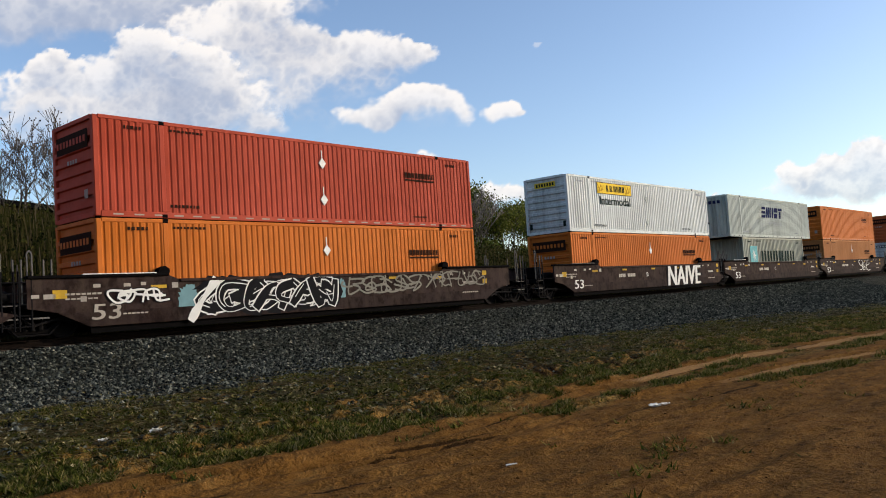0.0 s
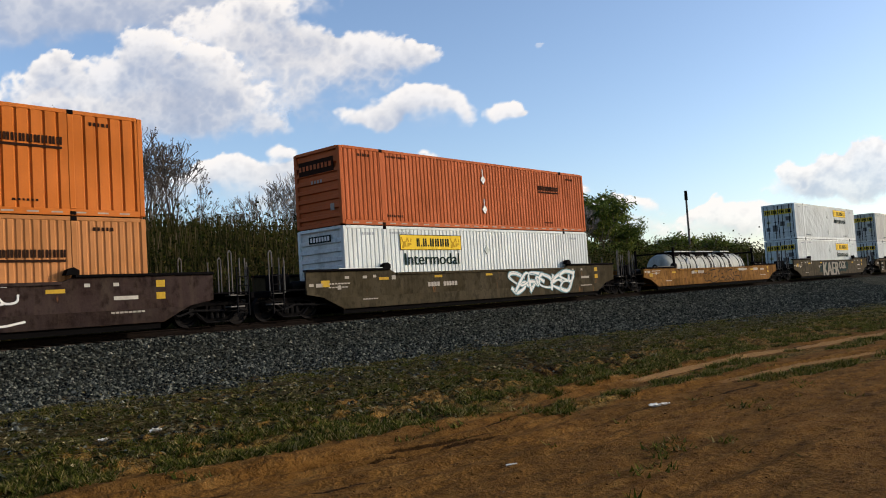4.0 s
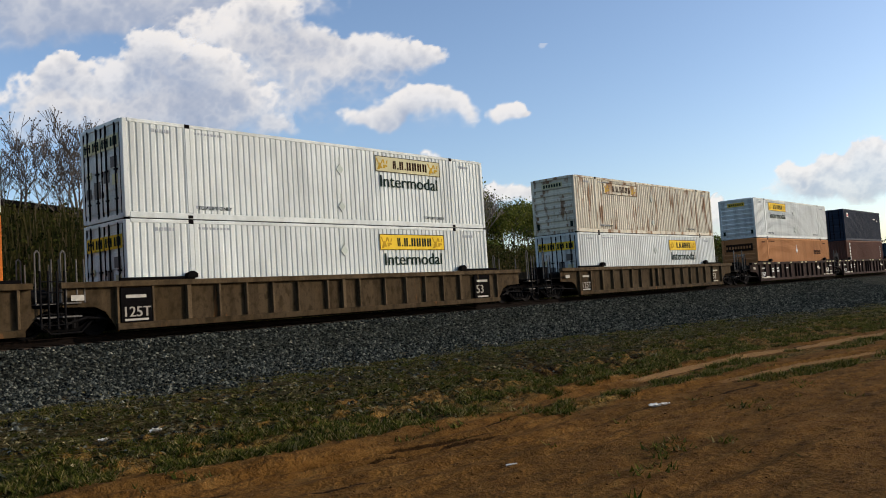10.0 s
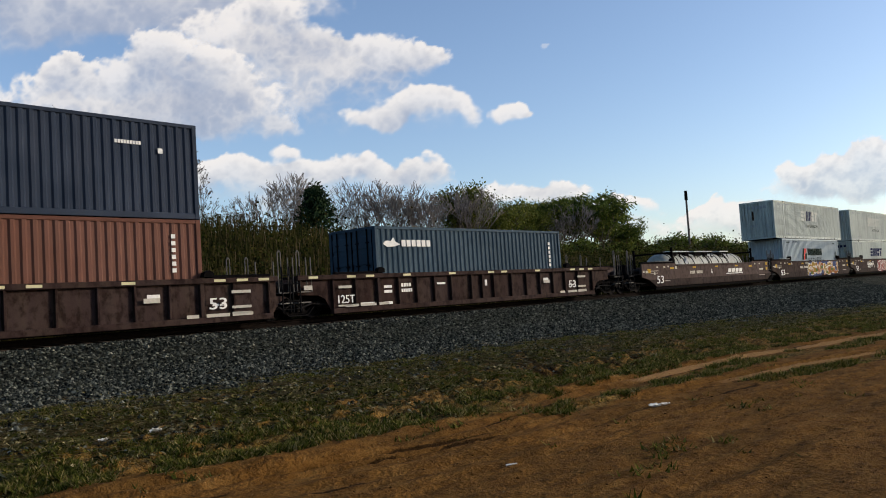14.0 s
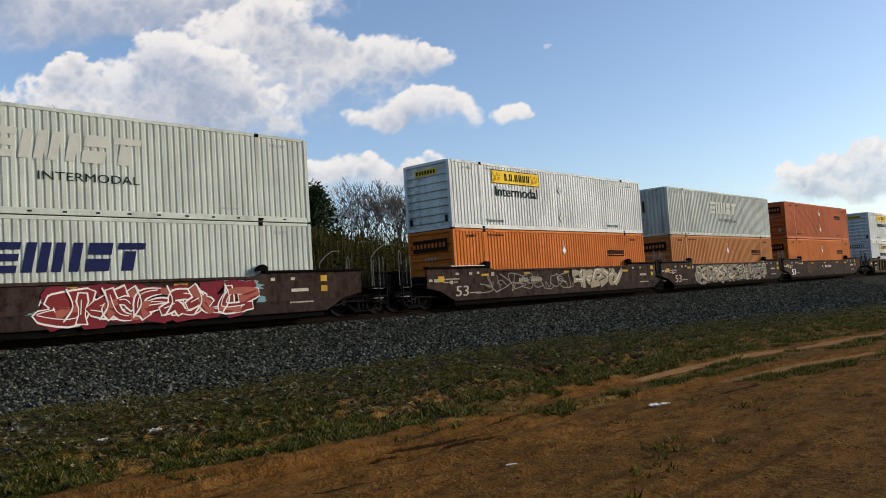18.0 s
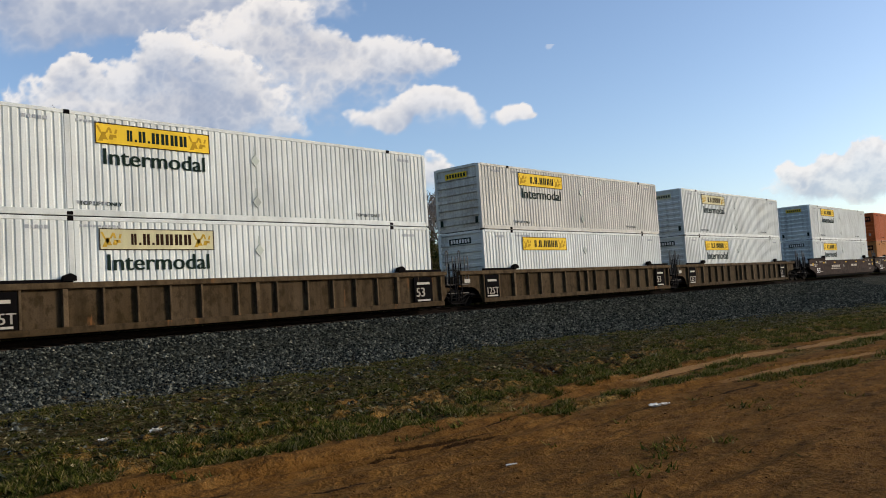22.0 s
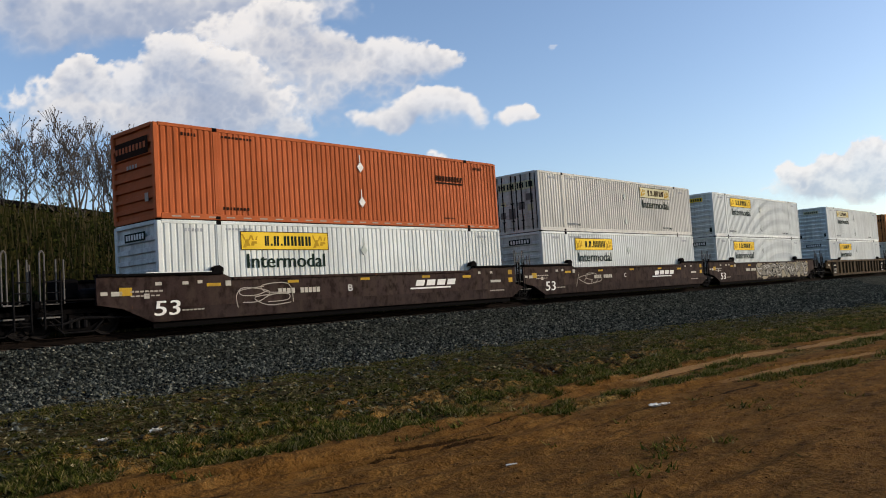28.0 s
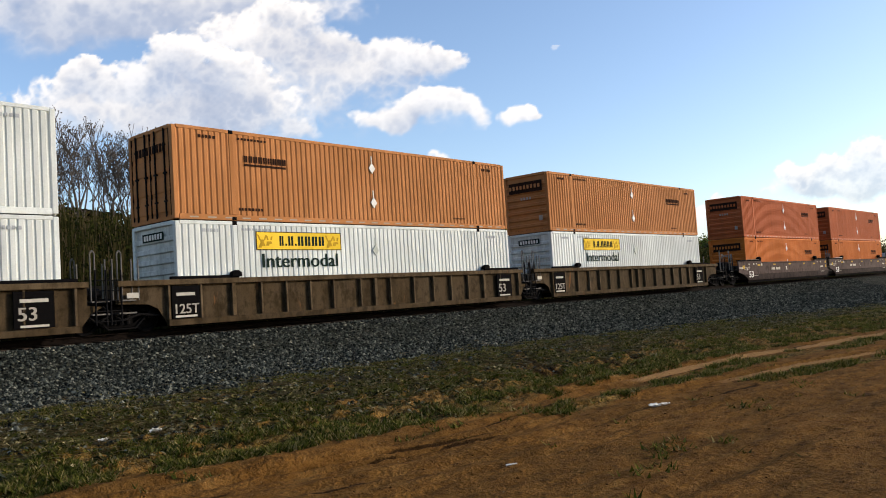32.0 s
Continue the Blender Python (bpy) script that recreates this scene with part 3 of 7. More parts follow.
def tank_box(x, z):
    """Low forty-foot tank in an open frame."""
    c = thing("tank_container", "stained grey-white horizontal tank, black straps, walkway on top", "tank container", "containers on the train")
    c.location = (0, TRACK_Y, RAIL_Z)
    MOVING.append((c, x, z))
    H, L, r = 1.88, 12.19, 0.9
    prof = [(0.22, 0.15), (0.27, 0.45), (0.42, 0.7), (0.67, 0.86), (0.95, r), (L - 0.95, r), (L - 0.67, 0.86), (L - 0.42, 0.7), (L - 0.27, 0.45), (L - 0.22, 0.15)]
    part("tank_shell", "shell", lambda sh: sh.lathe(prof, "x", (0, 0, 0.95), 36), TANKW, c, "stained grey-white painted shell", smooth=True)
    for xx in (0.95, 1.7, 2.5, 2.95, 3.8, 5.1, 5.9, 6.06, 6.4, 7.5, 8.15, 8.9, 9.07, 10.6, 11.15):
        part("tank_band", "band1", lambda sh: sh.lathe([(-0.032, r + 0.002), (-0.032, r + 0.022), (0.032, r + 0.022), (0.032, r + 0.002)], "x", (0, 0, 0.95), 36), BLACKP, c, "black strap", at=(xx, 0, 0))
    for xx in (1.7, 3.85, 5.15, 6.45, 7.55, 8.2, 9.12, 10.65, 11.2):
        part("saddle", "saddle", lambda sh: sh.prism([(-0.09, 0.12), (0.09, 0.12), (0.05, 1.0), (-0.05, 1.0)], -1.0, -0.9), WHITEINK, c, "white saddle bracket", at=(xx, 0, 0))
    for xx in (0.0, L - 0.12):
        for y in (-HALF, HALF - 0.12):
            part("frame_post", ("fpost", y), lambda sh: sh.box(0, 0.12, y, y + 0.12, 0, H + 0.25, 0.015), BLACKP, c, at=(xx, 0, 0))
        part("frame_header", "fhead", lambda sh: sh.box(0, 0.12, -HALF + 0.12, HALF - 0.12, H - 0.1, H, 0.01), BLACKP, c, at=(xx, 0, 0))
        part("frame_brace", "fbrace", lambda sh: (sh.rod((0.06, -HALF + 0.1, 0.1), (0.06, 0, 1.2), 0.04), sh.rod((0.06, HALF - 0.1, 0.1), (0.06, 0, 1.2), 0.04)), BLACKP, c, at=(xx, 0, 0))
    for y in (-HALF, HALF - 0.12):
        part("bottom_beam", ("fbeam", y), lambda sh: sh.box(0.12, L - 0.12, y, y + 0.12, 0, 0.14, 0.01), BLACKP, c)
    part("side_stay", "sstay", lambda sh: (sh.rod((L - 0.1, -HALF + 0.06, H), (L - 3.0, -0.55, H - 0.1), 0.022), sh.rod((0.1, -HALF + 0.06, H), (1.2, -0.55, H - 0.1), 0.022)), BLACKP, c)
    part("top_beam", "tbeam", lambda sh: sh.box(0.3, 9.6, -0.5, -0.42, H - 0.06, H + 0.02, 0.01), BLACKP, c)
    for x0, x1 in ((1.0, 3.5), (4.25, 6.9), (8.0, 9.5)):
        part("walkway", ("walkway", x0), lambda sh: sh.box(x0, x1, -0.72, -0.2, H + 0.04, H + 0.08, 0.008), WHITEINK, c, "pale grating walkway")
        for xx in (x0 + 0.05, (x0 + x1) / 2, x1 - 0.1):
            part("walkway_strut", "wstrut", lambda sh: (sh.rod((0, -0.66, H + 0.04), (0, -0.66, H - 0.28), 0.028, 6), sh.rod((0, -0.66, H - 0.1), (-0.12, -0.8, H - 0.42), 0.022, 6)), CASTM, c, at=(xx, 0, 0))
    for x0, x1 in ((1.3, 2.1), (3.2, 3.75), (4.6, 5.6), (6.0, 6.5), (8.1, 8.8)):
        part("valve_housing", ("vhouse", x0), lambda sh: sh.box(x0, x1, -0.58, 0.3, H - 0.22, H - 0.02, 0.03), BLACKP, c, "dark valve housing")
    for k, x0 in enumerate((1.2, 3.6, 4.5, 6.2, 6.9, 8.4)):
        part("spill_stain", ("stain", k), lambda sh: [sh.box(x0 + 0.09 * q, x0 + 0.09 * q + 0.1, -0.62 - 0.03 * ((k + q) % 3), -0.55, 1.50, 1.62) for q in range(4)], CASTM, c, "dark spill stain")
    part("placard_plate", "tdia", lambda sh: sh.prism([(2.5, 1.25), (2.72, 0.98), (2.94, 1.25), (2.72, 1.52)], -r + 0.02, -r + 0.14), GREYINK, c)
    part("tank_lettering", "tmarks", lambda sh: (blocks(sh, 6, 1.5, 2.2, 1.3, 1.36, -0.86), blocks(sh, 5, 1.5, 2.1, 1.15, 1.2, -0.9)), GREYINK, c)
    return c


# ---- graffiti: strokes of paint on the car's side ----
SKIN = -1.528


def ribbon(sh, pts, w, y):
    """A thin sprayed line."""
    stroke(sh, pts, w * 1.15, y, 0.0)


def stroke(sh, pts, w, y, swell=0.16):
    """A thick painted line with mitred bends and swelling width."""
    n = len(pts)
    sides = []
    for i in range(n):
        (xa, za), (xb, zb) = pts[max(0, i - 1)], pts[min(n - 1, i + 1)]
        dx, dz = xb - xa, zb - za
        m = math.hypot(dx, dz) or 1
        ww = w * (0.42 + swell * math.sin(3.1 * i / n * 3))
        ex = (-1 if i == 0 else 1 if i == n - 1 else 0) * w * 0.35
        px, pz = pts[i][0] + dx / m * ex, pts[i][1] + dz / m * ex
        sides.append(((px - dz / m * ww, pz + dx / m * ww), (px + dz / m * ww, pz - dx / m * ww)))
    vs = []
    for i, (p, q) in enumerate(sides):
        yy = y - 0.00006 * i
        vs += [(p[0], yy, p[1]), (q[0], yy, q[1])]
    sh.add(vs, [(2 * i, 2 * i + 1, 2 * i + 3, 2 * i + 2) for i in range(n - 1)])


def splash(sh, x0, x1, z0, z1, y, seed, m=40):
    """One ragged sprayed field."""
    rng = random.Random(seed)
    cx, cz = (x0 + x1) / 2, (z0 + z1) / 2
    ring = []
    for k in range(m):
        a = 2 * math.pi * k / m
        u = abs(math.cos(a)) ** 0.85 * (1 if math.cos(a) > 0 else -1)
        v = abs(math.sin(a)) ** 0.85 * (1 if math.sin(a) > 0 else -1)
        r = rng.uniform(0.78, 1.08)
        ring.append((cx + u * (x1 - x0) / 2 * r, min(z1, max(z0, cz + v * (z1 - z0) / 2 * r))))
    sh.add([(cx, y, cz)] + [(p, y, q) for p, q in ring], [(0, k + 1, (k + 1) % m + 1) for k in range(m)])


# loose letter-like figures in a unit square: arch, bowls, snake, fork, hook, cup, peak, ring, flag
FIGURES = ([[(0.05, 0), (0.12, 0.8), (0.5, 1), (0.88, 0.8), (0.95, 0)], [(0.15, 0.42), (0.85, 0.46)]],
           [[(0.1, 0), (0.12, 1), (0.8, 0.9), (0.7, 0.55), (0.25, 0.5), (0.95, 0.38), (0.8, 0.04), (0.1, 0.02)]],
           [[(0.95, 0.82), (0.5, 1), (0.08, 0.75), (0.5, 0.52), (0.92, 0.25), (0.5, 0), (0.05, 0.18)]],
           [[(0.1, 0), (0.15, 1)], [(0.95, 1), (0.25, 0.5), (1.0, 0)]],
           [[(0.95, 0.9), (0.3, 1), (0.06, 0.5), (0.3, 0), (0.92, 0.12), (0.88, 0.5), (0.5, 0.48)]],
           [[(0.08, 1), (0.12, 0.15), (0.5, 0), (0.88, 0.15), (0.94, 1)]],
           [[(0.0, 0), (0.2, 1), (0.5, 0.45), (0.8, 1), (1.0, 0)]],
           [[(0.5, 1), (0.08, 0.6), (0.35, 0.02), (0.9, 0.3), (0.85, 0.85), (0.4, 0.95)]],
           [[(0.15, 0), (0.1, 1), (0.95, 0.95)], [(0.12, 0.5), (0.75, 0.52)]])


def tag_strokes(rng, x0, x1, z0, z1, n):
    """Letters of a sprayed piece, each a list of strokes: bent, leaning, crowded figures that read as no word."""
    out, w = [], (x1 - x0) / n
    tall = z1 - z0
    last = None
    for i in range(n):
        fig = rng.choice([f for f in FIGURES if f is not last])
        last = fig
        a, lean, wide = x0 + (i - 0.25) * w, rng.uniform(-0.6, 0.7), w * rng.uniform(1.2, 1.65)
        lo, hi = rng.uniform(0, 0.12), rng.uniform(0.88, 1.0)
        mirror, flip = rng.random() < 0.5, rng.random() < 0.4
        letter = []
        u0, v0 = rng.uniform(0, 1), rng.uniform(0.2, 0.8)
        swirl = [(u0 + 0.3 * math.cos(q * 1.3), v0 + 0.25 * math.sin(q * 1.3)) for q in range(rng.choice((3, 4, 5)))]
        for line in (*fig, swirl):
            pts = []
            for u, v in line:
                u = 1 - u if mirror else u
                v = 1 - v if flip else v
                u, v = u + rng.uniform(-0.16, 0.16), v + rng.uniform(-0.12, 0.12)
                pts.append((a + u * wide + lean * (v - 0.5) * tall, z0 + tall * min(1, max(0, lo + (hi - lo) * v))))
            letter.append(pts)
        out.append(letter)
    return out


def curved(pts, m=4):
    """The same stroke with rounded bends."""
    out = []
    p = [pts[0], *pts, pts[-1]]
    for i in range(1, len(p) - 2):
        for k in range(m):
            t = k / m
            out.append(tuple(0.5 * (2 * p[i][c] + (p[i + 1][c] - p[i - 1][c]) * t + (2 * p[i - 1][c] - 5 * p[i][c] + 4 * p[i + 1][c] - p[i + 2][c]) * t * t
                                    + (3 * p[i][c] - p[i - 1][c] - 3 * p[i + 1][c] + p[i + 2][c]) * t ** 3) for c in (0, 1)))
    out.append(pts[-1])
    return out


def graffiti(car, x0, x1, z0, z1, n, fill, edge=None, back=None, seed=1, width=0.2, style="spray-painted letters", second=None):
    rng = random.Random(seed)
    inset = width * 0.5 if width > 0.1 else 0.0
    strokes = [(k, j, curved(p)) for k, letter in enumerate(tag_strokes(rng, x0 + inset, x1 - inset, z0 + inset, z1 - inset, n)) for j, p in enumerate(letter)]

    def bubbles(sh, grow_by, y):
        r2 = random.Random(seed + 100)
        w = (x1 - x0) / n
        for i in range(n):
            cx, cz = x0 + (i + 0.5) * w, (z0 + z1) / 2 + r2.uniform(-0.05, 0.05)
            m = 14
            ring = []
            for k in range(m):
                a = 2 * math.pi * k / m
                rr = r2.uniform(0.7, 1.12)
                sx = abs(math.cos(a)) ** 0.6 * (1 if math.cos(a) > 0 else -1)
                sz = abs(math.sin(a)) ** 0.6 * (1 if math.sin(a) > 0 else -1)
                ring.append((cx + (sz - 0.2) * 0.1 * w + sx * (w * 0.56 * rr + grow_by), cz + sz * ((z1 - z0) * 0.46 * rr + grow_by)))
            yy = y - 0.0003 * (i % 2)
            sh.add([(cx, yy, cz)] + [(a, yy, b) for a, b in ring], [(0, k + 1, (k + 1) % m + 1) for k in range(m)])
    if back:
        part("graffiti_ground", ("gg", seed), lambda sh: bubbles(sh, 0.14, SKIN - 0.020), back, car, "sprayed background colour")
    if back and width > 0.1:
        def spots(sh, share):
            r3 = random.Random(seed + share)
            for k in range(n * 2):
                cx, cz = r3.uniform(x0, x1), r3.uniform(z0 + 0.1, z1 - 0.1)
                a0 = r3.uniform(0, 3)
                ra, rb = r3.uniform(0.15, 0.5), r3.uniform(0.06, 0.2)
                ring = []
                for q in range(9):
                    a = q * 6.283 / 9
                    u, w = ra * math.cos(a) * r3.uniform(0.7, 1.2), rb * math.sin(a) * r3.uniform(0.7, 1.2)
                    ring.append((cx + u * math.cos(a0 * 0.3) - w * math.sin(a0 * 0.3), min(z1 + 0.08, max(z0 - 0.05, cz + u * math.sin(a0 * 0.3) + w * math.cos(a0 * 0.3)))))
                yy = SKIN - 0.0245 - 0.0002 * (k % 5)
                sh.add([(a, yy, b) for a, b in ring], [tuple(range(9))])
        part("graffiti_patch", ("gp", seed, 1), lambda sh: spots(sh, 1), back, car, "sprayed colour patches")
        part("graffiti_patch", ("gp", seed, 2), lambda sh: spots(sh, 2), {SPRAYU: TAN, SPRAYT: SPRAYB}.get(back, SPRAYB), car, "sprayed colour patches")
    if width > 0.1:
        hi, lo = edge or SPRAYB, second or fill
        part("graffiti_outline", ("go", seed), lambda sh: [stroke(sh, p, width + 0.09, SKIN - 0.0265 - 0.004 * k - 0.0002 * j) for k, j, p in strokes], hi, car, "sprayed outline")
        part("graffiti", ("gf", seed), lambda sh: [stroke(sh, p, width, SKIN - 0.0285 - 0.004 * k - 0.0002 * j) for k, j, p in strokes], fill, car, style)
        if second:
            part("graffiti_fade", ("gs", seed), lambda sh: [stroke(sh, p[len(p) // 2:], width * 0.8, SKIN - 0.0293 - 0.004 * k - 0.0002 * j) for k, j, p in strokes if k % 3 != 1], lo, car, "sprayed second colour")
        if n > 3 and fill is not MUSTARD:
            part("graffiti_highlight", ("gh", seed), lambda sh: [stroke(sh, [(px - 0.12 * width, pz + 0.16 * width) for px, pz in p[1:max(4, len(p) // 2)]], width * 0.13, SKIN - 0.0302 - 0.004 * k - 0.0002 * j, 0.05) for k, j, p in strokes], SPRAYW if fill is not SPRAYW else SPRAYG, car, "thin sprayed highlights")
    else:
        if edge:
            part("graffiti_outline", ("go", seed), lambda sh: [ribbon(sh, p, width * 1.9, SKIN - 0.022 - 0.0003 * k) for k, j, p in strokes], edge, car, "sprayed outline")
        part("graffiti", ("gf", seed), lambda sh: [ribbon(sh, p, width, SKIN - 0.026 - 0.0003 * k) for k, j, p in strokes], fill, car, style)
    return car


TEALD = plain("dark_teal_spray", (0.006, 0.018, 0.017), 0.8, 0, 0.6, 2, 0.04)
SPRAYW = plain("white_spray", (0.55, 0.55, 0.52), 0.7, 0, 0.2, 3, 0.06)
SPRAYG = plain("grey_spray", (0.15, 0.142, 0.12), 0.7, 0, 0.4, 3, 0.06)
SPRAYB = plain("black_spray", (0.008, 0.008, 0.009), 0.85, 0, 0.2, 3, 0.04)
SPRAYT = plain("teal_spray", (0.12, 0.22, 0.24), 0.7, 0, 0.3, 3, 0.06)
SPRAYY = plain("yellow_spray", (0.19, 0.115, 0.011), 0.7, 0, 0.45, 2, 0.06)
SPRAYR = plain("red_spray", (0.14, 0.020, 0.020), 0.7, 0, 0.35, 2, 0.06)
SPRAYP = plain("pink_spray", (0.24, 0.075, 0.055), 0.7, 0, 0.3, 3, 0.06)
SPRAYM = plain("maroon_spray", (0.12, 0.014, 0.022), 0.7, 0, 0.4, 2, 0.06)
SPRAYU = plain("blue_spray", (0.018, 0.032, 0.10), 0.7, 0, 0.3, 3, 0.06)
SPRAYO = plain("orange_spray", (0.19, 0.062, 0.010), 0.7, 0, 0.4, 2, 0.06)
SPRAYL = plain("green_spray", (0.05, 0.085, 0.013), 0.7, 0, 0.4, 2, 0.06)
SPRAYS = plain("pale_spray", (0.21, 0.185, 0.13), 0.7, 0, 0.35, 3, 0.06)


# ---- bogies and cars ----
def bogie(car, x):
    """Two axles in cast side frames, under the end of a car."""
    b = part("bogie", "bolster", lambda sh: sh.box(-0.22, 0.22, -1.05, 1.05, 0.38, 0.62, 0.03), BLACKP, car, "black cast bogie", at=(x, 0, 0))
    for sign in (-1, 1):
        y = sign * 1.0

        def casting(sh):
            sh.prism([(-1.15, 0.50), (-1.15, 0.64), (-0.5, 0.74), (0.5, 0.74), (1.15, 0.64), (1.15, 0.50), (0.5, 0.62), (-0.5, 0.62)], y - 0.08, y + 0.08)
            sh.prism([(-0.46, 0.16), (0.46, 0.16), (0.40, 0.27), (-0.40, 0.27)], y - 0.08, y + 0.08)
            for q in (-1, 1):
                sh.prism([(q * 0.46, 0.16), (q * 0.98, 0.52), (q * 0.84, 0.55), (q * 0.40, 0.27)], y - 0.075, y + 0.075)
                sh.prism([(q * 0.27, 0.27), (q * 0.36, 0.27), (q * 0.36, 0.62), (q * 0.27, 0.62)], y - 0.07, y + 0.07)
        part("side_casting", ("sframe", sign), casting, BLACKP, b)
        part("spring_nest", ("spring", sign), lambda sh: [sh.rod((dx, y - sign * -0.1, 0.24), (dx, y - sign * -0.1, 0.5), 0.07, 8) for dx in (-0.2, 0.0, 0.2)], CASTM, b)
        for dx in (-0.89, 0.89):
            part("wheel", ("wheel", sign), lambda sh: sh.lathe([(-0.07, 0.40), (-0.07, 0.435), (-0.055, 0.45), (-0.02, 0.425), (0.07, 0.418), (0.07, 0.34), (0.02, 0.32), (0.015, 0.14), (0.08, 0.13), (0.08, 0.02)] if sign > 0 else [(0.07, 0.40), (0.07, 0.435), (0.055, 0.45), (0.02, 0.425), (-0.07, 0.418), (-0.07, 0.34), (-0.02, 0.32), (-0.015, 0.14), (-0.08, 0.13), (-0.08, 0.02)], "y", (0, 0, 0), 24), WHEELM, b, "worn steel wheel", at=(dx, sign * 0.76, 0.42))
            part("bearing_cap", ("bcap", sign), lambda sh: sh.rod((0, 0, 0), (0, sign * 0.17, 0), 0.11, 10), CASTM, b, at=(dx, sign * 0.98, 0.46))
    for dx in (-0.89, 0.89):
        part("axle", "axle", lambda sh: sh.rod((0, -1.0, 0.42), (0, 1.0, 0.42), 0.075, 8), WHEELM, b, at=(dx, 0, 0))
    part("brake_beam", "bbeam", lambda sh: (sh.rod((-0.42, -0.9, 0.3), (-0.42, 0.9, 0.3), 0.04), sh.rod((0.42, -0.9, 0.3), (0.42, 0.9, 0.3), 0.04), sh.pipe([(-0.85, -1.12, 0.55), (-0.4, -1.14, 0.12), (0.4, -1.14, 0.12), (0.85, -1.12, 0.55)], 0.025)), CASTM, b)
    return b


def rail_hoops(car, x, high):
    """Grab irons and stanchions on an end platform."""
    part("grab_iron", ("hoop", high), lambda sh: sh.pipe([(0, -1.45, 0.95), (0, -1.45, 2.02), (0.3, -1.45, 2.3), (0.68, -1.45, 2.5), (1.05, -1.45, 2.5)] if high else [(0, -1.45, 0.9), (0, -1.45, 2.2), (0.06, -1.45, 2.28), (0.12, -1.45, 2.2), (0.12, -1.45, 0.9)], 0.022), STEEL, car, "bent steel grab iron", at=(x, 0, 0))
    part("grab_iron", ("hoop", high), lambda sh: None, STEEL, car, "bent steel grab iron", at=(x, 2.9, 0))
    for dx in (0.42, 0.62):
        part("stanchion", "stan", lambda sh: sh.rod((0, -1.42, 0.9), (0, -1.42, 2.05), 0.024), STEEL, car, at=(x + dx, 0, 0))
    part("stanchion", "stan", lambda sh: None, STEEL, car, at=(x + 0.5, 1.9, 0))
    for k, zz in enumerate((0.55, 0.9)):
        part("step", "step", lambda sh: sh.box(0, 0.5, -1.5, -1.2, -0.02, 0.02), STEEL, car, at=(x, 0, zz))


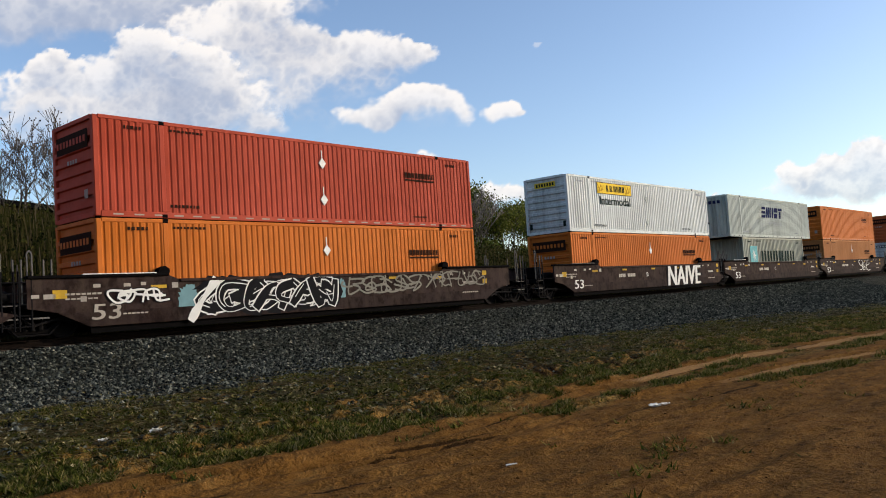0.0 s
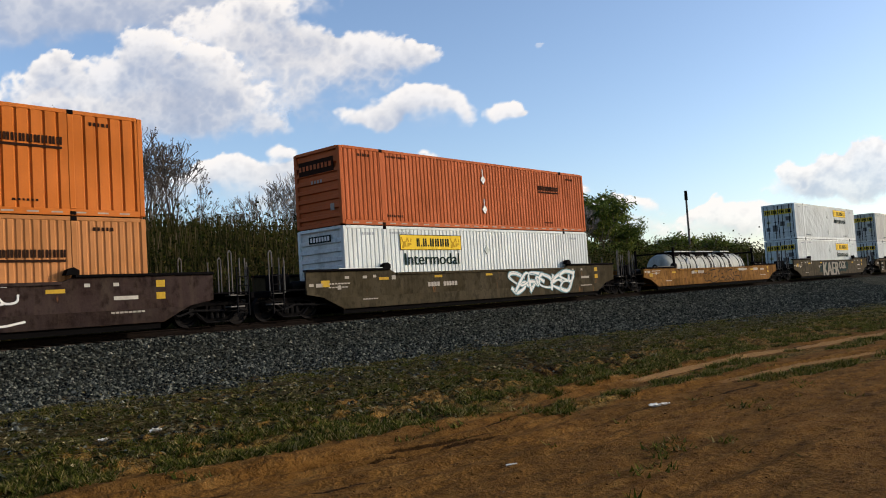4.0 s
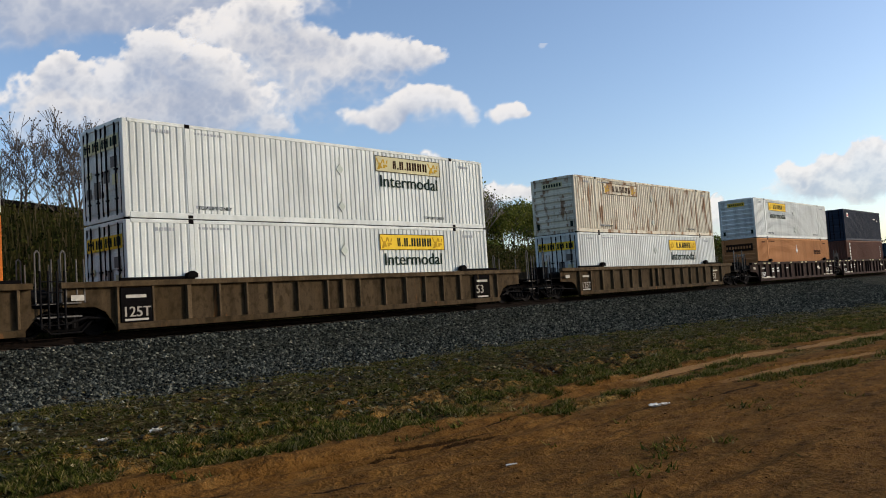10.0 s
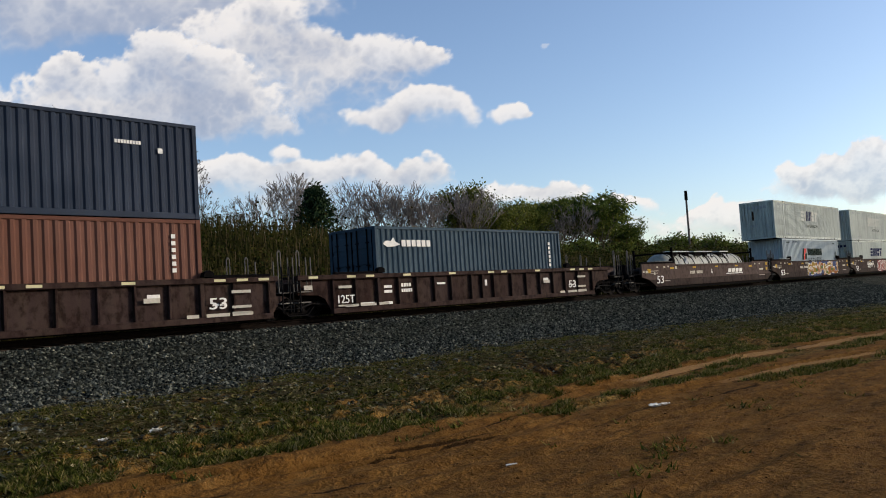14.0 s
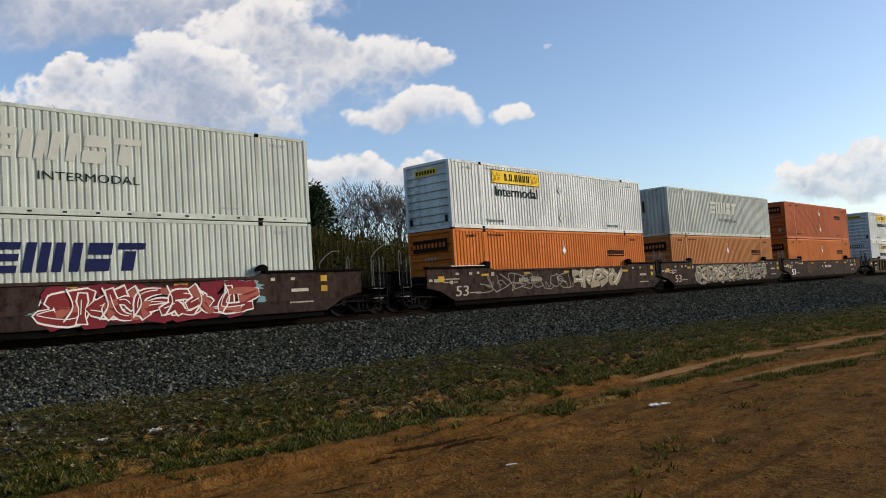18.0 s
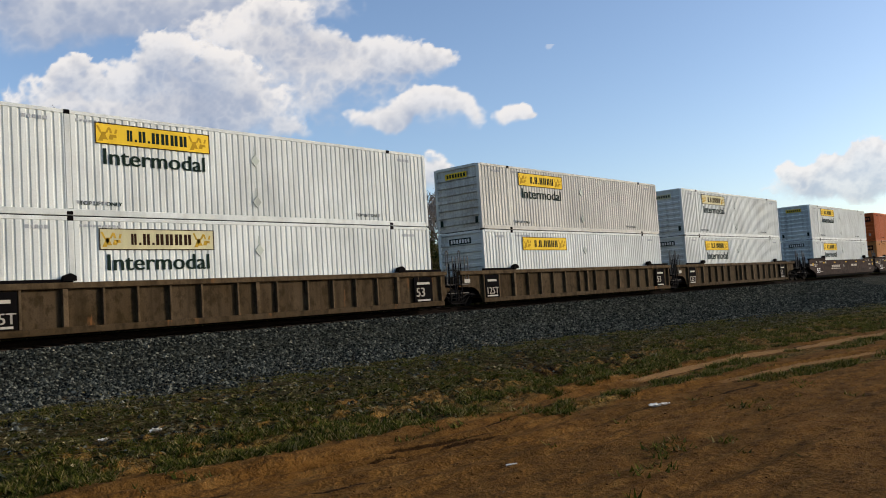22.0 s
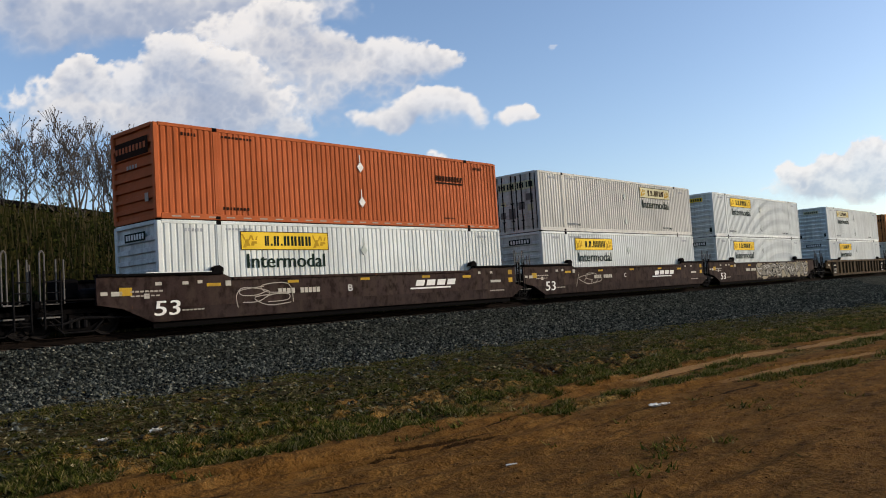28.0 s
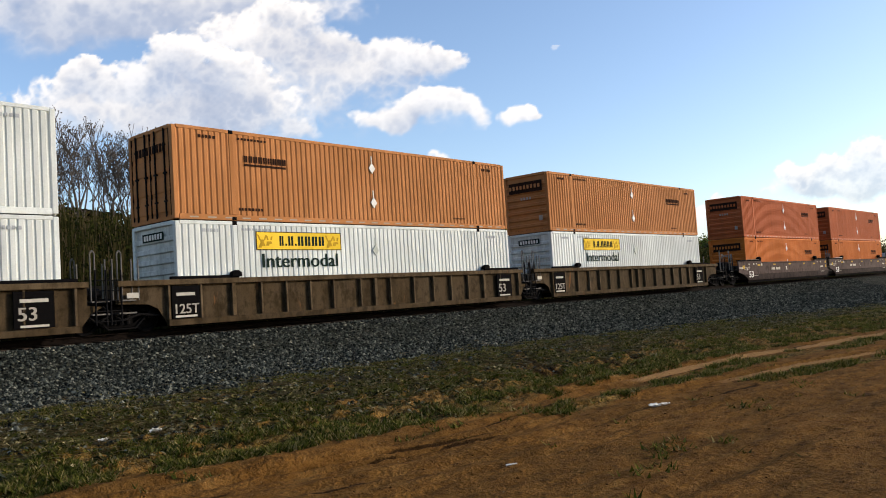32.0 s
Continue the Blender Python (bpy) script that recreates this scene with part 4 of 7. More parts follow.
def well_car(x, kind, coat, left, right, number="53", marks=True, letter="", seed=0, label="", mark_x=4.0):
    """A well unit: two deep sides, end decks, bogies. left, right: 'coupled' or 'joint'."""
    car = thing("well_car", label, "rail car", "cars of the train")
    car.location = (0, TRACK_Y, RAIL_Z)
    MOVING.append((car, x, 0.0))
    L = 16.15
    low = coat is MUSTARD
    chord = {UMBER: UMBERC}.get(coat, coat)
    e0 = -1.95
    e1 = 18.1 if right == "coupled" else 16.75
    for sign in (-1, 1):
        def span(a, b):
            return sorted((sign * a, sign * b))
        if kind == "smooth":
            t = 1.18 if low else 1.44
            h = 1.31 if low else 1.60
            o = [(e0, 0.80), (-1.2, 0.66), (-0.36, 0.24), (16.45, 0.24), (17.3, 0.66), (e1, 0.80), (e1, h), (14.0, h), (13.6, t), (2.3, t), (1.9, h), (e0, h)]
            part("side_sheet", ("sside", sign, t, e1), lambda sh: sh.prism(o, *span(1.52, 1.44)), coat, car, "deep smooth steel side")
            part("side_lip", ("slip", sign, t), lambda sh: sh.box(2.3, 13.6, *span(1.58, 1.40), t - 0.07, t + 0.02, 0.01), coat, car)
            part("lower_chord", ("lchord", sign), lambda sh: sh.prism([(-0.36, 0.25), (16.45, 0.25), (17.2, 0.64), (-1.2, 0.64)], *span(1.545, 1.524)), {MAROON: MAROONL, MAROONG: MAROONL}.get(coat, coat), car, "darker riveted lower band")
            for xa, xb in ((e0, 1.95), (13.95, e1)):
                part("end_cap_rail", ("ecap", sign, h, xa, xb), lambda sh: sh.box(xa, xb, *span(1.60, 1.34), h - 0.05, h + 0.03, 0.015), BLACKP, car)
            # sun glint on the end rail, put in as a pale strip
            if sign < 0:
                part("wear_strip", ("edge_shine", h), lambda sh: sh.box(-0.55, 1.55, -1.606, -1.55, h + 0.031, h + 0.055), WHITEINK if seed % 3 == 2 else STEEL, car, "pale strip for the sun's shine on the end rail")
            for xx in ((1.8, 13.9) if sign < 0 else ()):
                part("guide", ("guide", sign, h), lambda sh: sh.prism([(-0.2, 0), (0.16, 0), (0.16, 0.12), (0.02, 0.2), (-0.14, 0.14)], *span(1.6, 1.36)), BLACKP, car, "black corner guide", at=(xx, 0, h + 0.03))
        else:
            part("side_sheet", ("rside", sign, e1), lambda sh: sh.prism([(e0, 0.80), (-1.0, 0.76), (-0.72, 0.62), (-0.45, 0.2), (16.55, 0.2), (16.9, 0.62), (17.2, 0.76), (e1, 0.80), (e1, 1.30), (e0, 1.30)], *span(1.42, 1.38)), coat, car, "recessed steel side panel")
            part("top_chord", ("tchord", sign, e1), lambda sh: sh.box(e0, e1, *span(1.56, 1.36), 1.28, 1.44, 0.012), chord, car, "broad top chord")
            part("bottom_chord", ("bchord", sign), lambda sh: sh.box(-0.45, 16.55, *span(1.53, 1.38), 0.10, 0.28, 0.012), coat, car)
            for xa, xb in ((-0.3, 2.0), (14.2, 16.5)):
                part("lift_rail", ("lrail", sign, xa), lambda sh: sh.box(xa, xb, *span(1.5, 1.36), 1.44, 1.53, 0.012), BLACKP, car)
            for xx in ((1.9, 14.25) if sign < 0 else ()):
                part("guide", ("guide2", sign), lambda sh: sh.prism([(-0.2, 0), (0.16, 0), (0.16, 0.12), (0.02, 0.2), (-0.14, 0.14)], *span(1.56, 1.36)), BLACKP, car, "black corner guide", at=(xx, 0, 1.48))
            for k, xx in enumerate((-0.42, 0.62, 1.75, 2.78, 3.76, 4.75, 5.76, 7.02, 7.75, 8.5, 9.75, 10.85, 11.9, 12.95, 14.0, 15.1, 16.4) if sign < 0 else ()):
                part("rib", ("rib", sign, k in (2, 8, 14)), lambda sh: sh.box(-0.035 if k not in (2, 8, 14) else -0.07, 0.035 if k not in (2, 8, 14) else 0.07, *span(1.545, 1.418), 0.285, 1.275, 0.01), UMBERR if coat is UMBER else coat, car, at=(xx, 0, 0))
    # added black strips stand in for the dark under the car sides
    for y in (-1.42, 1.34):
        part("under_sill", ("ushade", y), lambda sh: sh.box(-0.3, 16.4, y, y + 0.08, 0.07, 0.27), BLACKP, car, "black strip for the dark under the side")
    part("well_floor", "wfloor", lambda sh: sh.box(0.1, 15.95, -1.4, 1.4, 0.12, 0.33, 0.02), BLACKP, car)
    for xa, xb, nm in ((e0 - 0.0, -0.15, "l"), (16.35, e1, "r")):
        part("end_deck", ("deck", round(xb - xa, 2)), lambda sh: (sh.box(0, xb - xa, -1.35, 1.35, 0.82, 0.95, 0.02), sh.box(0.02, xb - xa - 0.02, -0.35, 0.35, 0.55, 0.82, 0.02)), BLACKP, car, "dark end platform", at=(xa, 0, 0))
        part("bulkhead", ("bulk",), lambda sh: sh.box(-0.06, 0.06, -1.40, 1.40, 0.3, 1.28), coat, car, at=(-0.2 if nm == "l" else 16.38, 0, 0))
    # ends
    if left == "coupled":
        bogie(car, -2.3)
        part("draft_sill", "dsill", lambda sh: sh.box(-3.35, -1.9, -0.28, 0.28, 0.58, 0.93, 0.02), BLACKP, car)
        part("coupler", "coupler", lambda sh: (sh.box(-3.72, -3.3, -0.09, 0.09, 0.68, 0.88, 0.03), sh.box(-3.78, -3.5, -0.17, 0.17, 0.6, 0.96, 0.05)), STEEL, car)
        part("end_sill", "esill", lambda sh: sh.box(-3.42, -3.28, -1.5, 1.5, 0.78, 0.98, 0.02), BLACKP, car)
        part("crossover_deck", "xdeck", lambda sh: sh.box(-3.28, -1.96, -1.48, 1.48, 0.96, 1.0), BLACKP, car)
        rail_hoops(car, -3.38, False)
        part("brake_housing", "bhouse", lambda sh: sh.box(-2.75, -2.15, -0.95, -0.3, 1.0, 1.55, 0.06), BLACKP, car)
    else:
        bogie(car, -1.675)
        part("joint_casting", "joint", lambda sh: (sh.rod((-1.675, 0, 0.55), (-1.675, 0, 1.0), 0.32, 14), sh.box(-2.3, -1.0, -0.25, 0.25, 0.62, 0.92, 0.03)), BLACKP, car)
        rail_hoops(car, -1.9, False)
    if right == "coupled":
        bogie(car, 18.45)
        part("draft_sill", "dsillr", lambda sh: sh.box(18.0, 19.5, -0.28, 0.28, 0.58, 0.93, 0.02), BLACKP, car)
        part("coupler", "couplerr", lambda sh: (sh.box(19.4, 19.82, -0.09, 0.09, 0.68, 0.88, 0.03), sh.box(19.62, 19.9, -0.17, 0.17, 0.6, 0.96, 0.05)), STEEL, car)
        part("end_sill", "esillr", lambda sh: sh.box(19.44, 19.58, -1.5, 1.5, 0.78, 0.98, 0.02), BLACKP, car)
        part("crossover_deck", "xdeckr", lambda sh: sh.box(18.12, 19.44, -1.48, 1.48, 0.96, 1.0), BLACKP, car)
        rail_hoops(car, 18.7, seed == 24)
        part("hose_reel", "hreel", lambda sh: sh.pipe([(19.5, -0.4, 0.8), (19.6, -0.45, 0.5), (19.75, -0.4, 0.35)], 0.03), BLACKP, car)
    else:
        rail_hoops(car, 16.85, False)
    for nm, xa, xb in (("l", -3.3 if left == "coupled" else -2.25, -0.5), ("r", 16.5, 19.4 if right == "coupled" else 17.4)):
        part("end_ladder", ("eladder",), lambda sh: (sh.rod((0, -1.5, 0.25), (0, -1.5, 1.75), 0.028), sh.rod((0.42, -1.5, 0.25), (0.42, -1.5, 1.75), 0.028), [sh.rod((0, -1.5, 0.35 + 0.28 * i), (0.42, -1.5, 0.35 + 0.28 * i), 0.016, 5) for i in range(5)]), CASTM, car, "dark steel ladder", at=(xa if nm == "l" else xb - 0.45, 0, 0))
        part("brake_pipe", ("bpipe", nm, round(xb - xa, 2)), lambda sh: sh.pipe([(xa, -1.25, 0.75), (xa + 0.5, -1.32, 0.35), (xa + 1.1, -1.2, 0.5), (xb, -1.3, 0.42)], 0.035), CASTM, car, "black brake pipe")
        part("air_reservoir", ("reservoir",), lambda sh: sh.lathe([(-0.36, 0.05), (-0.33, 0.12), (-0.26, 0.16), (0.26, 0.16), (0.33, 0.12), (0.36, 0.05)], "x", (0, 0, 0), 12), CASTM, car, "black air reservoir", at=((xa + xb) / 2, -1.05, 1.12))
    # stencils
    ink = WHITEINK if marks else FADEINK
    if kind == "smooth":
        if number:
            part("number", ("num", number), lambda sh: lettering(sh, number, -0.32, 0.46, 0.42, 0.84, -1.547, 0.12, 0.012), ink, car, "white stencilled number")
        k = 0.8 if low else 1.0
        for xx, w, zz, sh_ in ((-1.32, 0.46, 1.02 * k, 0.28 * k), (1.4, 0.6, 1.2 * k, 0.12), (4.4, 0.55, 1.22 * k, 0.11), (7.6, 0.55, 1.22 * k, 0.11), (10.8, 0.55, 1.22 * k, 0.11), (13.2, 0.62, 1.16 * k, 0.13), (16.25, 0.34, 1.24 * k, 0.24 * k), (16.25, 0.34, 0.9 * k, 0.24 * k)):
            part("safety_strip", ("sstrip", w, sh_), lambda sh: slab(sh, 0, w * 0.8, 0, sh_ * 0.8, SKIN), STRIPM, car, "dusty yellow reflective strip", at=(xx, 0, zz))
        for xx, w, zz, h in ((-1.85, 0.25, 1.05, 0.12), (-1.55, 0.4, 1.02, 0.16), (-0.6, 0.2, 0.92, 0.18), (2.05, 0.25, 1.2, 0.2), (-0.25, 0.25, 1.28, 0.12), (0.6, 0.25, 1.28, 0.12), (1.1, 0.2, 1.3, 0.12), (14.2, 0.2, 1.3, 0.12), (15.0, 0.2, 1.3, 0.12), (15.0, 0.9, 0.92, 0.13)):
            part("data_plate", ("dplate", w, h), lambda sh: slab(sh, 0, w * 0.78, 0, h * 0.78, SKIN), PLATEM if marks else FADEINK, car, "white data plate", at=(xx, 0, zz))
        part("stencil_lettering", "slines", lambda sh: (blocks(sh, 7, -1.0, 0.0, 1.1, 1.15, SKIN), blocks(sh, 6, -1.0, -0.1, 0.98, 1.02, SKIN), blocks(sh, 6, 0.55, 1.3, 0.52, 0.56, -1.546), blocks(sh, 8, 14.9, 15.9, 0.55, 0.6, -1.546)), FADEINK, car)
        part("road_lettering", ("rmarks", letter, mark_x), lambda sh: (blocks(sh, 4, mark_x, mark_x + 0.7, 0.88, 1.05, SKIN), blocks(sh, 5, mark_x + 0.9, mark_x + 1.75, 0.88, 1.05, SKIN)), PLATEM if marks else FADEINK, car, "white reporting-mark bars")
        if letter:
            part("unit_letter", ("ulet", letter), lambda sh: lettering(sh, letter, 7.0, 7.2, 0.86, 1.08, SKIN - 0.002), ink, car)
    else:
        if not marks and seed != 17:
            part("stencil_field", "npf", lambda sh: slab(sh, -0.34, 0.56, 0.30, 1.24, -1.5, 0, 0.045), BLACKP, car, "black stencil field")
            part("stencil_field", "npg", lambda sh: slab(sh, 14.85, 15.85, 0.30, 1.24, -1.5, 0, 0.045), BLACKP, car, "black stencil field")
        n0, n1 = (14.95, 15.4) if not marks else (14.22, 14.81)
        part("number", ("n125", marks), lambda sh: lettering(sh, "125T", -0.24, 0.52, 0.44, 0.72, -1.55, 0, 0.008), ink, car, "white stencilled number")
        part("number", ("n53", marks), lambda sh: lettering(sh, "53", n0, n1, 0.5, 0.84, -1.55, 0, 0.012), ink, car, "white stencilled number")
        plates = [(-0.25, 0.7, 0.33, 0.06), (15.0, 0.7, 0.33, 0.06), (-1.7, 0.35, 0.95, 0.15), (-0.2, 0.6, 0.96, 0.09), (15.0, 0.7, 0.96, 0.09)]
        if marks:
            plates += [(0.07, 0.62, 0.3, 0.09), (0.8, 0.75, 0.3, 0.09), (1.7, 0.5, 0.3, 0.09), (13.45, 0.4, 0.27, 0.1), (14.1, 0.8, 0.27, 0.1), (15.0, 0.75, 0.27, 0.1), (15.0, 0.7, 0.5, 0.08), (12.13, 0.5, 0.78, 0.14)]
        for xx, w, zz, h in plates:
            part("data_plate", ("dplate2", w, h), lambda sh: slab(sh, 0, w, 0, h, -1.546), PLATEM, car, "white data plate", at=(xx, 0, zz))
        if marks:
            part("panel_lettering", "pmarks", lambda sh: (slab(sh, 2.1, 2.5, 0.9, 1.0, -1.422), slab(sh, 2.1, 2.5, 0.72, 0.82, -1.422), blocks(sh, 4, 3.0, 3.55, 0.92, 1.05, -1.422), blocks(sh, 5, 3.0, 3.6, 0.72, 0.84, -1.422), slab(sh, 5.0, 5.5, 0.95, 1.02, -1.422), slab(sh, 8.0, 8.15, 0.8, 1.05, -1.422), slab(sh, 12.3, 12.7, 0.85, 1.02, -1.422), blocks(sh, 4, 14.4, 14.9, 0.6, 0.66, -1.422), slab(sh, 0.9, 1.6, 0.32, 0.42, -1.422), slab(sh, 2.0, 2.5, 0.3, 0.4, -1.422)), ink, car, "white stencilled panel marks")
            for xx in (-1.5, 0.2, 1.1, 3.0, 5.6, 8.1, 9.0, 11.5, 14.4, 15.2, 16.0):
                part("edge_reflector", "erefl", lambda sh: slab(sh, 0, 0.4, 0, 0.08, -1.561), YELLOWF, car, "pale reflective strip", at=(xx, 0, 1.32))
    return car


# ---- the consist, unit by unit: place along the train, then loads ----
UP, LOW = 3.24, 0.35
SWIDE = "wide"


def consist():
    dark = "dark maroon smooth-sided well car with white 53 stencil"
    rib = "tan-brown ribbed well car, dusty weathered paint"
    mrib = "dark maroon ribbed well car with white stencils"
    # lead units
    x = -8.97
    well_car(x, "smooth", MAROON, "joint", "joint", seed=1, label=dark)
    orange_box(x, UP, RED, seed=1)
    orange_box(x, LOW, ORANGE, dias=1, seed=2)
    x = 10.53
    car = well_car(x, "smooth", MAROON, "joint", "coupled", marks=False, seed=2, label="maroon smooth-sided well car covered in graffiti")
    orange_box(x, UP, BRICK, seed=3)
    orange_box(x, LOW, ORANGE, dias=1, seed=4)
    graffiti(car, 3.0, 8.3, 0.35, 1.42, 7, SPRAYB, SPRAYW, SPRAYB, 11, 0.26, "black wild-style graffiti with white outlines")
    graffiti(car, 3.4, 8.0, 0.4, 1.3, 6, SPRAYW, None, None, 17, 0.035, "white graffiti lines")
    part("graffiti", "bigstroke", lambda sh: stroke(sh, curved([(2.62, 0.28), (2.95, 0.75), (3.45, 1.36)]), 0.26, SKIN - 0.05), SPRAYW, car, "broad white sprayed stroke")
    part("graffiti_ground", "tealpatch", lambda sh: (splash(sh, 2.2, 2.95, 0.3, 1.3, SKIN - 0.012, 12), splash(sh, 7.9, 8.7, 0.5, 1.38, SKIN - 0.012, 16)), SPRAYT, car, "pale teal sprayed patch")
    graffiti(car, 0.2, 1.9, 0.85, 1.2, 5, SPRAYW, SPRAYB, None, 13, 0.06)
    graffiti(car, 8.8, 12.4, 0.75, 1.38, 6, SPRAYG, None, None, 14, 0.07)
    graffiti(car, 12.6, 16.2, 0.85, 1.45, 7, SPRAYG, None, None, 15, 0.06)
    x = 34.10
    car = well_car(x, "smooth", MAROON, "coupled", "joint", letter="B", seed=4, label=dark + " and white graffiti")
    white_box(x, UP, "front", seed=5)
    orange_box(x, LOW, ORANGE, dias=1, seed=6)
    part("graffiti_outline", "naive_o", lambda sh: lettering(sh, "NAIVE", 9.42, 13.82, 0.2, 1.42, SKIN - 0.018, 0.12, 0.17), SPRAYB, car, "black sprayed shadow")
    part("graffiti", "naive", lambda sh: lettering(sh, "NAIVE", 9.5, 13.7, 0.26, 1.38, SKIN - 0.024, 0.12, 0.06), SPRAYW, car, "white graffiti letters with black shadow")
    x = 53.62
    well_car(x, "smooth", MAROON, "joint", "joint", letter="C", seed=5, label=dark)
    grey_box(x, UP, "dark", 7)
    c = container("m", 12.19, SLATE, "iso", "front", x + 1.98, LOW, label="grey-green corrugated 40-foot container with black lettering bars")
    part("brand_lettering", "mbars", lambda sh: [slab(sh, 3.25 + i * 1.17 + a, 3.25 + i * 1.17 + a + w, 1.15 + c, 1.15 + c + h, FACE, 0.05) for i in range(6) for a, w, c, h in ((0, 0.3, 0, 0.78), (0.54, 0.3, 0, 0.78))], DARKINK, c, "black lettering bars")
    part("star_field", "starf", lambda sh: slab(sh, 1.2, 2.5, 1.05, 2.25, FACE), TEAL, c, "teal square with white star")
    part("star", "star", lambda sh: [sh.prism([(1.85, 1.55), (1.85 + 0.5 * math.cos(k * math.pi * 2 / 7), 1.6 + 0.5 * math.sin(k * math.pi * 2 / 7)), (1.85 + 0.12 * math.cos((k + 0.7) * math.pi * 2 / 7), 1.6 + 0.12 * math.sin((k + 0.7) * math.pi * 2 / 7))], FACE - 0.012, FACE - 0.006) for k in range(7)], WHITEINK, c)
    freight_marks(c, 12.19, DARKINK, 8)
    x = 73.01
    car = well_car(x, "smooth", MAROON, "joint", "coupled", letter="A", seed=6, label=dark + " and white scribbles")
    orange_box(x, UP, ORANGE, dias=0, style=SWIDE, seed=9)
    orange_box(x, LOW, TAN, dias=1, seed=10)
    graffiti(car, 9.3, 12.4, 0.4, 1.4, 3, SPRAYW, None, None, 21, 0.06, "white sprayed scribbles")
    x = 96.6
    car = well_car(x, "smooth", OLIVE, "coupled", "coupled", number="", marks=False, seed=8, label="dusty brown smooth-sided well car with pale graffiti")
    orange_box(x, UP, RED, seed=11)
    white_box(x, LOW, "front", seed=12)
    graffiti(car, 9.2, 14.0, 0.35, 1.35, 6, SPRAYW, SPRAYT, None, 22, 0.12)
    x = 119.92
    car = well_car(x, "smooth", MUSTARD, "coupled", "coupled", number="", marks=False, seed=10, label="mustard yellow well car, worn, with black graffiti")
    tank_box(x + 2.3, LOW)
    graffiti(car, 6.0, 11.2, 0.32, 1.1, 5, MUSTARD, SPRAYB, None, 23, 0.24, "mustard graffiti letters outlined in black")
    part("graffiti_patch", "rubbed", lambda sh: (splash(sh, 11.0, 12.6, 0.92, 1.12, SKIN - 0.012, 93), splash(sh, 13.6, 14.6, 0.9, 1.1, SKIN - 0.012, 94)), FADEINK, car, "rubbed pale paint patch")
    x = 143.79
    car = well_car(x, "smooth", OLIVE, "coupled", "coupled", number="", marks=False, seed=12, label="olive-brown well car with large grey graffiti letters")
    white_box(x, UP, "doors", seed=13)
    white_box(x, LOW, "doors", seed=14)
    part("graffiti_ground", "kg", lambda sh: (splash(sh, 3.9, 9.6, 0.25, 1.36, SKIN - 0.018, 91), splash(sh, 8.6, 12.2, 0.4, 1.38, SKIN - 0.0195, 92)), TEALD, car, "dark teal sprayed ground")
    part("graffiti_outline", "ko", lambda sh: (lettering(sh, "KAER", 4.93, 9.27, 0.15, 1.36, SKIN - 0.023, 0.02, 0.22), lettering(sh, "OGK", 9.3, 11.3, 0.64, 1.36, SKIN - 0.023, 0.02, 0.13)), SPRAYB, car, "black sprayed shadow")
    part("graffiti", "kf", lambda sh: (lettering(sh, "KAER", 5.0, 9.2, 0.2, 1.3, SKIN - 0.03, 0.02, 0.11), lettering(sh, "OGK", 9.35, 11.25, 0.68, 1.32, SKIN - 0.03, 0.02, 0.06)), SPRAYG, car, "grey block graffiti letters")
    # ribbed cars
    for k, (x, a, b) in enumerate(((167.32, "coupled", "joint"), (186.82, "joint", "joint"), (206.22, "joint", "coupled"), (229.58, "coupled", "coupled"))):
        well_car(x, "ribbed", UMBER, a, b, marks=False, seed=14 + k, label=rib)
    white_box(167.32, UP, "doors", BEIGE, seed=15)
    white_box(167.32, LOW, "doors", seed=16)
    white_box(186.82, UP, "doors", seed=17)
    orange_box(186.82, LOW, ORANGE, "doors", 0, SWIDE, seed=18)
    white_box(206.22, UP, "doors", WHITE, YELLOWF, seed=19)
    white_box(206.22, LOW, "doors", seed=20)
    white_box(229.58, UP, "front", RUSTY, YELLOWF, False, seed=21)
    white_box(229.58, LOW, "doors", seed=22)
    for k, (x, a, b) in enumerate(((253.03, "coupled", "joint"), (272.5, "joint", "joint"), (292.0, "joint", "coupled"))):
        well_car(x, "ribbed", MARIB, a, b, seed=18 + k, label=mrib)
    white_box(253.03, UP, "front", seed=23)
    orange_box(253.03, LOW, DUSTY, dias=1, seed=24)
    x = 274.5
    c = container("b", 12.19, NAVY, "iso", "doors", x, UP, label="dark blue corrugated 40-foot container with small white marks")
    part("flag_mark", "flag", lambda sh: slab(sh, 0.85, 1.3, 2.12, 2.5, FACE), WHITEINK, c)
    part("flag_stripe", "flag2", lambda sh: slab(sh, 0.85, 1.3, 2.24, 2.36, FACE - 0.005), REDINK, c)
    part("code_lettering", "cbars", lambda sh: (blocks(sh, 9, 9.6, 10.4, 2.1, 2.2, FACE), slab(sh, 10.9, 11.05, 1.9, 2.05, FACE)), WHITEINK, c)
    c = container("t", 12.19, BROWNC, "iso", "front", x, LOW, label="red-brown corrugated 40-foot container with upright white lettering bars")
    part("brand_lettering", "tri", lambda sh: [slab(sh, 0.88, 1.13, 0.9 + i * 0.3, 1.12 + i * 0.3, FACE) for i in range(6)], WHITEINK, c, "upright white lettering bars")
    part("code_lettering", "cb2", lambda sh: [slab(sh, 11.2, 11.33, 1.3 + 0.2 * i, 1.42 + 0.2 * i, FACE) for i in range(6)], WHITEINK, c)
    x = 293.9
    c = container("c", 12.19, BLUE, "iso", "doors", x, LOW, label="blue corrugated 40-foot container with white lettering bars")
    part("brand_lettering", "cro", lambda sh: blocks(sh, 6, 1.38, 3.05, 2.1, 2.35, FACE), WHITEINK, c, "white lettering bars")
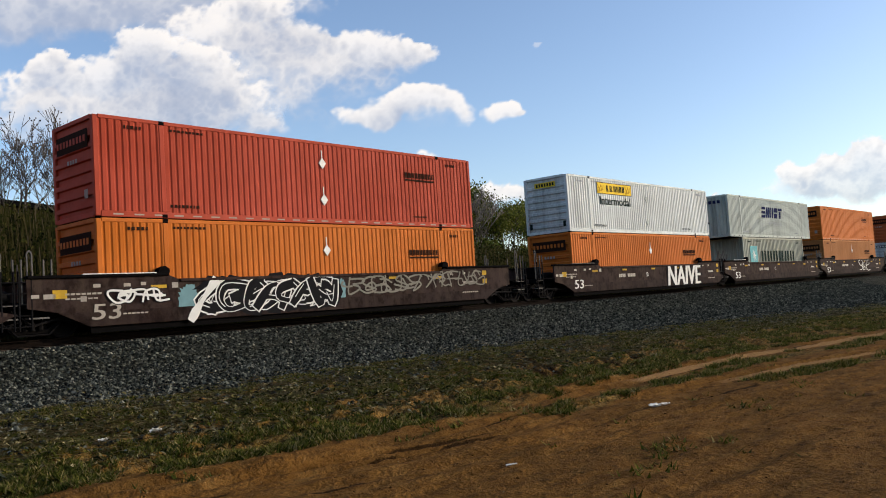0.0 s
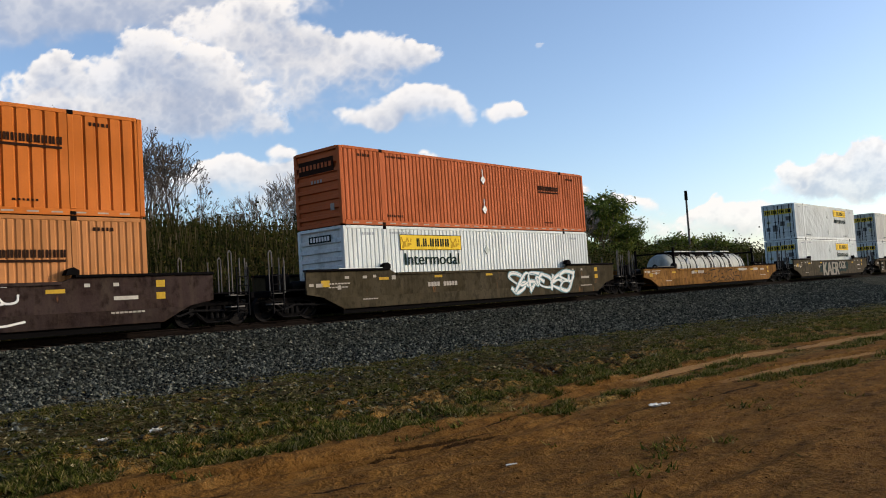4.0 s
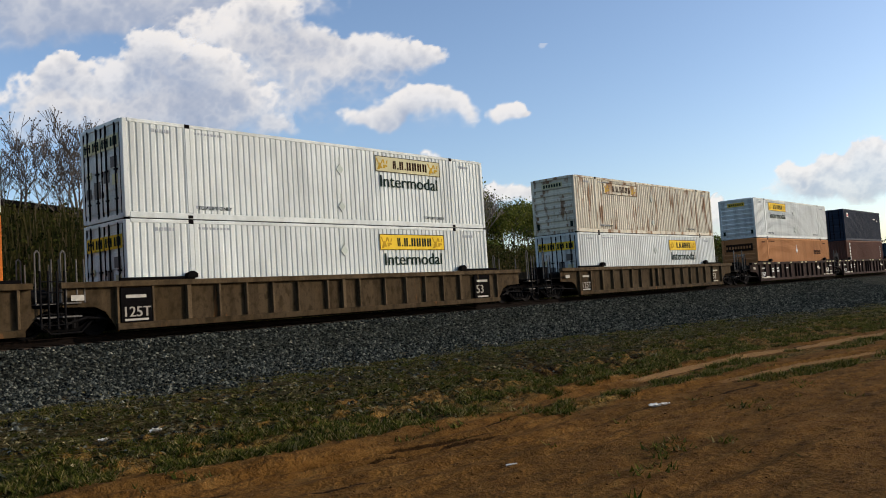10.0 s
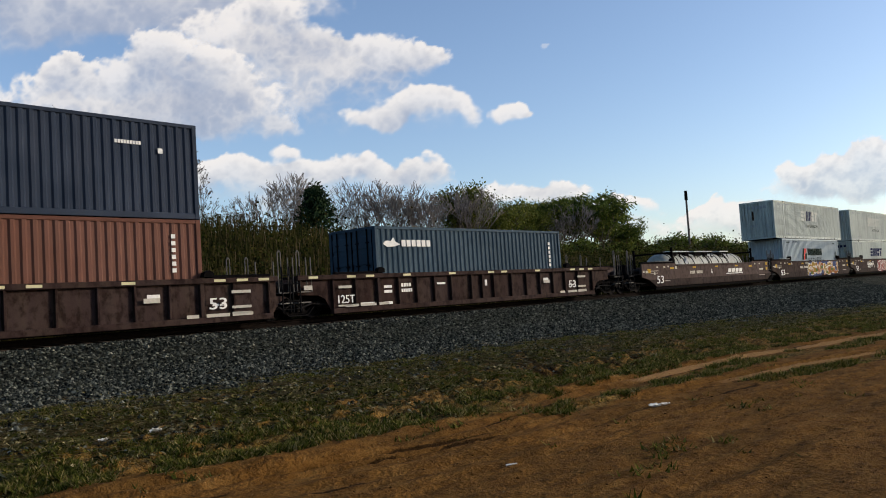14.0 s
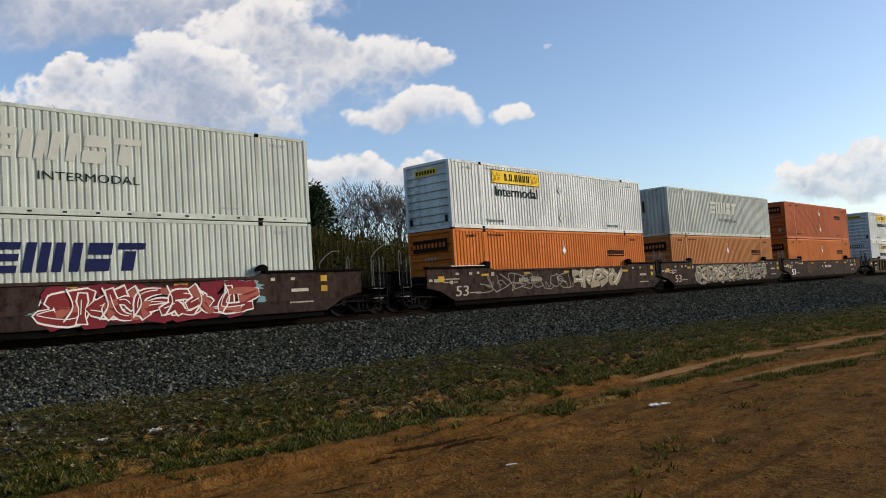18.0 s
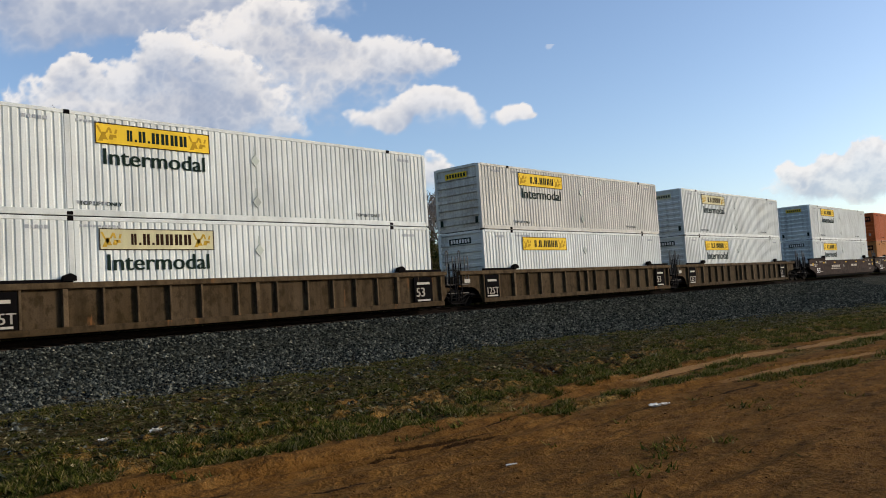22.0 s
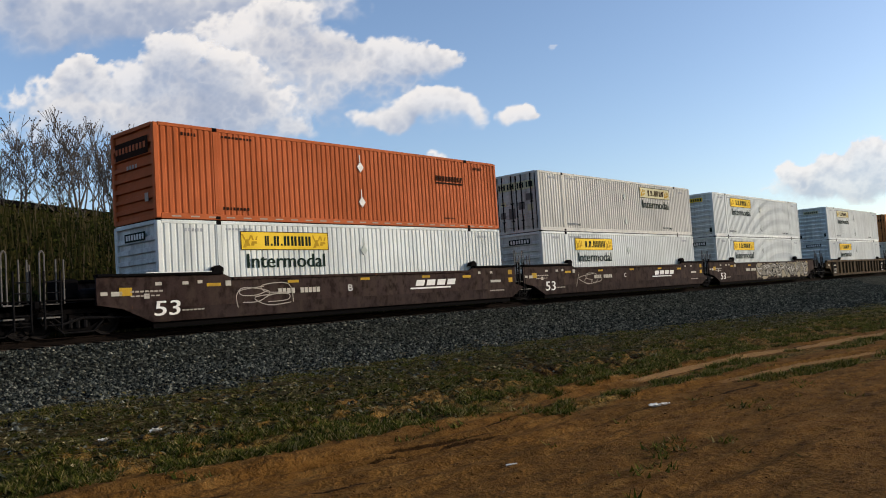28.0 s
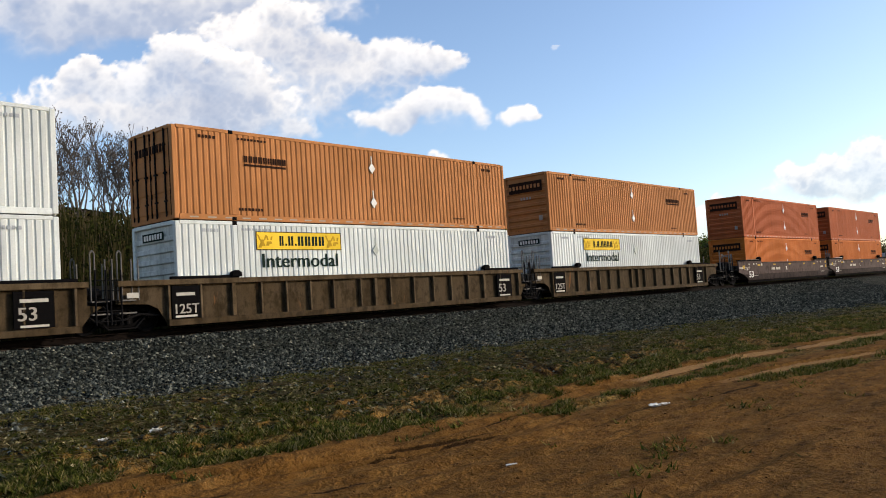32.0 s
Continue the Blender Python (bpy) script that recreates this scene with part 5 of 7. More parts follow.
    part("emblem", "crol", lambda sh: (sh.prism([(0.4, 2.2), (0.6, 2.08), (1.0, 2.1), (1.3, 2.18), (1.05, 2.28), (0.95, 2.44), (0.8, 2.3), (0.55, 2.32)], FACE - 0.006, FACE)), WHITEINK, c, "white emblem")
    part("code_lettering", "cb3", lambda sh: [slab(sh, 11.15, 11.3, 1.2 + 0.2 * i, 1.33 + 0.2 * i, FACE) for i in range(6)], WHITEINK, c)
    # maroon articulated set with the second tank
    for k, (x, a, b) in enumerate(((315.5, "coupled", "joint"), (335.0, "joint", "joint"), (354.37, "joint", "coupled"))):
        car = well_car(x, "smooth", MAROONG if k == 0 else MAROON, a, b, letter="BCA"[k], seed=22 + k, label=dark + (", slanted white emblem" if k == 0 else " and colourful graffiti"))
        if k == 0:
            part("road_emblem", "emb", lambda sh: (blocks(sh, 4, 9.6, 12.0, 0.86, 1.1, SKIN, 0.4), slab(sh, 9.3, 12.0, 0.76, 0.81, SKIN, 0.4)), WHITEINK, car, "slanted white emblem bars")
        elif k == 1:
            graffiti(car, 6.0, 13.0, 0.3, 1.35, 7, SPRAYY, SPRAYW, SPRAYU, 31, 0.26, "yellow and blue graffiti letters with white outlines", SPRAYO)
            part("graffiti_patch", "puffs", lambda sh: [splash(sh, 5.2 + i * 0.95, 6.1 + i * 0.95, 1.16 + 0.05 * (i % 3), 1.38 + 0.02 * (i % 2), SKIN - 0.012 - 0.0005 * i, 60 + i, 14) for i in range(9)], SPRAYG, car, "grey sprayed puffs")
            part("graffiti_patch", "greens", lambda sh: [splash(sh, 6.2 + i * 1.3, 6.75 + i * 1.3, 0.35 + 0.2 * (i % 3), 0.62 + 0.2 * (i % 3), SKIN - 0.056 - 0.0005 * i, 80 + i, 14) for i in range(5)], SPRAYL, car, "green sprayed patches")
        else:
            graffiti(car, 7.2, 13.4, 0.3, 1.25, 7, SPRAYR, SPRAYW, SPRAYM, 32, 0.24, "red and pink graffiti letters with white outlines", SPRAYP)
            part("graffiti_ground", "teals", lambda sh: (splash(sh, 6.6, 7.7, 0.3, 0.75, SKIN - 0.012, 95), splash(sh, 11.6, 13.9, 0.85, 1.4, SKIN - 0.0125, 96), splash(sh, 13.0, 14.0, 0.4, 0.9, SKIN - 0.013, 97)), SPRAYT, car, "pale teal sprayed patch")
            part("graffiti_line", "redlines", lambda sh: [stroke(sh, curved([(7.6 + i * 0.95, 0.42), (7.85 + i * 0.95, 0.8), (7.7 + i * 0.95, 1.25)]), 0.05, SKIN - 0.06 - 0.0005 * i, 0.1) for i in range(6)], SPRAYW, car, "white sprayed highlight lines")
            graffiti(car, 3.6, 5.6, 0.6, 1.2, 3, SPRAYW, None, None, 33, 0.05)
    tank_box(317.8, LOW)
    grey_box(335.0, UP, "blue", 25)
    c = container("h", 13.72, PALEB, "iso", "front", 336.2, LOW, label="pale blue-grey corrugated 45-foot container with black lettering")
    part("brand_lettering", "hzn", lambda sh: glyph_bars(sh, 5.6, 9.1, 1.55, 2.1, FACE, (1, 1, 1, 0.5, 1, 1, 1), 0.15, 0.0, 0.22), DARKINK, c, "black lettering bars")
    part("size_number", "n45", lambda sh: lettering(sh, "45", 12.6, 13.05, 1.35, 1.85, FACE - 0.004, 0, 0.012), DARKINK, c, "black number 45")
    part("word", "lines", lambda sh: lettering(sh, "LINES", 5.7, 8.9, 1.12, 1.36, FACE - 0.004), DARKINK, c, "black word LINES")
    part("emblem", "hzl", lambda sh: (slab(sh, 4.2, 4.5, 1.2, 2.1, FACE, 0.3), slab(sh, 4.85, 5.2, 1.25, 1.7, FACE, 0.3)), DARKINK, c)
    part("emblem_stripe", "hzs", lambda sh: (slab(sh, 4.55, 4.8, 1.2, 2.1, FACE, 0.3), slab(sh, 4.85, 5.25, 1.75, 2.1, FACE, 0.3)), REDINK, c, "red emblem stripe")
    freight_marks(c, 13.72, DARKINK, 26)
    grey_box(354.37, UP, "ghost", 27)
    grey_box(354.37, LOW, "dark", 28)
    for k, (x, a, b) in enumerate(((377.86, "coupled", "joint"), (397.33, "joint", "joint"), (416.94, "joint", "coupled"))):
        car = well_car(x, "smooth", MAROON, a, b, letter="BCA"[k], seed=26 + k, marks=k == 2, mark_x=(4.0, 4.0, 7.7)[k], label=dark + (" and pale graffiti" if k < 2 else ", yellow reflectors"))
        if k == 0:
            graffiti(car, 8.4, 12.9, 0.4, 1.4, 5, SPRAYS, SPRAYB, None, 34, 0.3, "cream graffiti letters with black outlines")
            graffiti(car, 1.2, 8.0, 0.5, 1.25, 9, SPRAYG, None, None, 35, 0.045)
        elif k == 2:
            part("round_emblem", "ringmark", lambda sh: (stroke(sh, [(3.75 + 0.42 * math.cos(q * 0.2618), 0.93 + 0.42 * math.sin(q * 0.2618)) for q in range(25)], 0.075, SKIN - 0.024, 0.0),
                                                         stroke(sh, [(3.4, 0.9), (3.75, 1.0), (4.1, 0.9)], 0.06, SKIN - 0.027, 0.0), stroke(sh, [(3.62, 0.55), (3.75, 1.1), (3.9, 0.55)], 0.06, SKIN - 0.03, 0.0),
                                                         stroke(sh, [(3.5, 1.2), (3.75, 1.05), (4.0, 1.2)], 0.05, SKIN - 0.033, 0.0)), GOLDF, car, "faded gold round emblem")
        elif k == 1:
            graffiti(car, 2.6, 8.2, 0.3, 1.35, 7, SPRAYS, SPRAYB, SPRAYG, 36, 0.2, "weathered beige graffiti", SPRAYG)
            graffiti(car, 8.4, 13.8, 0.4, 1.38, 7, SPRAYG, SPRAYB, SPRAYS, 37, 0.12, "weathered grey graffiti")
    white_box(377.86, UP, "front", seed=29)
    orange_box(377.86, LOW, ORANGE, dias=1, seed=30)
    grey_box(397.33, UP, "ghost", 31)
    orange_box(397.33, LOW, TAN, dias=1, seed=32)
    orange_box(416.94, UP, RED, seed=33)
    orange_box(416.94, LOW, ORANGE, dias=1, seed=34)
    for k, (x, a, b) in enumerate(((440.29, "coupled", "joint"), (459.8, "joint", "joint"), (479.21, "joint", "coupled"))):
        well_car(x, "ribbed", UMBER, a, b, marks=False, seed=30 + k, label=rib)
    white_box(440.29, UP, "front", seed=35)
    white_box(440.29, LOW, "front", WHITE, YELLOWF, seed=36)
    white_box(459.8, UP, "front", BEIGE, seed=37)
    white_box(459.8, LOW, "front", WHITE, YELLOW, False, seed=38)
    white_box(479.21, UP, "front", WHITE, YELLOWF, seed=39)
    white_box(479.21, LOW, "front", seed=40)
    for k, (x, a, b) in enumerate(((502.78, "coupled", "joint"), (522.24, "joint", "joint"), (541.5, "joint", "coupled"))):
        car = well_car(x, "smooth", MAROON, a, b, letter="BCA"[k], seed=34 + k, mark_x=(9.4, 4.0, 4.0)[k], label=dark + ("" if k < 2 else " and pale graffiti"))
        if k < 2:
            e = 3.5 if k == 0 else 8.6
            part("road_emblem", ("emb2", e), lambda sh: (blocks(sh, 4, e + 0.2, e + 2.6, 0.82, 1.04, SKIN, 0.4), slab(sh, e, e + 2.7, 0.7, 0.76, SKIN, 0.4)), FADEINK, car, "slanted faded emblem bars")
        else:
            graffiti(car, 11.3, 14.2, 0.42, 1.36, 4, SPRAYS, SPRAYB, SPRAYG, 41, 0.2, "pale yellow-green graffiti letters")
            graffiti(car, 3.0, 10.8, 0.5, 0.8, 8, SPRAYG, None, None, 42, 0.05)
    white_box(502.78, UP, "front", seed=41)
    white_box(502.78, LOW, "front", seed=42)
    orange_box(522.24, UP, RED, seed=43)
    orange_box(522.24, LOW, TAN, dias=0, style=SWIDE, seed=44)
    orange_box(541.5, UP, RED, seed=45)
    orange_box(541.5, LOW, ORANGE, seed=46)
    for k, (x, a, b) in enumerate(((564.5, "coupled", "joint"), (583.83, "joint", "joint"), (603.38, "joint", "coupled"))):
        car = well_car(x, "smooth", MAROON, a, b, letter="BCA"[k], seed=38 + k, label=dark + (", slanted white emblem" if k < 2 else " and grey graffiti"))
        if k < 2:
            part("road_emblem", "emb3", lambda sh: (blocks(sh, 4, 10.4, 12.8, 0.92, 1.14, SKIN, 0.4), slab(sh, 10.1, 12.4, 0.8, 0.86, SKIN, 0.4)), WHITEINK, car, "slanted white emblem bars")
            graffiti(car, 2.4, 4.4, 0.5, 1.2, 2, FADEINK, None, None, 50 + k, 0.03)
        else:
            graffiti(car, 6.0, 11.5, 0.38, 1.38, 6, SPRAYG, SPRAYB, SPRAYS, 43, 0.2, "grey and black graffiti letters")
            graffiti(car, 11.6, 16.4, 0.38, 1.4, 6, SPRAYG, SPRAYB, SPRAYS, 44, 0.2, "grey and black graffiti letters")
    orange_box(564.5, UP, RED, seed=47)
    white_box(564.5, LOW, "front", seed=48)
    white_box(583.83, UP, "doors", BEIGE, YELLOWF, seed=49)
    white_box(583.83, LOW, "front", seed=50)
    white_box(603.38, UP, "front", seed=51)
    white_box(603.38, LOW, "front", seed=52)
    for k, (x, a, b) in enumerate(((626.86, "coupled", "joint"), (646.36, "joint", "joint"), (665.88, "joint", "coupled"))):
        well_car(x, "ribbed", UMBER, a, b, marks=False, seed=42 + k, label=rib)
    white_box(626.86, UP, "front", WHITE, YELLOWF, seed=53)
    white_box(626.86, LOW, "front", seed=54)
    orange_box(646.36, UP, TAN, "doors", seed=55)
    white_box(646.36, LOW, "front", seed=56)
    orange_box(665.88, UP, TAN, seed=57)
    white_box(665.88, LOW, "front", seed=58)
    for k, (x, a, b) in enumerate(((689.4, "coupled", "joint"), (708.8, "joint", "joint"), (728.3, "joint", "coupled"))):
        well_car(x, "smooth", MAROONG, a, b, letter="BCA"[k], seed=46 + k, label="grey-brown smooth-sided well car with white 53 stencil")
    orange_box(689.4, UP, RED, seed=59)
    orange_box(689.4, LOW, ORANGE, seed=60)
    orange_box(708.8, UP, RED, seed=61)
    orange_box(708.8, LOW, ORANGE, seed=62)
    tank_box(730.3, LOW)


consist()

# ================= ground =================
LITTER_SPOTS = ((5.27, 9.71), (4.70, 9.93))

def smooth01(a, b, x):
    t = np.clip((x - a) / (b - a), 0, 1)
    return t * t * (3 - 2 * t)


def lattice(ix, iy, seed):
    h = (ix.astype(np.int64) * 374761393 + iy.astype(np.int64) * 668265263 + seed * 974634777) & 0x7FFFFFFF
    h = ((h ^ (h >> 13)) * 1274126177) & 0x7FFFFFFF
    return ((h ^ (h >> 16)) & 0xFFFF) / 65535.0


def value_noise(x, y, seed=0):
    ix, iy = np.floor(x), np.floor(y)
    fx, fy = x - ix, y - iy
    fx, fy = fx * fx * (3 - 2 * fx), fy * fy * (3 - 2 * fy)
    a = lattice(ix, iy, seed) * (1 - fx) + lattice(ix + 1, iy, seed) * fx
    b = lattice(ix, iy + 1, seed) * (1 - fx) + lattice(ix + 1, iy + 1, seed) * fx
    return a * (1 - fy) + b * fy


def fbm(x, y, octaves=4, seed=0, gain=0.5):
    s, amp, tot = 0, 1.0, 0
    for k in range(octaves):
        s = s + amp * value_noise(x * 2 ** k, y * 2 ** k, seed + 17 * k)
        tot += amp
        amp *= gain
    return s / tot


def gravel_edge(x):
    return 13.1 - 0.27 * np.clip(x - 20, 0, 22) - 0.02 * np.clip(x - 42, 0, 100)


def gravel_edge_at(x):
    return 13.1 - 0.27 * min(max(x - 20, 0), 22) - 0.02 * min(max(x - 42, 0), 100)


def dirt_edge(x):
    return np.interp(x, [-40, 3.1, 4.4, 5.9, 7.4, 9.2, 10.6, 12.5, 15.4, 18.7, 21.8, 40], [9.2, 7.42, 7.28, 6.98, 6.82, 6.78, 6.9, 6.85, 6.75, 6.15, 5.65, 3.6])


def rut_line(x):
    return np.interp(x, [-40, 3.1, 4.9, 6.4, 8.5, 10.3, 12.5, 15.4, 18.7, 21.8, 40], [8.7, 6.95, 6.5, 6.45, 6.6, 6.75, 6.6, 6.4, 5.8, 5.3, 3.2])


def second_rut(x):
    return np.interp(x, [-40, 3.7, 5.5, 7.3, 8.8, 10.1, 12.2, 14.6, 17, 24, 40], [7.0, 6.2, 5.95, 5.65, 5.75, 5.4, 5.1, 4.6, 4.1, 2.6, -1.0])


def third_rut(x):
    return np.interp(x, [-40, 5.0, 6.6, 8.0, 9.5, 14, 24], [5.6, 4.64, 4.47, 4.44, 4.2, 3.2, 0.6])


# wheel marks that cross the weeds: two ends and half width
CROSSING = ((14.8, 11.4, 11.8, 8.0, 0.15), (15.3, 11.3, 12.3, 8.2, 0.15), (14.9, 9.05, 13.5, 7.4, 0.15), (17.4, 10.3, 15.2, 8.3, 0.12))


def crossing_depth(x, y):
    z = 0 * x
    for xa, ya, xb, yb, w in CROSSING:
        dx, dy = xb - xa, yb - ya
        n = math.hypot(dx, dy)
        along = ((x - xa) * dx + (y - ya) * dy) / n
        off = ((x - xa) * dy - (y - ya) * dx) / n + 0.12 * (value_noise(along * 0.9, 0 * along, 77) - 0.5)
        z = np.maximum(z, np.exp(-(off / w) ** 2) * smooth01(-0.3, 0.3, along) * smooth01(n + 0.3, n - 0.3, along))
    return z


def bank_height(x):
    return np.interp(x, [-200, 10, 30, 42, 60, 90, 130, 220, 500], [5.2, 5.4, 5.2, 4.0, 3.0, 2.6, 2.2, 1.6, 0.8])


def ground_height(x, y):
    e = np.hypot(x, y)
    fade = np.clip(1 - e / 90, 0, 1)
    z = 0.05 * (fbm(x * 0.35, y * 0.35, 3, 3) - 0.5) * fade
    near = np.clip(1 - e / 45, 0, 1)
    rough = smooth01(19, 12, y)
    weeds = smooth01(-0.3, 0.6, y - dirt_edge(x))
    z = z + (0.07 + 0.06 * weeds) * (fbm(x * 1.1, y * 2.6, 5, 5, 0.62) - 0.5) * rough * fade
    # trodden lumps and clods
    lump = fbm(x * 3.1, y * 5.5, 3, 15, 0.6)
    z = z + (0.035 + 0.19 * weeds * smooth01(14.5, 12.0, y)) * (np.abs(lump - 0.5) * 2 - 0.3) * rough * near
    # wheel ruts that run along the road
    for line, off, w, d in ((rut_line, 0.0, 0.17, 0.07), (rut_line, 0.42, 0.07, 0.03), (second_rut, 0.0, 0.10, 0.06), (second_rut, 0.22, 0.06, 0.035), (second_rut, -0.3, 0.07, 0.03), (second_rut, 0.75, 0.12, 0.03),
                            (third_rut, 0.0, 0.09, 0.025), (third_rut, 0.2, 0.06, 0.015), (third_rut, 1.0, 0.13, 0.018), (third_rut, -0.5, 0.10, 0.015), (third_rut, 1.8, 0.14, 0.018)):
        c = line(x) - off + 0.16 * (value_noise(x * 0.5, x * 0 + off, 9) - 0.5)
        g = (y - c) / w
        gap = 1.5 * smooth01(0.2, 0.45, value_noise(x * 0.8, x * 0 + 3.7 * off, 19))
        z = z - d * gap * np.exp(-g * g) * fade + 0.5 * d * gap * np.exp(-((np.abs(g) - 1.6) ** 2) * 2) * fade
    z = z - 0.07 * crossing_depth(x, y)
    # ballast shoulder and the far ditch
    z = z + 0.16 * smooth01(14.0, 18.4, y)
    z = z + 0.70 * smooth01(18.3, 20.7, y) * smooth01(27.6, 25.3, y) - 0.2 * smooth01(25.3, 28, y)
    z = z + bank_height(x) * smooth01(29, 43, y) * (1 + 0.15 * (fbm(x * 0.08, y * 0.1, 3, 21) - 0.5))
    return z


def spaced(parts):
    out = []
    for a, b, n in parts:
        out += list(np.linspace(a, b, n, endpoint=False))
    out.append(parts[-1][1])
    return np.array(out)


def build_ground():
    xs = spaced([(-4500, -600, 6), (-600, -60, 12), (-60, -2, 30), (-2, 3, 40), (3, 17, 250), (17, 34, 170), (34, 70, 110), (70, 160, 70), (160, 600, 30), (600, 4500, 8)])
    ys = spaced([(-4500, -400, 6), (-400, -20, 10), (-20, 2, 22), (2, 9.5, 190), (9.5, 13, 70), (13, 19, 60), (19, 29, 30), (29, 60, 26), (60, 300, 14), (300, 4500, 8)])
    X, Y = np.meshgrid(xs, ys, indexing="ij")
    Z = ground_height(X, Y)
    nx, ny = len(xs), len(ys)
    verts = np.stack([X, Y, Z], -1).reshape(-1, 3)
    i, j = np.meshgrid(np.arange(nx - 1), np.arange(ny - 1), indexing="ij")
    a = (i * ny + j).ravel()
    faces = np.stack([a, a + ny, a + ny + 1, a + 1], -1)
    me = bpy.data.meshes.new("ground")
    me.from_pydata(verts.tolist(), [], faces.tolist())
    me.polygons.foreach_set("use_smooth", [True] * len(me.polygons))
    wob = (fbm(X * 0.5, Y * 0.5, 4, 31) - 0.5)
    gravel = smooth01(-2.9, 1.2, Y - gravel_edge(X) + 3.2 * wob)
    gravel = gravel * smooth01(30.5, 28.5, Y)
    edge = Y - dirt_edge(X) + 1.0 * (fbm(X * 0.9, Y * 0.9, 4, 37) - 0.5)
    green = smooth01(-0.15, 0.35, edge)
    jit = 0.5 * (fbm(X * 1.1, Y * 1.1, 3, 43) - 0.5)
    strip = np.exp(-((Y - rut_line(X) + 0.85 + jit) / 0.26) ** 2) * smooth01(7.6, 9.0, X)
    strip2 = np.exp(-((Y - second_rut(X) + 0.62 + jit) / 0.2) ** 2) * smooth01(11.0, 12.5, X)
    green = np.maximum(green, np.maximum(strip, strip2)) * (1 - 0.9 * crossing_depth(X, Y))
    # thin dark tyre lines along the road, with rut shadow put into their colour
    track = 0 * X
    for line, off, w in ((rut_line, 0.12, 0.05), (rut_line, 0.5, 0.045), (second_rut, 0.0, 0.06), (second_rut, 0.26, 0.05), (second_rut, -0.32, 0.045), (second_rut, 0.85, 0.06),
                         (third_rut, 0.0, 0.055), (third_rut, 0.22, 0.05), (third_rut, 0.75, 0.06), (third_rut, -0.45, 0.05), (third_rut, 1.3, 0.06), (third_rut, 1.9, 0.06)):
        c = line(X) - off + 0.2 * (fbm(X * 0.7, 0 * X + off, 3, 9) - 0.5)
        track = np.maximum(track, (0.4 if line is third_rut else 1.0) * np.exp(-((Y - c) / w) ** 2) * smooth01(0.42, 0.6, fbm(X * 1.1, Y * 0.6 + 3.7 * off, 3, 19)))
    track = np.maximum(track, 0.9 * crossing_depth(X, Y)) * smooth01(40, 30, X)
    # paler soil where wheels run between the grass strips
    wave = 0.12 * (fbm(X * 0.6, 0 * X, 3, 63) - 0.5)
    worn = np.maximum(np.exp(-((Y - rut_line(X) + 0.3 + wave) / 0.24) ** 2), 0.8 * np.exp(-((Y - second_rut(X) + 0.2 + wave) / 0.22) ** 2)) * smooth01(9, 13, X) * smooth01(60, 45, X)
    # oily track bed, with the train's under-shadow put into its colour
    bed_shade = smooth01(20.55, 21.0, Y) * smooth01(26, 25, Y)
    for nm, arr in (("gravel", gravel), ("green", green), ("bed_shade", bed_shade), ("track", track), ("worn", worn)):
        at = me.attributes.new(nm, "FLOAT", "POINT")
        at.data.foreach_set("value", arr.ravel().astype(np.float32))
    ob = tagged(new("ground", me), "reddish dirt road, thin weedy grass and grey gravel beside the track", "ground", kind="structure")

    m, nt, bsdf = base_material("ground_soil")
    geo = nt.nodes.new("ShaderNodeNewGeometry")

    def noise_at(scale, detail=5, rough=0.6, stretch=None):
        nz = node(nt, "TexNoise", Scale=scale, Detail=detail, Roughness=rough)
        if stretch:
            mp = nt.nodes.new("ShaderNodeMapping")
            mp.inputs["Scale"].default_value = stretch
            nt.links.new(geo.outputs["Position"], mp.inputs[0])
            nt.links.new(mp.outputs[0], nz.inputs[0])
        else:
            nt.links.new(geo.outputs["Position"], nz.inputs[0])
        return nz.outputs[0]

    def attribute(nm):
        a = nt.nodes.new("ShaderNodeAttribute")
        a.attribute_name = nm
        return a.outputs["Fac"]

    big, mid, fine = noise_at(0.55), noise_at(3.2, 6, 0.65, (0.7, 1.6, 1)), noise_at(24, 4, 0.7)
    crumb = noise_at(8.0, 4, 0.7)
    dash = noise_at(6.0, 4, 0.65, (0.7, 1.0, 1))
    dirt = ramp(nt, mid, [(0.30, (0.0914, 0.0407, 0.0090)), (0.46, (0.1414, 0.0651, 0.0148)), (0.60, (0.1842, 0.0889, 0.0219)), (0.78, (0.2499, 0.1412, 0.0410))])
    dirt = mixed(nt, ramp(nt, big, [(0.42, (0, 0, 0)), (0.66, (0.7, 0.7, 0.7))]), dirt, (0.0986, 0.0489, 0.0126))
    # dark specks and dashes: shaded pits and clod sides painted into the soil
    dirt = mixed(nt, ramp(nt, crumb, [(0.54, (0, 0, 0)), (0.64, (0.5, 0.5, 0.5))]), dirt, (0.0278, 0.0149, 0.0051))
    dirt = mixed(nt, ramp(nt, dash, [(0.56, (0, 0, 0)), (0.61, (0.35, 0.35, 0.35))]), dirt, (0.0172, 0.0086, 0.0027))
    dirt = mixed(nt, ramp(nt, fine, [(0.50, (0, 0, 0)), (0.70, (0.4, 0.4, 0.4))]), dirt, (0.0350, 0.0190, 0.0066))
    weed = ramp(nt, mid, [(0.30, (0.0493, 0.0267, 0.0059)), (0.42, (0.1356, 0.0678, 0.0151)), (0.55, (0.2217, 0.1150, 0.0279)), (0.70, (0.3326, 0.1998, 0.0641))])
    weed = mixed(nt, ramp(nt, big, [(0.45, (0, 0, 0)), (0.62, (0.55, 0.55, 0.55))]), weed, (0.0783, 0.0678, 0.0088))
    # dark gaps between weeds: their shade is in the ground colour
    weed = mixed(nt, ramp(nt, crumb, [(0.50, (0, 0, 0)), (0.60, (0.75, 0.75, 0.75))]), weed, (0.0104, 0.0082, 0.0020))
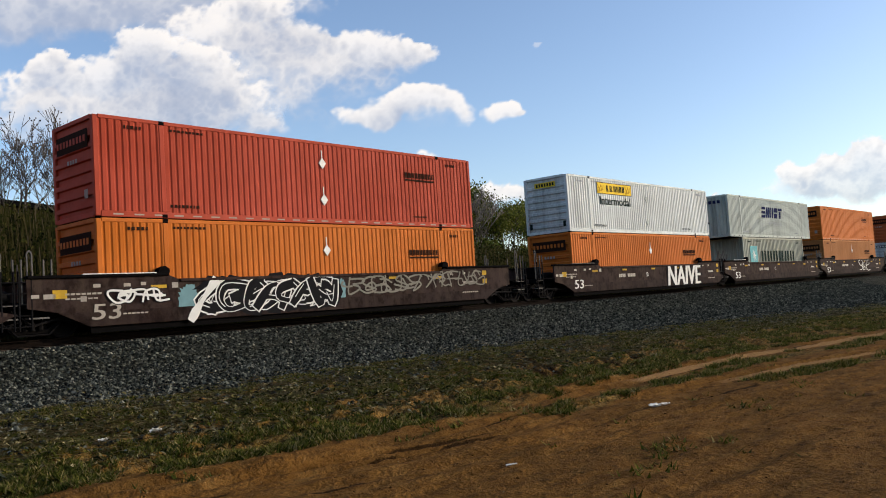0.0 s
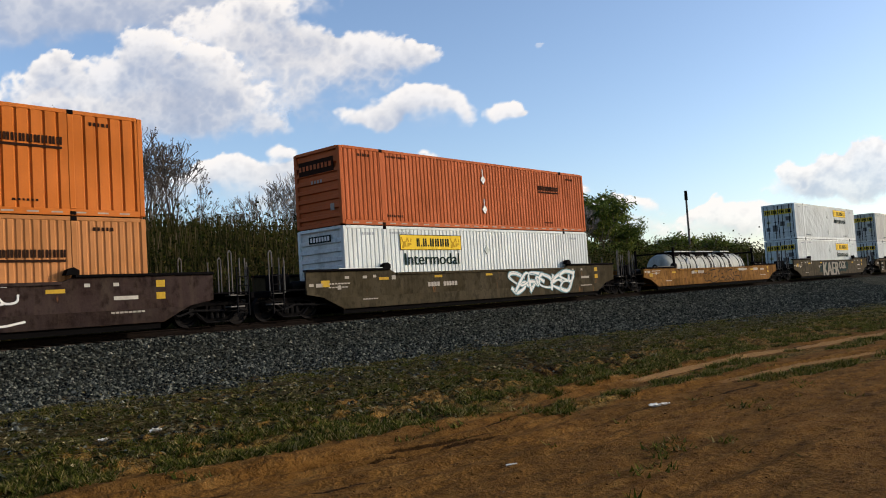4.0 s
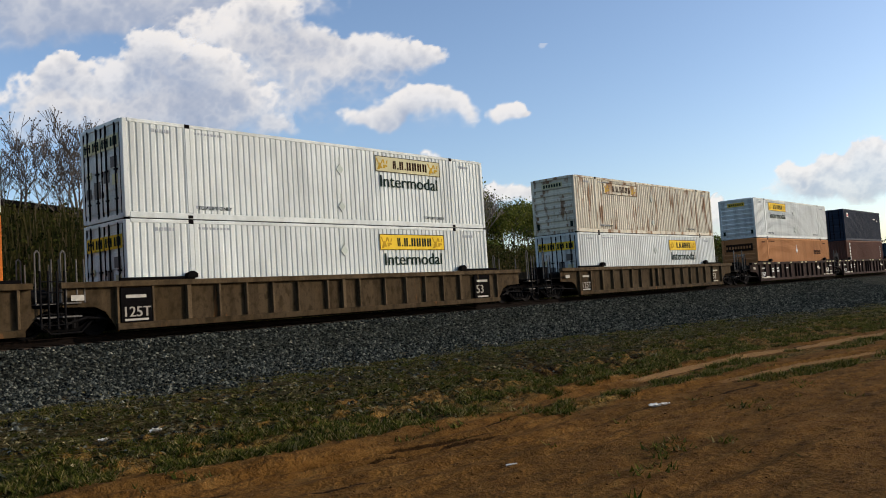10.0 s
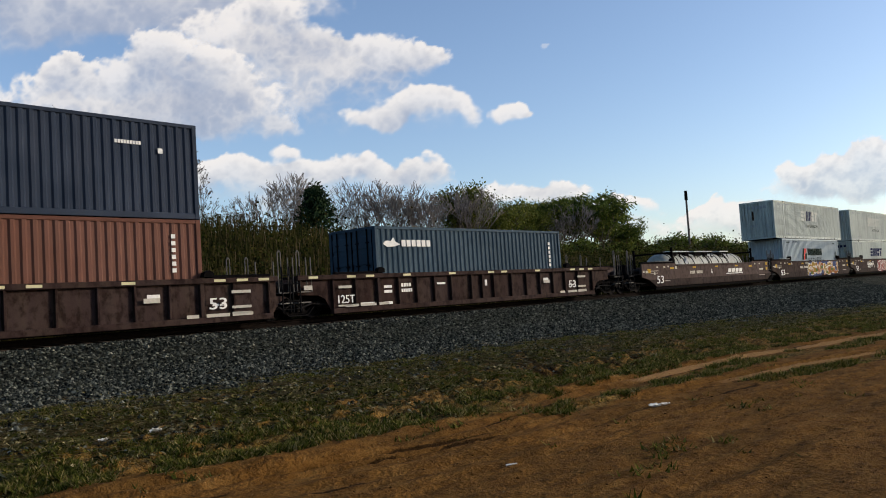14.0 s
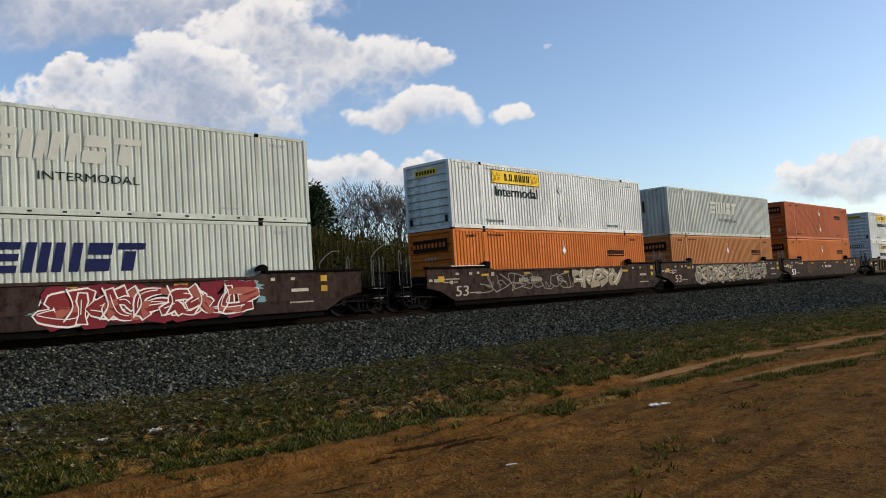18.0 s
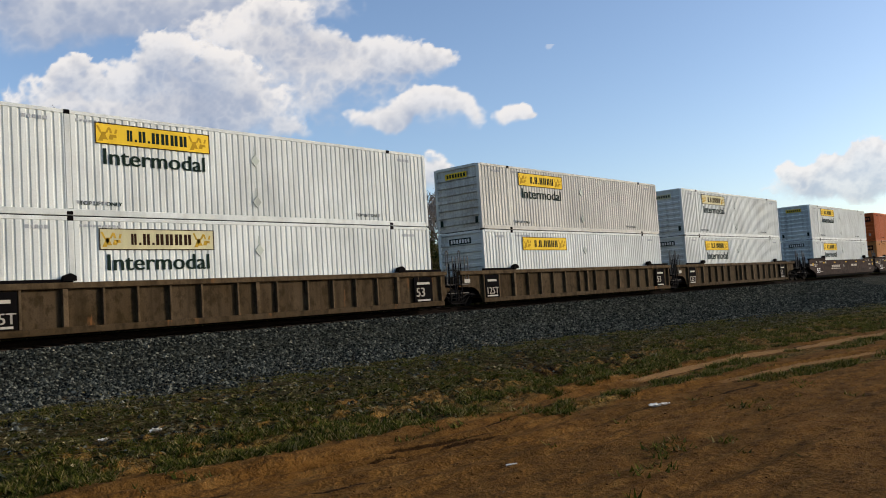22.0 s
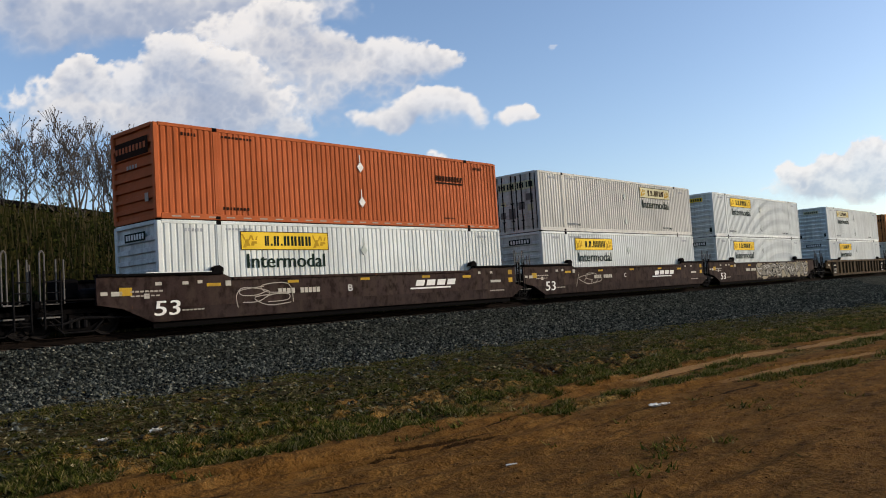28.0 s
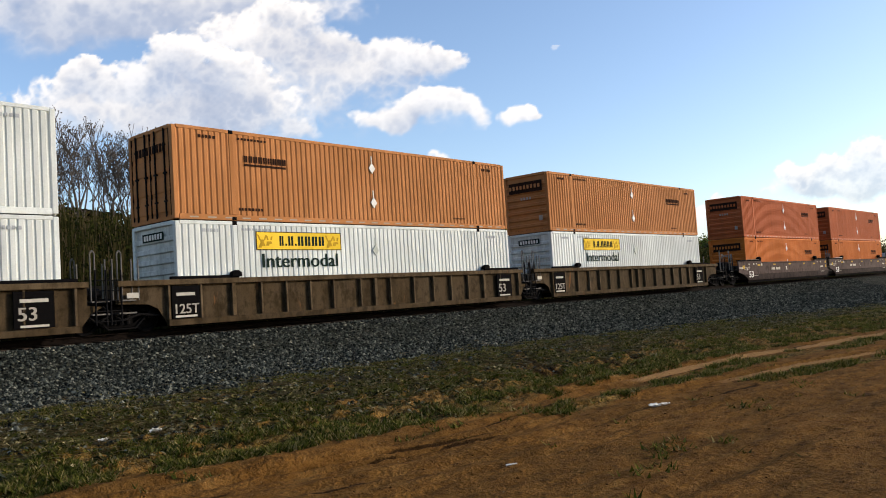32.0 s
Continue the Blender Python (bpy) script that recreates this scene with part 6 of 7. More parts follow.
    weed = mixed(nt, ramp(nt, dash, [(0.55, (0, 0, 0)), (0.61, (0.7, 0.7, 0.7))]), weed, (0.0094, 0.0077, 0.0020))
    grit, husk = noise_at(46, 3, 0.8), noise_at(33, 3, 0.75)
    weed = mixed(nt, ramp(nt, husk, [(0.54, (0, 0, 0)), (0.62, (0.55, 0.55, 0.55))]), weed, (0.27, 0.205, 0.095))
    weed = mixed(nt, ramp(nt, grit, [(0.50, (0, 0, 0)), (0.58, (0.7, 0.7, 0.7))]), weed, (0.007, 0.0065, 0.002))
    dirt = mixed(nt, ramp(nt, husk, [(0.58, (0, 0, 0)), (0.68, (0.25, 0.25, 0.25))]), dirt, (0.36, 0.215, 0.095))
    dirt = mixed(nt, ramp(nt, grit, [(0.54, (0, 0, 0)), (0.64, (0.35, 0.35, 0.35))]), dirt, (0.03, 0.015, 0.006))
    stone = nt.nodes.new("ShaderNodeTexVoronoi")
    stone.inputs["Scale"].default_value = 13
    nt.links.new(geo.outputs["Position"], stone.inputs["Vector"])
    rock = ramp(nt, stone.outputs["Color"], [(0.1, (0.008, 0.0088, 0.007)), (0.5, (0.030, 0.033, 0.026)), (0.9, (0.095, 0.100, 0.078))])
    # gaps between stones darkened: crevice shade put into the colour
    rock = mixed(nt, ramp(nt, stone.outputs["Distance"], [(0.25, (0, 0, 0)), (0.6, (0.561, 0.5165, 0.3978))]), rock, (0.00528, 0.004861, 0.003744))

    def broken(attr, nz, lo, hi):
        add = nt.nodes.new("ShaderNodeMath")
        add.operation = "ADD"
        nt.links.new(attribute(attr), add.inputs[0])
        nt.links.new(nz, add.inputs[1])
        return ramp(nt, add.outputs[0], [(lo, (0, 0, 0)), (hi, (1, 1, 1))])

    def halved(s):
        mu = nt.nodes.new("ShaderNodeMath")
        mu.operation = "MULTIPLY"
        mu.inputs[1].default_value = 0.5
        nt.links.new(s, mu.inputs[0])
        return mu.outputs[0]
    patch = halved(noise_at(2.4, 6, 0.7))
    col = mixed(nt, broken("green", patch, 0.55, 0.9), dirt, weed)
    col = mixed(nt, broken("worn", halved(noise_at(4, 5, 0.7)), 0.75, 1.2), col, (0.225, 0.127, 0.052))
    # tyre lines and rut shadow, painted dark
    col = mixed(nt, broken("track", halved(noise_at(9, 3, 0.7)), 0.8, 1.25), col, (0.030, 0.0145, 0.0045))
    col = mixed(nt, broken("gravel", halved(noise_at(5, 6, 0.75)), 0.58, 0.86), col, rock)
    # darkens the bed: oil stain and painted under-train shade
    col = mixed(nt, attribute("bed_shade"), col, (0.012, 0.009, 0.007))
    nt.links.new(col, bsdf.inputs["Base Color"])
    bsdf.inputs["Roughness"].default_value = 0.95
    bsdf.inputs["Specular IOR Level"].default_value = 0.02
    hm = nt.nodes.new("ShaderNodeMath")
    hm.operation = "ADD"
    nt.links.new(fine, hm.inputs[0])
    nt.links.new(crumb, hm.inputs[1])
    bumped(nt, bsdf, hm.outputs[0], 0.75, 0.07)
    me.materials.append(m)
    return ob


build_ground()


def grass_places(n, seed):
    """Weeds in ragged patches, with bare soil between, and along the ruts."""
    rng = np.random.default_rng(seed)
    out = []
    while len(out) < n:
        x = 2 + 50 * rng.random(40000) ** 1.45
        y = rng.uniform(2.0, 15.8, 40000)
        pick = rng.random(40000)
        d = y - dirt_edge(x)
        g = gravel_edge(x) - y
        dens = 0.35 * fbm(x * 0.5, y * 0.9, 3, 41) + 0.65 * fbm(x * 2.0, y * 2.8, 2, 47)
        r1 = y - rut_line(x) + 0.85 + 0.5 * (fbm(x * 1.1, y * 1.1, 3, 43) - 0.5)
        r2 = y - second_rut(x) + 0.62 + 0.5 * (fbm(x * 1.1, y * 1.1, 3, 43) - 0.5)
        lush = (d > 0.0) & (d < 0.75) & (x > 9.5)
        ok = (d > -0.1) & (g > -1.5) & (dens > 0.49 + 0.06 * pick - 0.05 * lush)
        ok |= (np.abs(r1) < 0.32) & (x > 8.2) & (dens > 0.45 + 0.12 * pick)
        ok |= (np.abs(r2) < 0.22) & (x > 11.5) & (dens > 0.46 + 0.12 * pick)
        ok |= (d < 0) & (dens > 0.67) & (pick < 0.10)
        ok &= crossing_depth(x, y) < 0.22
        # grass cleared round the scraps to keep them in the camera's view
        for lx, ly in LITTER_SPOTS:
            ok &= np.hypot(x - lx * 0.98, y - ly * 0.98) > 0.3
        out += list(zip(x[ok].tolist(), y[ok].tolist()))
    return out[:n]


def scattered(name, n, place, build, mat, label, category, seed, whole=False):
    """One joined mesh of many small pieces; place(rng) gives a spot or None, or, if whole, place(n, seed) all spots."""
    rng = random.Random(seed)
    pts = place(n, seed) if whole else []
    while len(pts) < n and not whole:
        p = place(rng)
        if p:
            pts.append(p)
    arr = np.array(pts)
    zs = ground_height(arr[:, 0], arr[:, 1])
    sh = Shape()
    for (x, y), z in zip(pts, zs):
        build(sh, rng, x, y, float(z))
    me = bpy.data.meshes.new(name)
    me.from_pydata(sh.v, [], sh.f)
    me.materials.append(mat)
    return tagged(new(name, me), label, category, kind="stuff")


def spread(rng, lo, hi, power):
    return lo + (hi - lo) * rng.random() ** power


def gravel_place(rng):
    x = spread(rng, 3, 75, 1.7)
    y = rng.uniform(8.5, 20.85)
    ge = gravel_edge_at(x)
    k = max((y - ge + 2.6) / 4.0, 0.55 if y > ge - 3.8 else 0.12)
    if rng.random() > k:
        return None
    return (x, y)


def gravel_stone(sh, rng, x, y, z, k=1.0):
    r = rng.uniform(0.026, 0.066) * (1.0 + x * 0.006) * k * (0.6 if y < gravel_edge_at(x) - 2 else 1)
    a = rng.random() * 6.28
    c, s = math.cos(a) * r, math.sin(a) * r
    h = r * rng.uniform(0.5, 0.95)
    sh.add([(x + c, y + s, z), (x - s * 0.8, y + c * 0.8, z + 0.1 * h), (x - c, y - s, z), (x + s * 0.9, y - c * 0.9, z + 0.1 * h),
            (x + c * 0.35, y + s * 0.2, z + h), (x - c * 0.3, y - s * 0.35, z + h * 0.85)],
           [(0, 1, 4), (1, 5, 4), (1, 2, 5), (2, 3, 5), (3, 4, 5), (3, 0, 4)])


STONEM = island("ballast_stone", [(0.0, (0.004, 0.0044, 0.0035)), (0.42, (0.019, 0.021, 0.0165)), (0.75, (0.052, 0.056, 0.044)), (0.93, (0.105, 0.109, 0.084)), (1.0, (0.18, 0.178, 0.137))], 0.9)
scattered("gravel", 84000, gravel_place, gravel_stone, STONEM, "loose grey ballast gravel along the track shoulder", "gravel", 5)


def grass_tuft(sh, rng, x, y, z):
    for _ in range(4):
        a = rng.random() * 6.28
        h = rng.uniform(0.015, 0.07)
        w = rng.uniform(0.006, 0.016)
        dx, dy = math.cos(a), math.sin(a)
        bx, by = x + rng.uniform(-0.05, 0.05), y + rng.uniform(-0.05, 0.05)
        t = rng.uniform(0.03, 0.13)
        sh.add([(bx - dy * w, by + dx * w, z - 0.01), (bx + dy * w, by - dx * w, z - 0.01), (bx + dx * t, by + dy * t, z + h)], [(0, 1, 2)])


GRASSM = island("weedy_grass", [(0.0, (0.016, 0.021, 0.003)), (0.3, (0.045, 0.056, 0.007)), (0.62, (0.090, 0.094, 0.014)), (0.84, (0.17, 0.132, 0.036)), (1.0, (0.30, 0.23, 0.10))], 0.9, trans=0.25)
scattered("grass", 105000, grass_places, grass_tuft, GRASSM, "thin dry weedy grass beside the dirt road", "grass", 7, True)


def dry_weed_places(n, seed):
    """Tufts from the gravel edge down into the grass, thinning out both ways, none on the wheel marks, cleared round
    the scraps to suit the camera.
    """
    rng = np.random.default_rng(seed)
    x = 2.5 + 46 * rng.random(n * 4) ** 1.5
    y = gravel_edge(x) + rng.normal(-1.9, 1.6, n * 4)
    dens = fbm(x * 1.8, y * 2.5, 2, 53)
    ok = (y > dirt_edge(x) + 0.1) & (crossing_depth(x, y) < 0.25) & (dens > 0.50 + 0.06 * rng.random(n * 4))
    for lx, ly in LITTER_SPOTS:
        ok &= np.hypot(x - lx * 0.98, y - ly * 0.98) > 0.33
    return list(zip(x[ok].tolist(), y[ok].tolist()))[:n]


def dry_weed(sh, rng, x, y, z):
    for _ in range(4):
        a = rng.random() * 6.28
        h, w, t = rng.uniform(0.012, 0.065), rng.uniform(0.003, 0.009), rng.uniform(0.0, 0.09)
        dx, dy = math.cos(a), math.sin(a)
        bx, by = x + rng.uniform(-0.07, 0.07), y + rng.uniform(-0.07, 0.07)
        sh.add([(bx - dy * w, by + dx * w, z - 0.01), (bx + dy * w, by - dx * w, z - 0.01), (bx + dx * t + dy * w * 0.4, by + dy * t, z + h), (bx + dx * t * 1.6, by + dy * t * 1.6, z + h * 0.8)], [(0, 1, 2), (0, 2, 3)])


DRYM = island("dry_weeds", [(0.0, (0.010, 0.012, 0.003)), (0.4, (0.038, 0.040, 0.011)), (0.72, (0.105, 0.092, 0.034)), (0.9, (0.19, 0.16, 0.08)), (1.0, (0.32, 0.28, 0.17))], 0.9, trans=0.2)
scattered("dry_weeds", 15000, dry_weed_places, dry_weed, DRYM, "ragged grey-green dry weeds at the gravel edge", "weeds", 14, True)


def straw_place(rng):
    x = spread(rng, 3, 40, 1.4)
    y = gravel_edge_at(x) + rng.gauss(-1.6, 1.4)
    return (x, y) if 8.5 < y < 17 else None


def straw_blade(sh, rng, x, y, z):
    for _ in range(3):
        a = rng.gauss(0, 0.5)
        n = rng.uniform(0.06, 0.22)
        dx, dy = math.cos(a) * n, math.sin(a) * n
        bx, by = x + rng.uniform(-0.15, 0.15), y + rng.uniform(-0.06, 0.06)
        h = rng.uniform(0.01, 0.05)
        sh.add([(bx - dx, by - dy, z + h), (bx, by - 0.008, z + h + 0.02), (bx + dx, by + dy, z + h * 0.5), (bx, by + 0.008, z + h + 0.012)], [(0, 1, 2, 3)])


STRAWM = island("dry_straw", [(0.0, (0.12, 0.085, 0.04)), (0.6, (0.25, 0.19, 0.10)), (1.0, (0.42, 0.35, 0.22))], 0.85)
scattered("dry_straw", 6000, straw_place, straw_blade, STRAWM, "pale dead straw lying along the gravel edge", "straw", 12)


def clod_place(rng):
    x = spread(rng, 1.5, 30, 1.4)
    y = rng.uniform(1.5, 10.0)
    return (x, y)


CLODM = island("dirt_clods", [(0.0, (0.022, 0.011, 0.0035)), (0.5, (0.055, 0.026, 0.007)), (0.9, (0.12, 0.06, 0.018)), (1.0, (0.28, 0.22, 0.12))], 0.95)


def clod(sh, rng, x, y, z):
    gravel_stone(sh, rng, x, y, z - rng.uniform(0.004, 0.012), rng.choice((0.3, 0.35, 0.45, 0.55)))


scattered("dirt_clods", 8000, clod_place, clod, CLODM, "small clods and pebbles on reddish dirt", "pebbles", 8)

# ---- litter on the ground ----
LITTERM = plain("litter_white", (0.50, 0.48, 0.43), 0.8, 0, 0.25, 30, 0.05)


def litter(name, label, x, y, L, W, turn, seed):
    rng = random.Random(seed)
    n = 7
    vs, fs = [], []
    for i in range(n + 1):
        for j in range(4):
            vs.append(((i / n - 0.5) * L, (j / 3 - 0.5) * W * (0.6 + 0.4 * math.sin(math.pi * min(1, i / n + 0.15))), W * (0.1 + 0.3 * rng.random() + 0.25 * (j in (0, 3)))))
    for i in range(n):
        for j in range(3):
            a = i * 4 + j
            fs.append((a, a + 4, a + 5, a + 1))
    me = bpy.data.meshes.new(name)
    me.from_pydata(vs, [], fs)
    me.materials.append(LITTERM)
    ob = tagged(new(name, me), label, "litter", "litter by the road")
    so = ob.modifiers.new("thick", "SOLIDIFY")
    so.thickness = 0.006
    z = float(ground_height(np.array([x]), np.array([y]))[0]) + (0.03 if y > 8 else 0.0)   # those in the weeds are raised to show in the camera's view
    ob.matrix_basis = pose(x, y, z, 0, 0, turn)


litter("plastic_scrap", "crumpled white plastic scrap lying on the dirt", 9.30, 4.85, 0.30, 0.09, -20, 1)
litter("paper_scrap", "small crumpled white paper scrap in the weeds", 5.27, 9.71, 0.14, 0.10, 10, 2)
litter("paper_scrap", "small flat white paper scrap in the weeds", 4.70, 9.93, 0.17, 0.07, 30, 3)
litter("paper_scrap", "thin torn white paper scrap on the dirt", 5.68, 4.41, 0.10, 0.022, -30, 4)

# ---- track ----
track = tagged(new("railway_track"), "steel rails on dark wooden sleepers in grey ballast", "railway track", kind="structure")
for y in (-0.7175, 0.7175):
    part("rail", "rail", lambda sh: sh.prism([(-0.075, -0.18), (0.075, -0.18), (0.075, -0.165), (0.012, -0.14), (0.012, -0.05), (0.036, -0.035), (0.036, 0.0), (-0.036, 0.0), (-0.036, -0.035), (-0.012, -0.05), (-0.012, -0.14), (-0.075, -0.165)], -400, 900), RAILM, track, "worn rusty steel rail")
for ob in track.children:
    ob.rotation_euler = (0, 0, radians(-90))
for k, ob in enumerate(list(track.children)):
    ob.location = (0, TRACK_Y + (-0.7175, 0.7175)[k], RAIL_Z)
for i in range(260):
    part("sleeper", "sleeper", lambda sh: sh.box(-0.115, 0.115, -1.3, 1.3, -0.17, 0.0, 0.015), WOOD, track, at=(-2 + i * 0.52, TRACK_Y, RAIL_Z - 0.182))

# ================= vegetation behind the track =================
BARK = plain("grey_bark", (0.095, 0.080, 0.066), 0.9, 0, 0.4, 6, 0.03)
TWIG = plain("pale_twigs", (0.19, 0.165, 0.145), 0.9, 0, 0.45, 3, 0.05)
LEAFD = island("dark_leaves", [(0, (0.030, 0.050, 0.010)), (0.5, (0.070, 0.100, 0.018)), (1, (0.14, 0.16, 0.035))], 0.7, trans=0.3)
LEAFY = island("spring_leaves", [(0, (0.035, 0.050, 0.009)), (0.5, (0.080, 0.100, 0.017)), (1, (0.17, 0.17, 0.035))], 0.7, trans=0.3)
LEAFC = island("cedar_leaves", [(0, (0.008, 0.018, 0.008)), (0.6, (0.018, 0.035, 0.014)), (1, (0.035, 0.055, 0.02))], 0.8)


def grow(trunk, crown, rng, p, d, length, r, depth, tips, sides, droop=0.0):
    sh = trunk if depth > 2 else crown
    n = 3 if depth > 1 else 2
    r = max(r, 0.02)
    for i in range(n):
        q = p + d * (length / n)
        sh.rod(p, q, r, sides if depth > 1 else 3, r * 0.86)
        r *= 0.86
        p = q
        d = (d + Vector((rng.uniform(-0.16, 0.16), rng.uniform(-0.16, 0.16), rng.uniform(-0.05, 0.14) - droop))).normalized()
    tips.append((p.copy(), depth))
    if depth == 0:
        return
    for k in range(rng.choice((2, 3, 3)) if depth > 1 else 3):
        spreadv = Vector((rng.uniform(-1, 1), rng.uniform(-1, 1), rng.uniform(-0.15, 0.55)))
        grow(trunk, crown, rng, p, (d * 0.95 + spreadv * 0.55).normalized(), length * rng.uniform(0.62, 0.86), r * rng.uniform(0.55, 0.75), depth - 1, tips, sides, droop)


def bare_tree_parts(seed, height, stems, depth=5, buds=0.0, bole=0.27):
    rng = random.Random(seed)
    trunk, crown, tips = Shape(), Shape(), []
    for s in range(stems):
        base = Vector((rng.uniform(-0.4, 0.4), rng.uniform(-0.4, 0.4), -0.3)) * (0 if stems == 1 else 1)
        d = Vector((rng.uniform(-0.22, 0.22), rng.uniform(-0.22, 0.22), 1)).normalized()
        grow(trunk, crown, rng, base, d, height * bole, height * rng.uniform(0.017, 0.024) * (1.35 if bole > 0.3 else 1), depth, tips, 5)
    k = height / max(p.z for p, dpt in tips)
    for sh in (trunk, crown):
        sh.v = [(x * k, y * k, z * k) for x, y, z in sh.v]
    tips = [(p * k, dpt) for p, dpt in tips]
    if buds:
        for p, dpt in tips:
            if dpt == 0 and rng.random() < buds:
                for _ in range(2):
                    q = p + Vector((rng.gauss(0, 0.07), rng.gauss(0, 0.07), rng.gauss(0, 0.07)))
                    a = rng.random() * 6.28
                    u = Vector((math.cos(a), math.sin(a), rng.uniform(-0.6, 0.6))) * 0.06
                    v = Vector((-math.sin(a) * 0.5, math.cos(a) * 0.5, 0.8)) * 0.06
                    crown.add([tuple(q - u), tuple(q - v), tuple(q + u), tuple(q + v)], [(0, 1, 2, 3)])
    return trunk, crown, tips


def leaf_cloud(rng, centres, per, size, reach):
    sh = Shape()
    for c in centres:
        for _ in range(per):
            p = c + Vector((rng.gauss(0, reach), rng.gauss(0, reach), rng.gauss(0, reach * 0.8)))
            n = Vector((rng.uniform(-1, 1), rng.uniform(-1, 1), rng.uniform(-0.3, 1))).normalized()
            u = n.orthogonal().normalized() * size * rng.uniform(0.6, 1.3)
            w = n.cross(u) * rng.uniform(0.5, 0.9)
            sh.add([tuple(p - u), tuple(p + w * 0.6), tuple(p + u), tuple(p - w * 0.6)], [(0, 1, 2, 3)])
    return sh


def plant(name, label, category, group, pieces):
    t = thing(name, label, category, group)
    for nm, shape, mat in pieces:
        me = bpy.data.meshes.new(nm)
        me.from_pydata(shape.v, [], shape.f)
        me.materials.append(mat)
        ob = new(nm, me)
        ob.parent = t
    return t


def put(proto, spots, first):
    """Sets the prototype at the first spot and copies at the others."""
    for k, (x, y, s, turn) in enumerate(spots):
        z = float(ground_height(np.array([x]), np.array([y]))[0]) - 0.1
        m = pose(x, y, z, 0, 0, turn)
        ob = proto if k == 0 else copy_thing(proto, m)
        ob.matrix_basis = m
        ob.scale = (s, s, s)


def scrambled(seed, n, x0, x1, y0, y1, s0, s1):
    rng = random.Random(seed)
    return [(x0 + (x1 - x0) * (i + rng.uniform(0.1, 0.9)) / n, rng.uniform(y0, y1), rng.uniform(s0, s1), rng.uniform(0, 360)) for i in range(n)]


def woods():
    grove = "bare trees behind the track"
    lab = "leafless grey tree with many thin upright branches"
    for v, spots in enumerate((scrambled(1, 6, 14.5, 30.5, 45, 52, 0.82, 1.05), scrambled(2, 5, 14, 29.5, 44, 54, 0.76, 1.0), scrambled(3, 5, 16, 30, 46, 54, 0.7, 0.95))):
        tr, cr, tips = bare_tree_parts(100 + v, 8.4, 2, 5, 0.4, 0.36)
        put(plant("bare_tree", lab, "tree", grove, [("trunk", tr, BARK), ("crown", cr, BARK)]), spots, v)
    tr, cr, tips = bare_tree_parts(110, 6.2, 1, 5, 0.3, 0.4)
    put(plant("bare_tree", "slender leafless tree standing apart", "tree", grove, [("trunk", tr, BARK), ("crown", cr, BARK)]), [(28.9, 47, 0.92, 10), (31.5, 50, 0.72, 80), (33.5, 48, 0.6, 150), (27.4, 46, 0.62, 200), (34.8, 52, 0.66, 260), (30.4, 46, 0.5, 300)], 0)
    lab2 = "leafless pale tree in a dense thicket"
    for v, spots in enumerate((scrambled(5, 6, 41, 60, 48, 58, 0.82, 1.05), scrambled(6, 6, 41, 62, 50, 60, 0.78, 1.02), scrambled(7, 7, 60, 86, 52, 62, 0.8, 1.02))):
        tr, cr, tips = bare_tree_parts(120 + v, 9.2, 3, 5, 0.15)
        put(plant("bare_tree", lab2, "tree", grove, [("trunk", tr, BARK), ("crown", cr, TWIG)]), spots, v)
    # spring-green trees
    for v, (spots, mat, lb) in enumerate(((((62.5, 52, 0.98, 0), (66.0, 54, 0.92, 90), (80, 56, 0.95, 200), (76, 55, 0.9, 300)), LEAFY, "young tree with thin yellow-green spring leaves"),
                                         (((87, 53, 1.05, 30), (93, 55, 0.98, 120), (99.5, 56, 0.8, 250), (105, 58, 0.62, 10), (82.5, 55, 1.0, 80)), LEAFD, "broad tree with dark green leaves"),
                                         (((71, 54, 0.9, 140), (68.5, 56, 0.84, 220), (112, 60, 0.5, 60), (85.5, 57, 0.98, 310)), LEAFY, "young tree with thin yellow-green spring leaves"))):
        rng = random.Random(200 + v)
        tr, cr, tips = bare_tree_parts(130 + v, 9.5, 3, 4)
        cents = [p for p, dpt in tips if dpt <= 2]
        per = 30 if mat is LEAFD else 20
        lf = leaf_cloud(rng, cents, per, 0.21 if mat is LEAFD else 0.17, 0.5)
        put(plant("leafy_tree", lb, "tree", "green trees behind the track", [("trunk", tr, BARK), ("branchwork", cr, BARK), ("crown", lf, mat)]), spots, v)
    # evergreen
    rng = random.Random(300)
    tr = Shape()
    tr.rod((0, 0, -0.2), (0, 0, 4.2), 0.16, 7, 0.03)
    cents = []
    for i in range(420):
        h = rng.random() ** 0.8
        rad = (1 - h) ** 0.75 * 1.7 * rng.uniform(0.45, 1.08) + 0.06
        a = rng.random() * 6.28
        cents.append(Vector((rad * math.cos(a), rad * math.sin(a), 0.2 + 4.1 * h)))
    lf = leaf_cloud(rng, cents, 12, 0.12, 0.2)
    put(plant("evergreen_tree", "dark green conical cedar among bare brush", "tree", "green trees behind the track", [("trunk", tr, BARK), ("crown", lf, LEAFC)]), [(37.4, 45, 1.28, 0), (24.8, 47, 0.6, 70), (29.9, 49, 0.6, 150), (38.9, 46.5, 0.7, 200)], 0)
    # low woods far along the line
    rng = random.Random(310)
    tr, cr, tips = bare_tree_parts(140, 5.2, 3, 3)
    lf = leaf_cloud(rng, [p for p, dpt in tips if dpt <= 2], 30, 0.22, 0.55)
    spots = scrambled(12, 10, 60, 108, 46, 51, 0.5, 0.75) + scrambled(8, 14, 112, 175, 60, 75, 0.7, 1.15) + scrambled(9, 26, 165, 420, 70, 110, 0.9, 1.5)
    put(plant("shrub_tree", "low bushy yellow-green tree along the line", "tree", "low trees far along the line", [("trunk", tr, BARK), ("branchwork", cr, BARK), ("crown", lf, LEAFY)]), spots, 0)
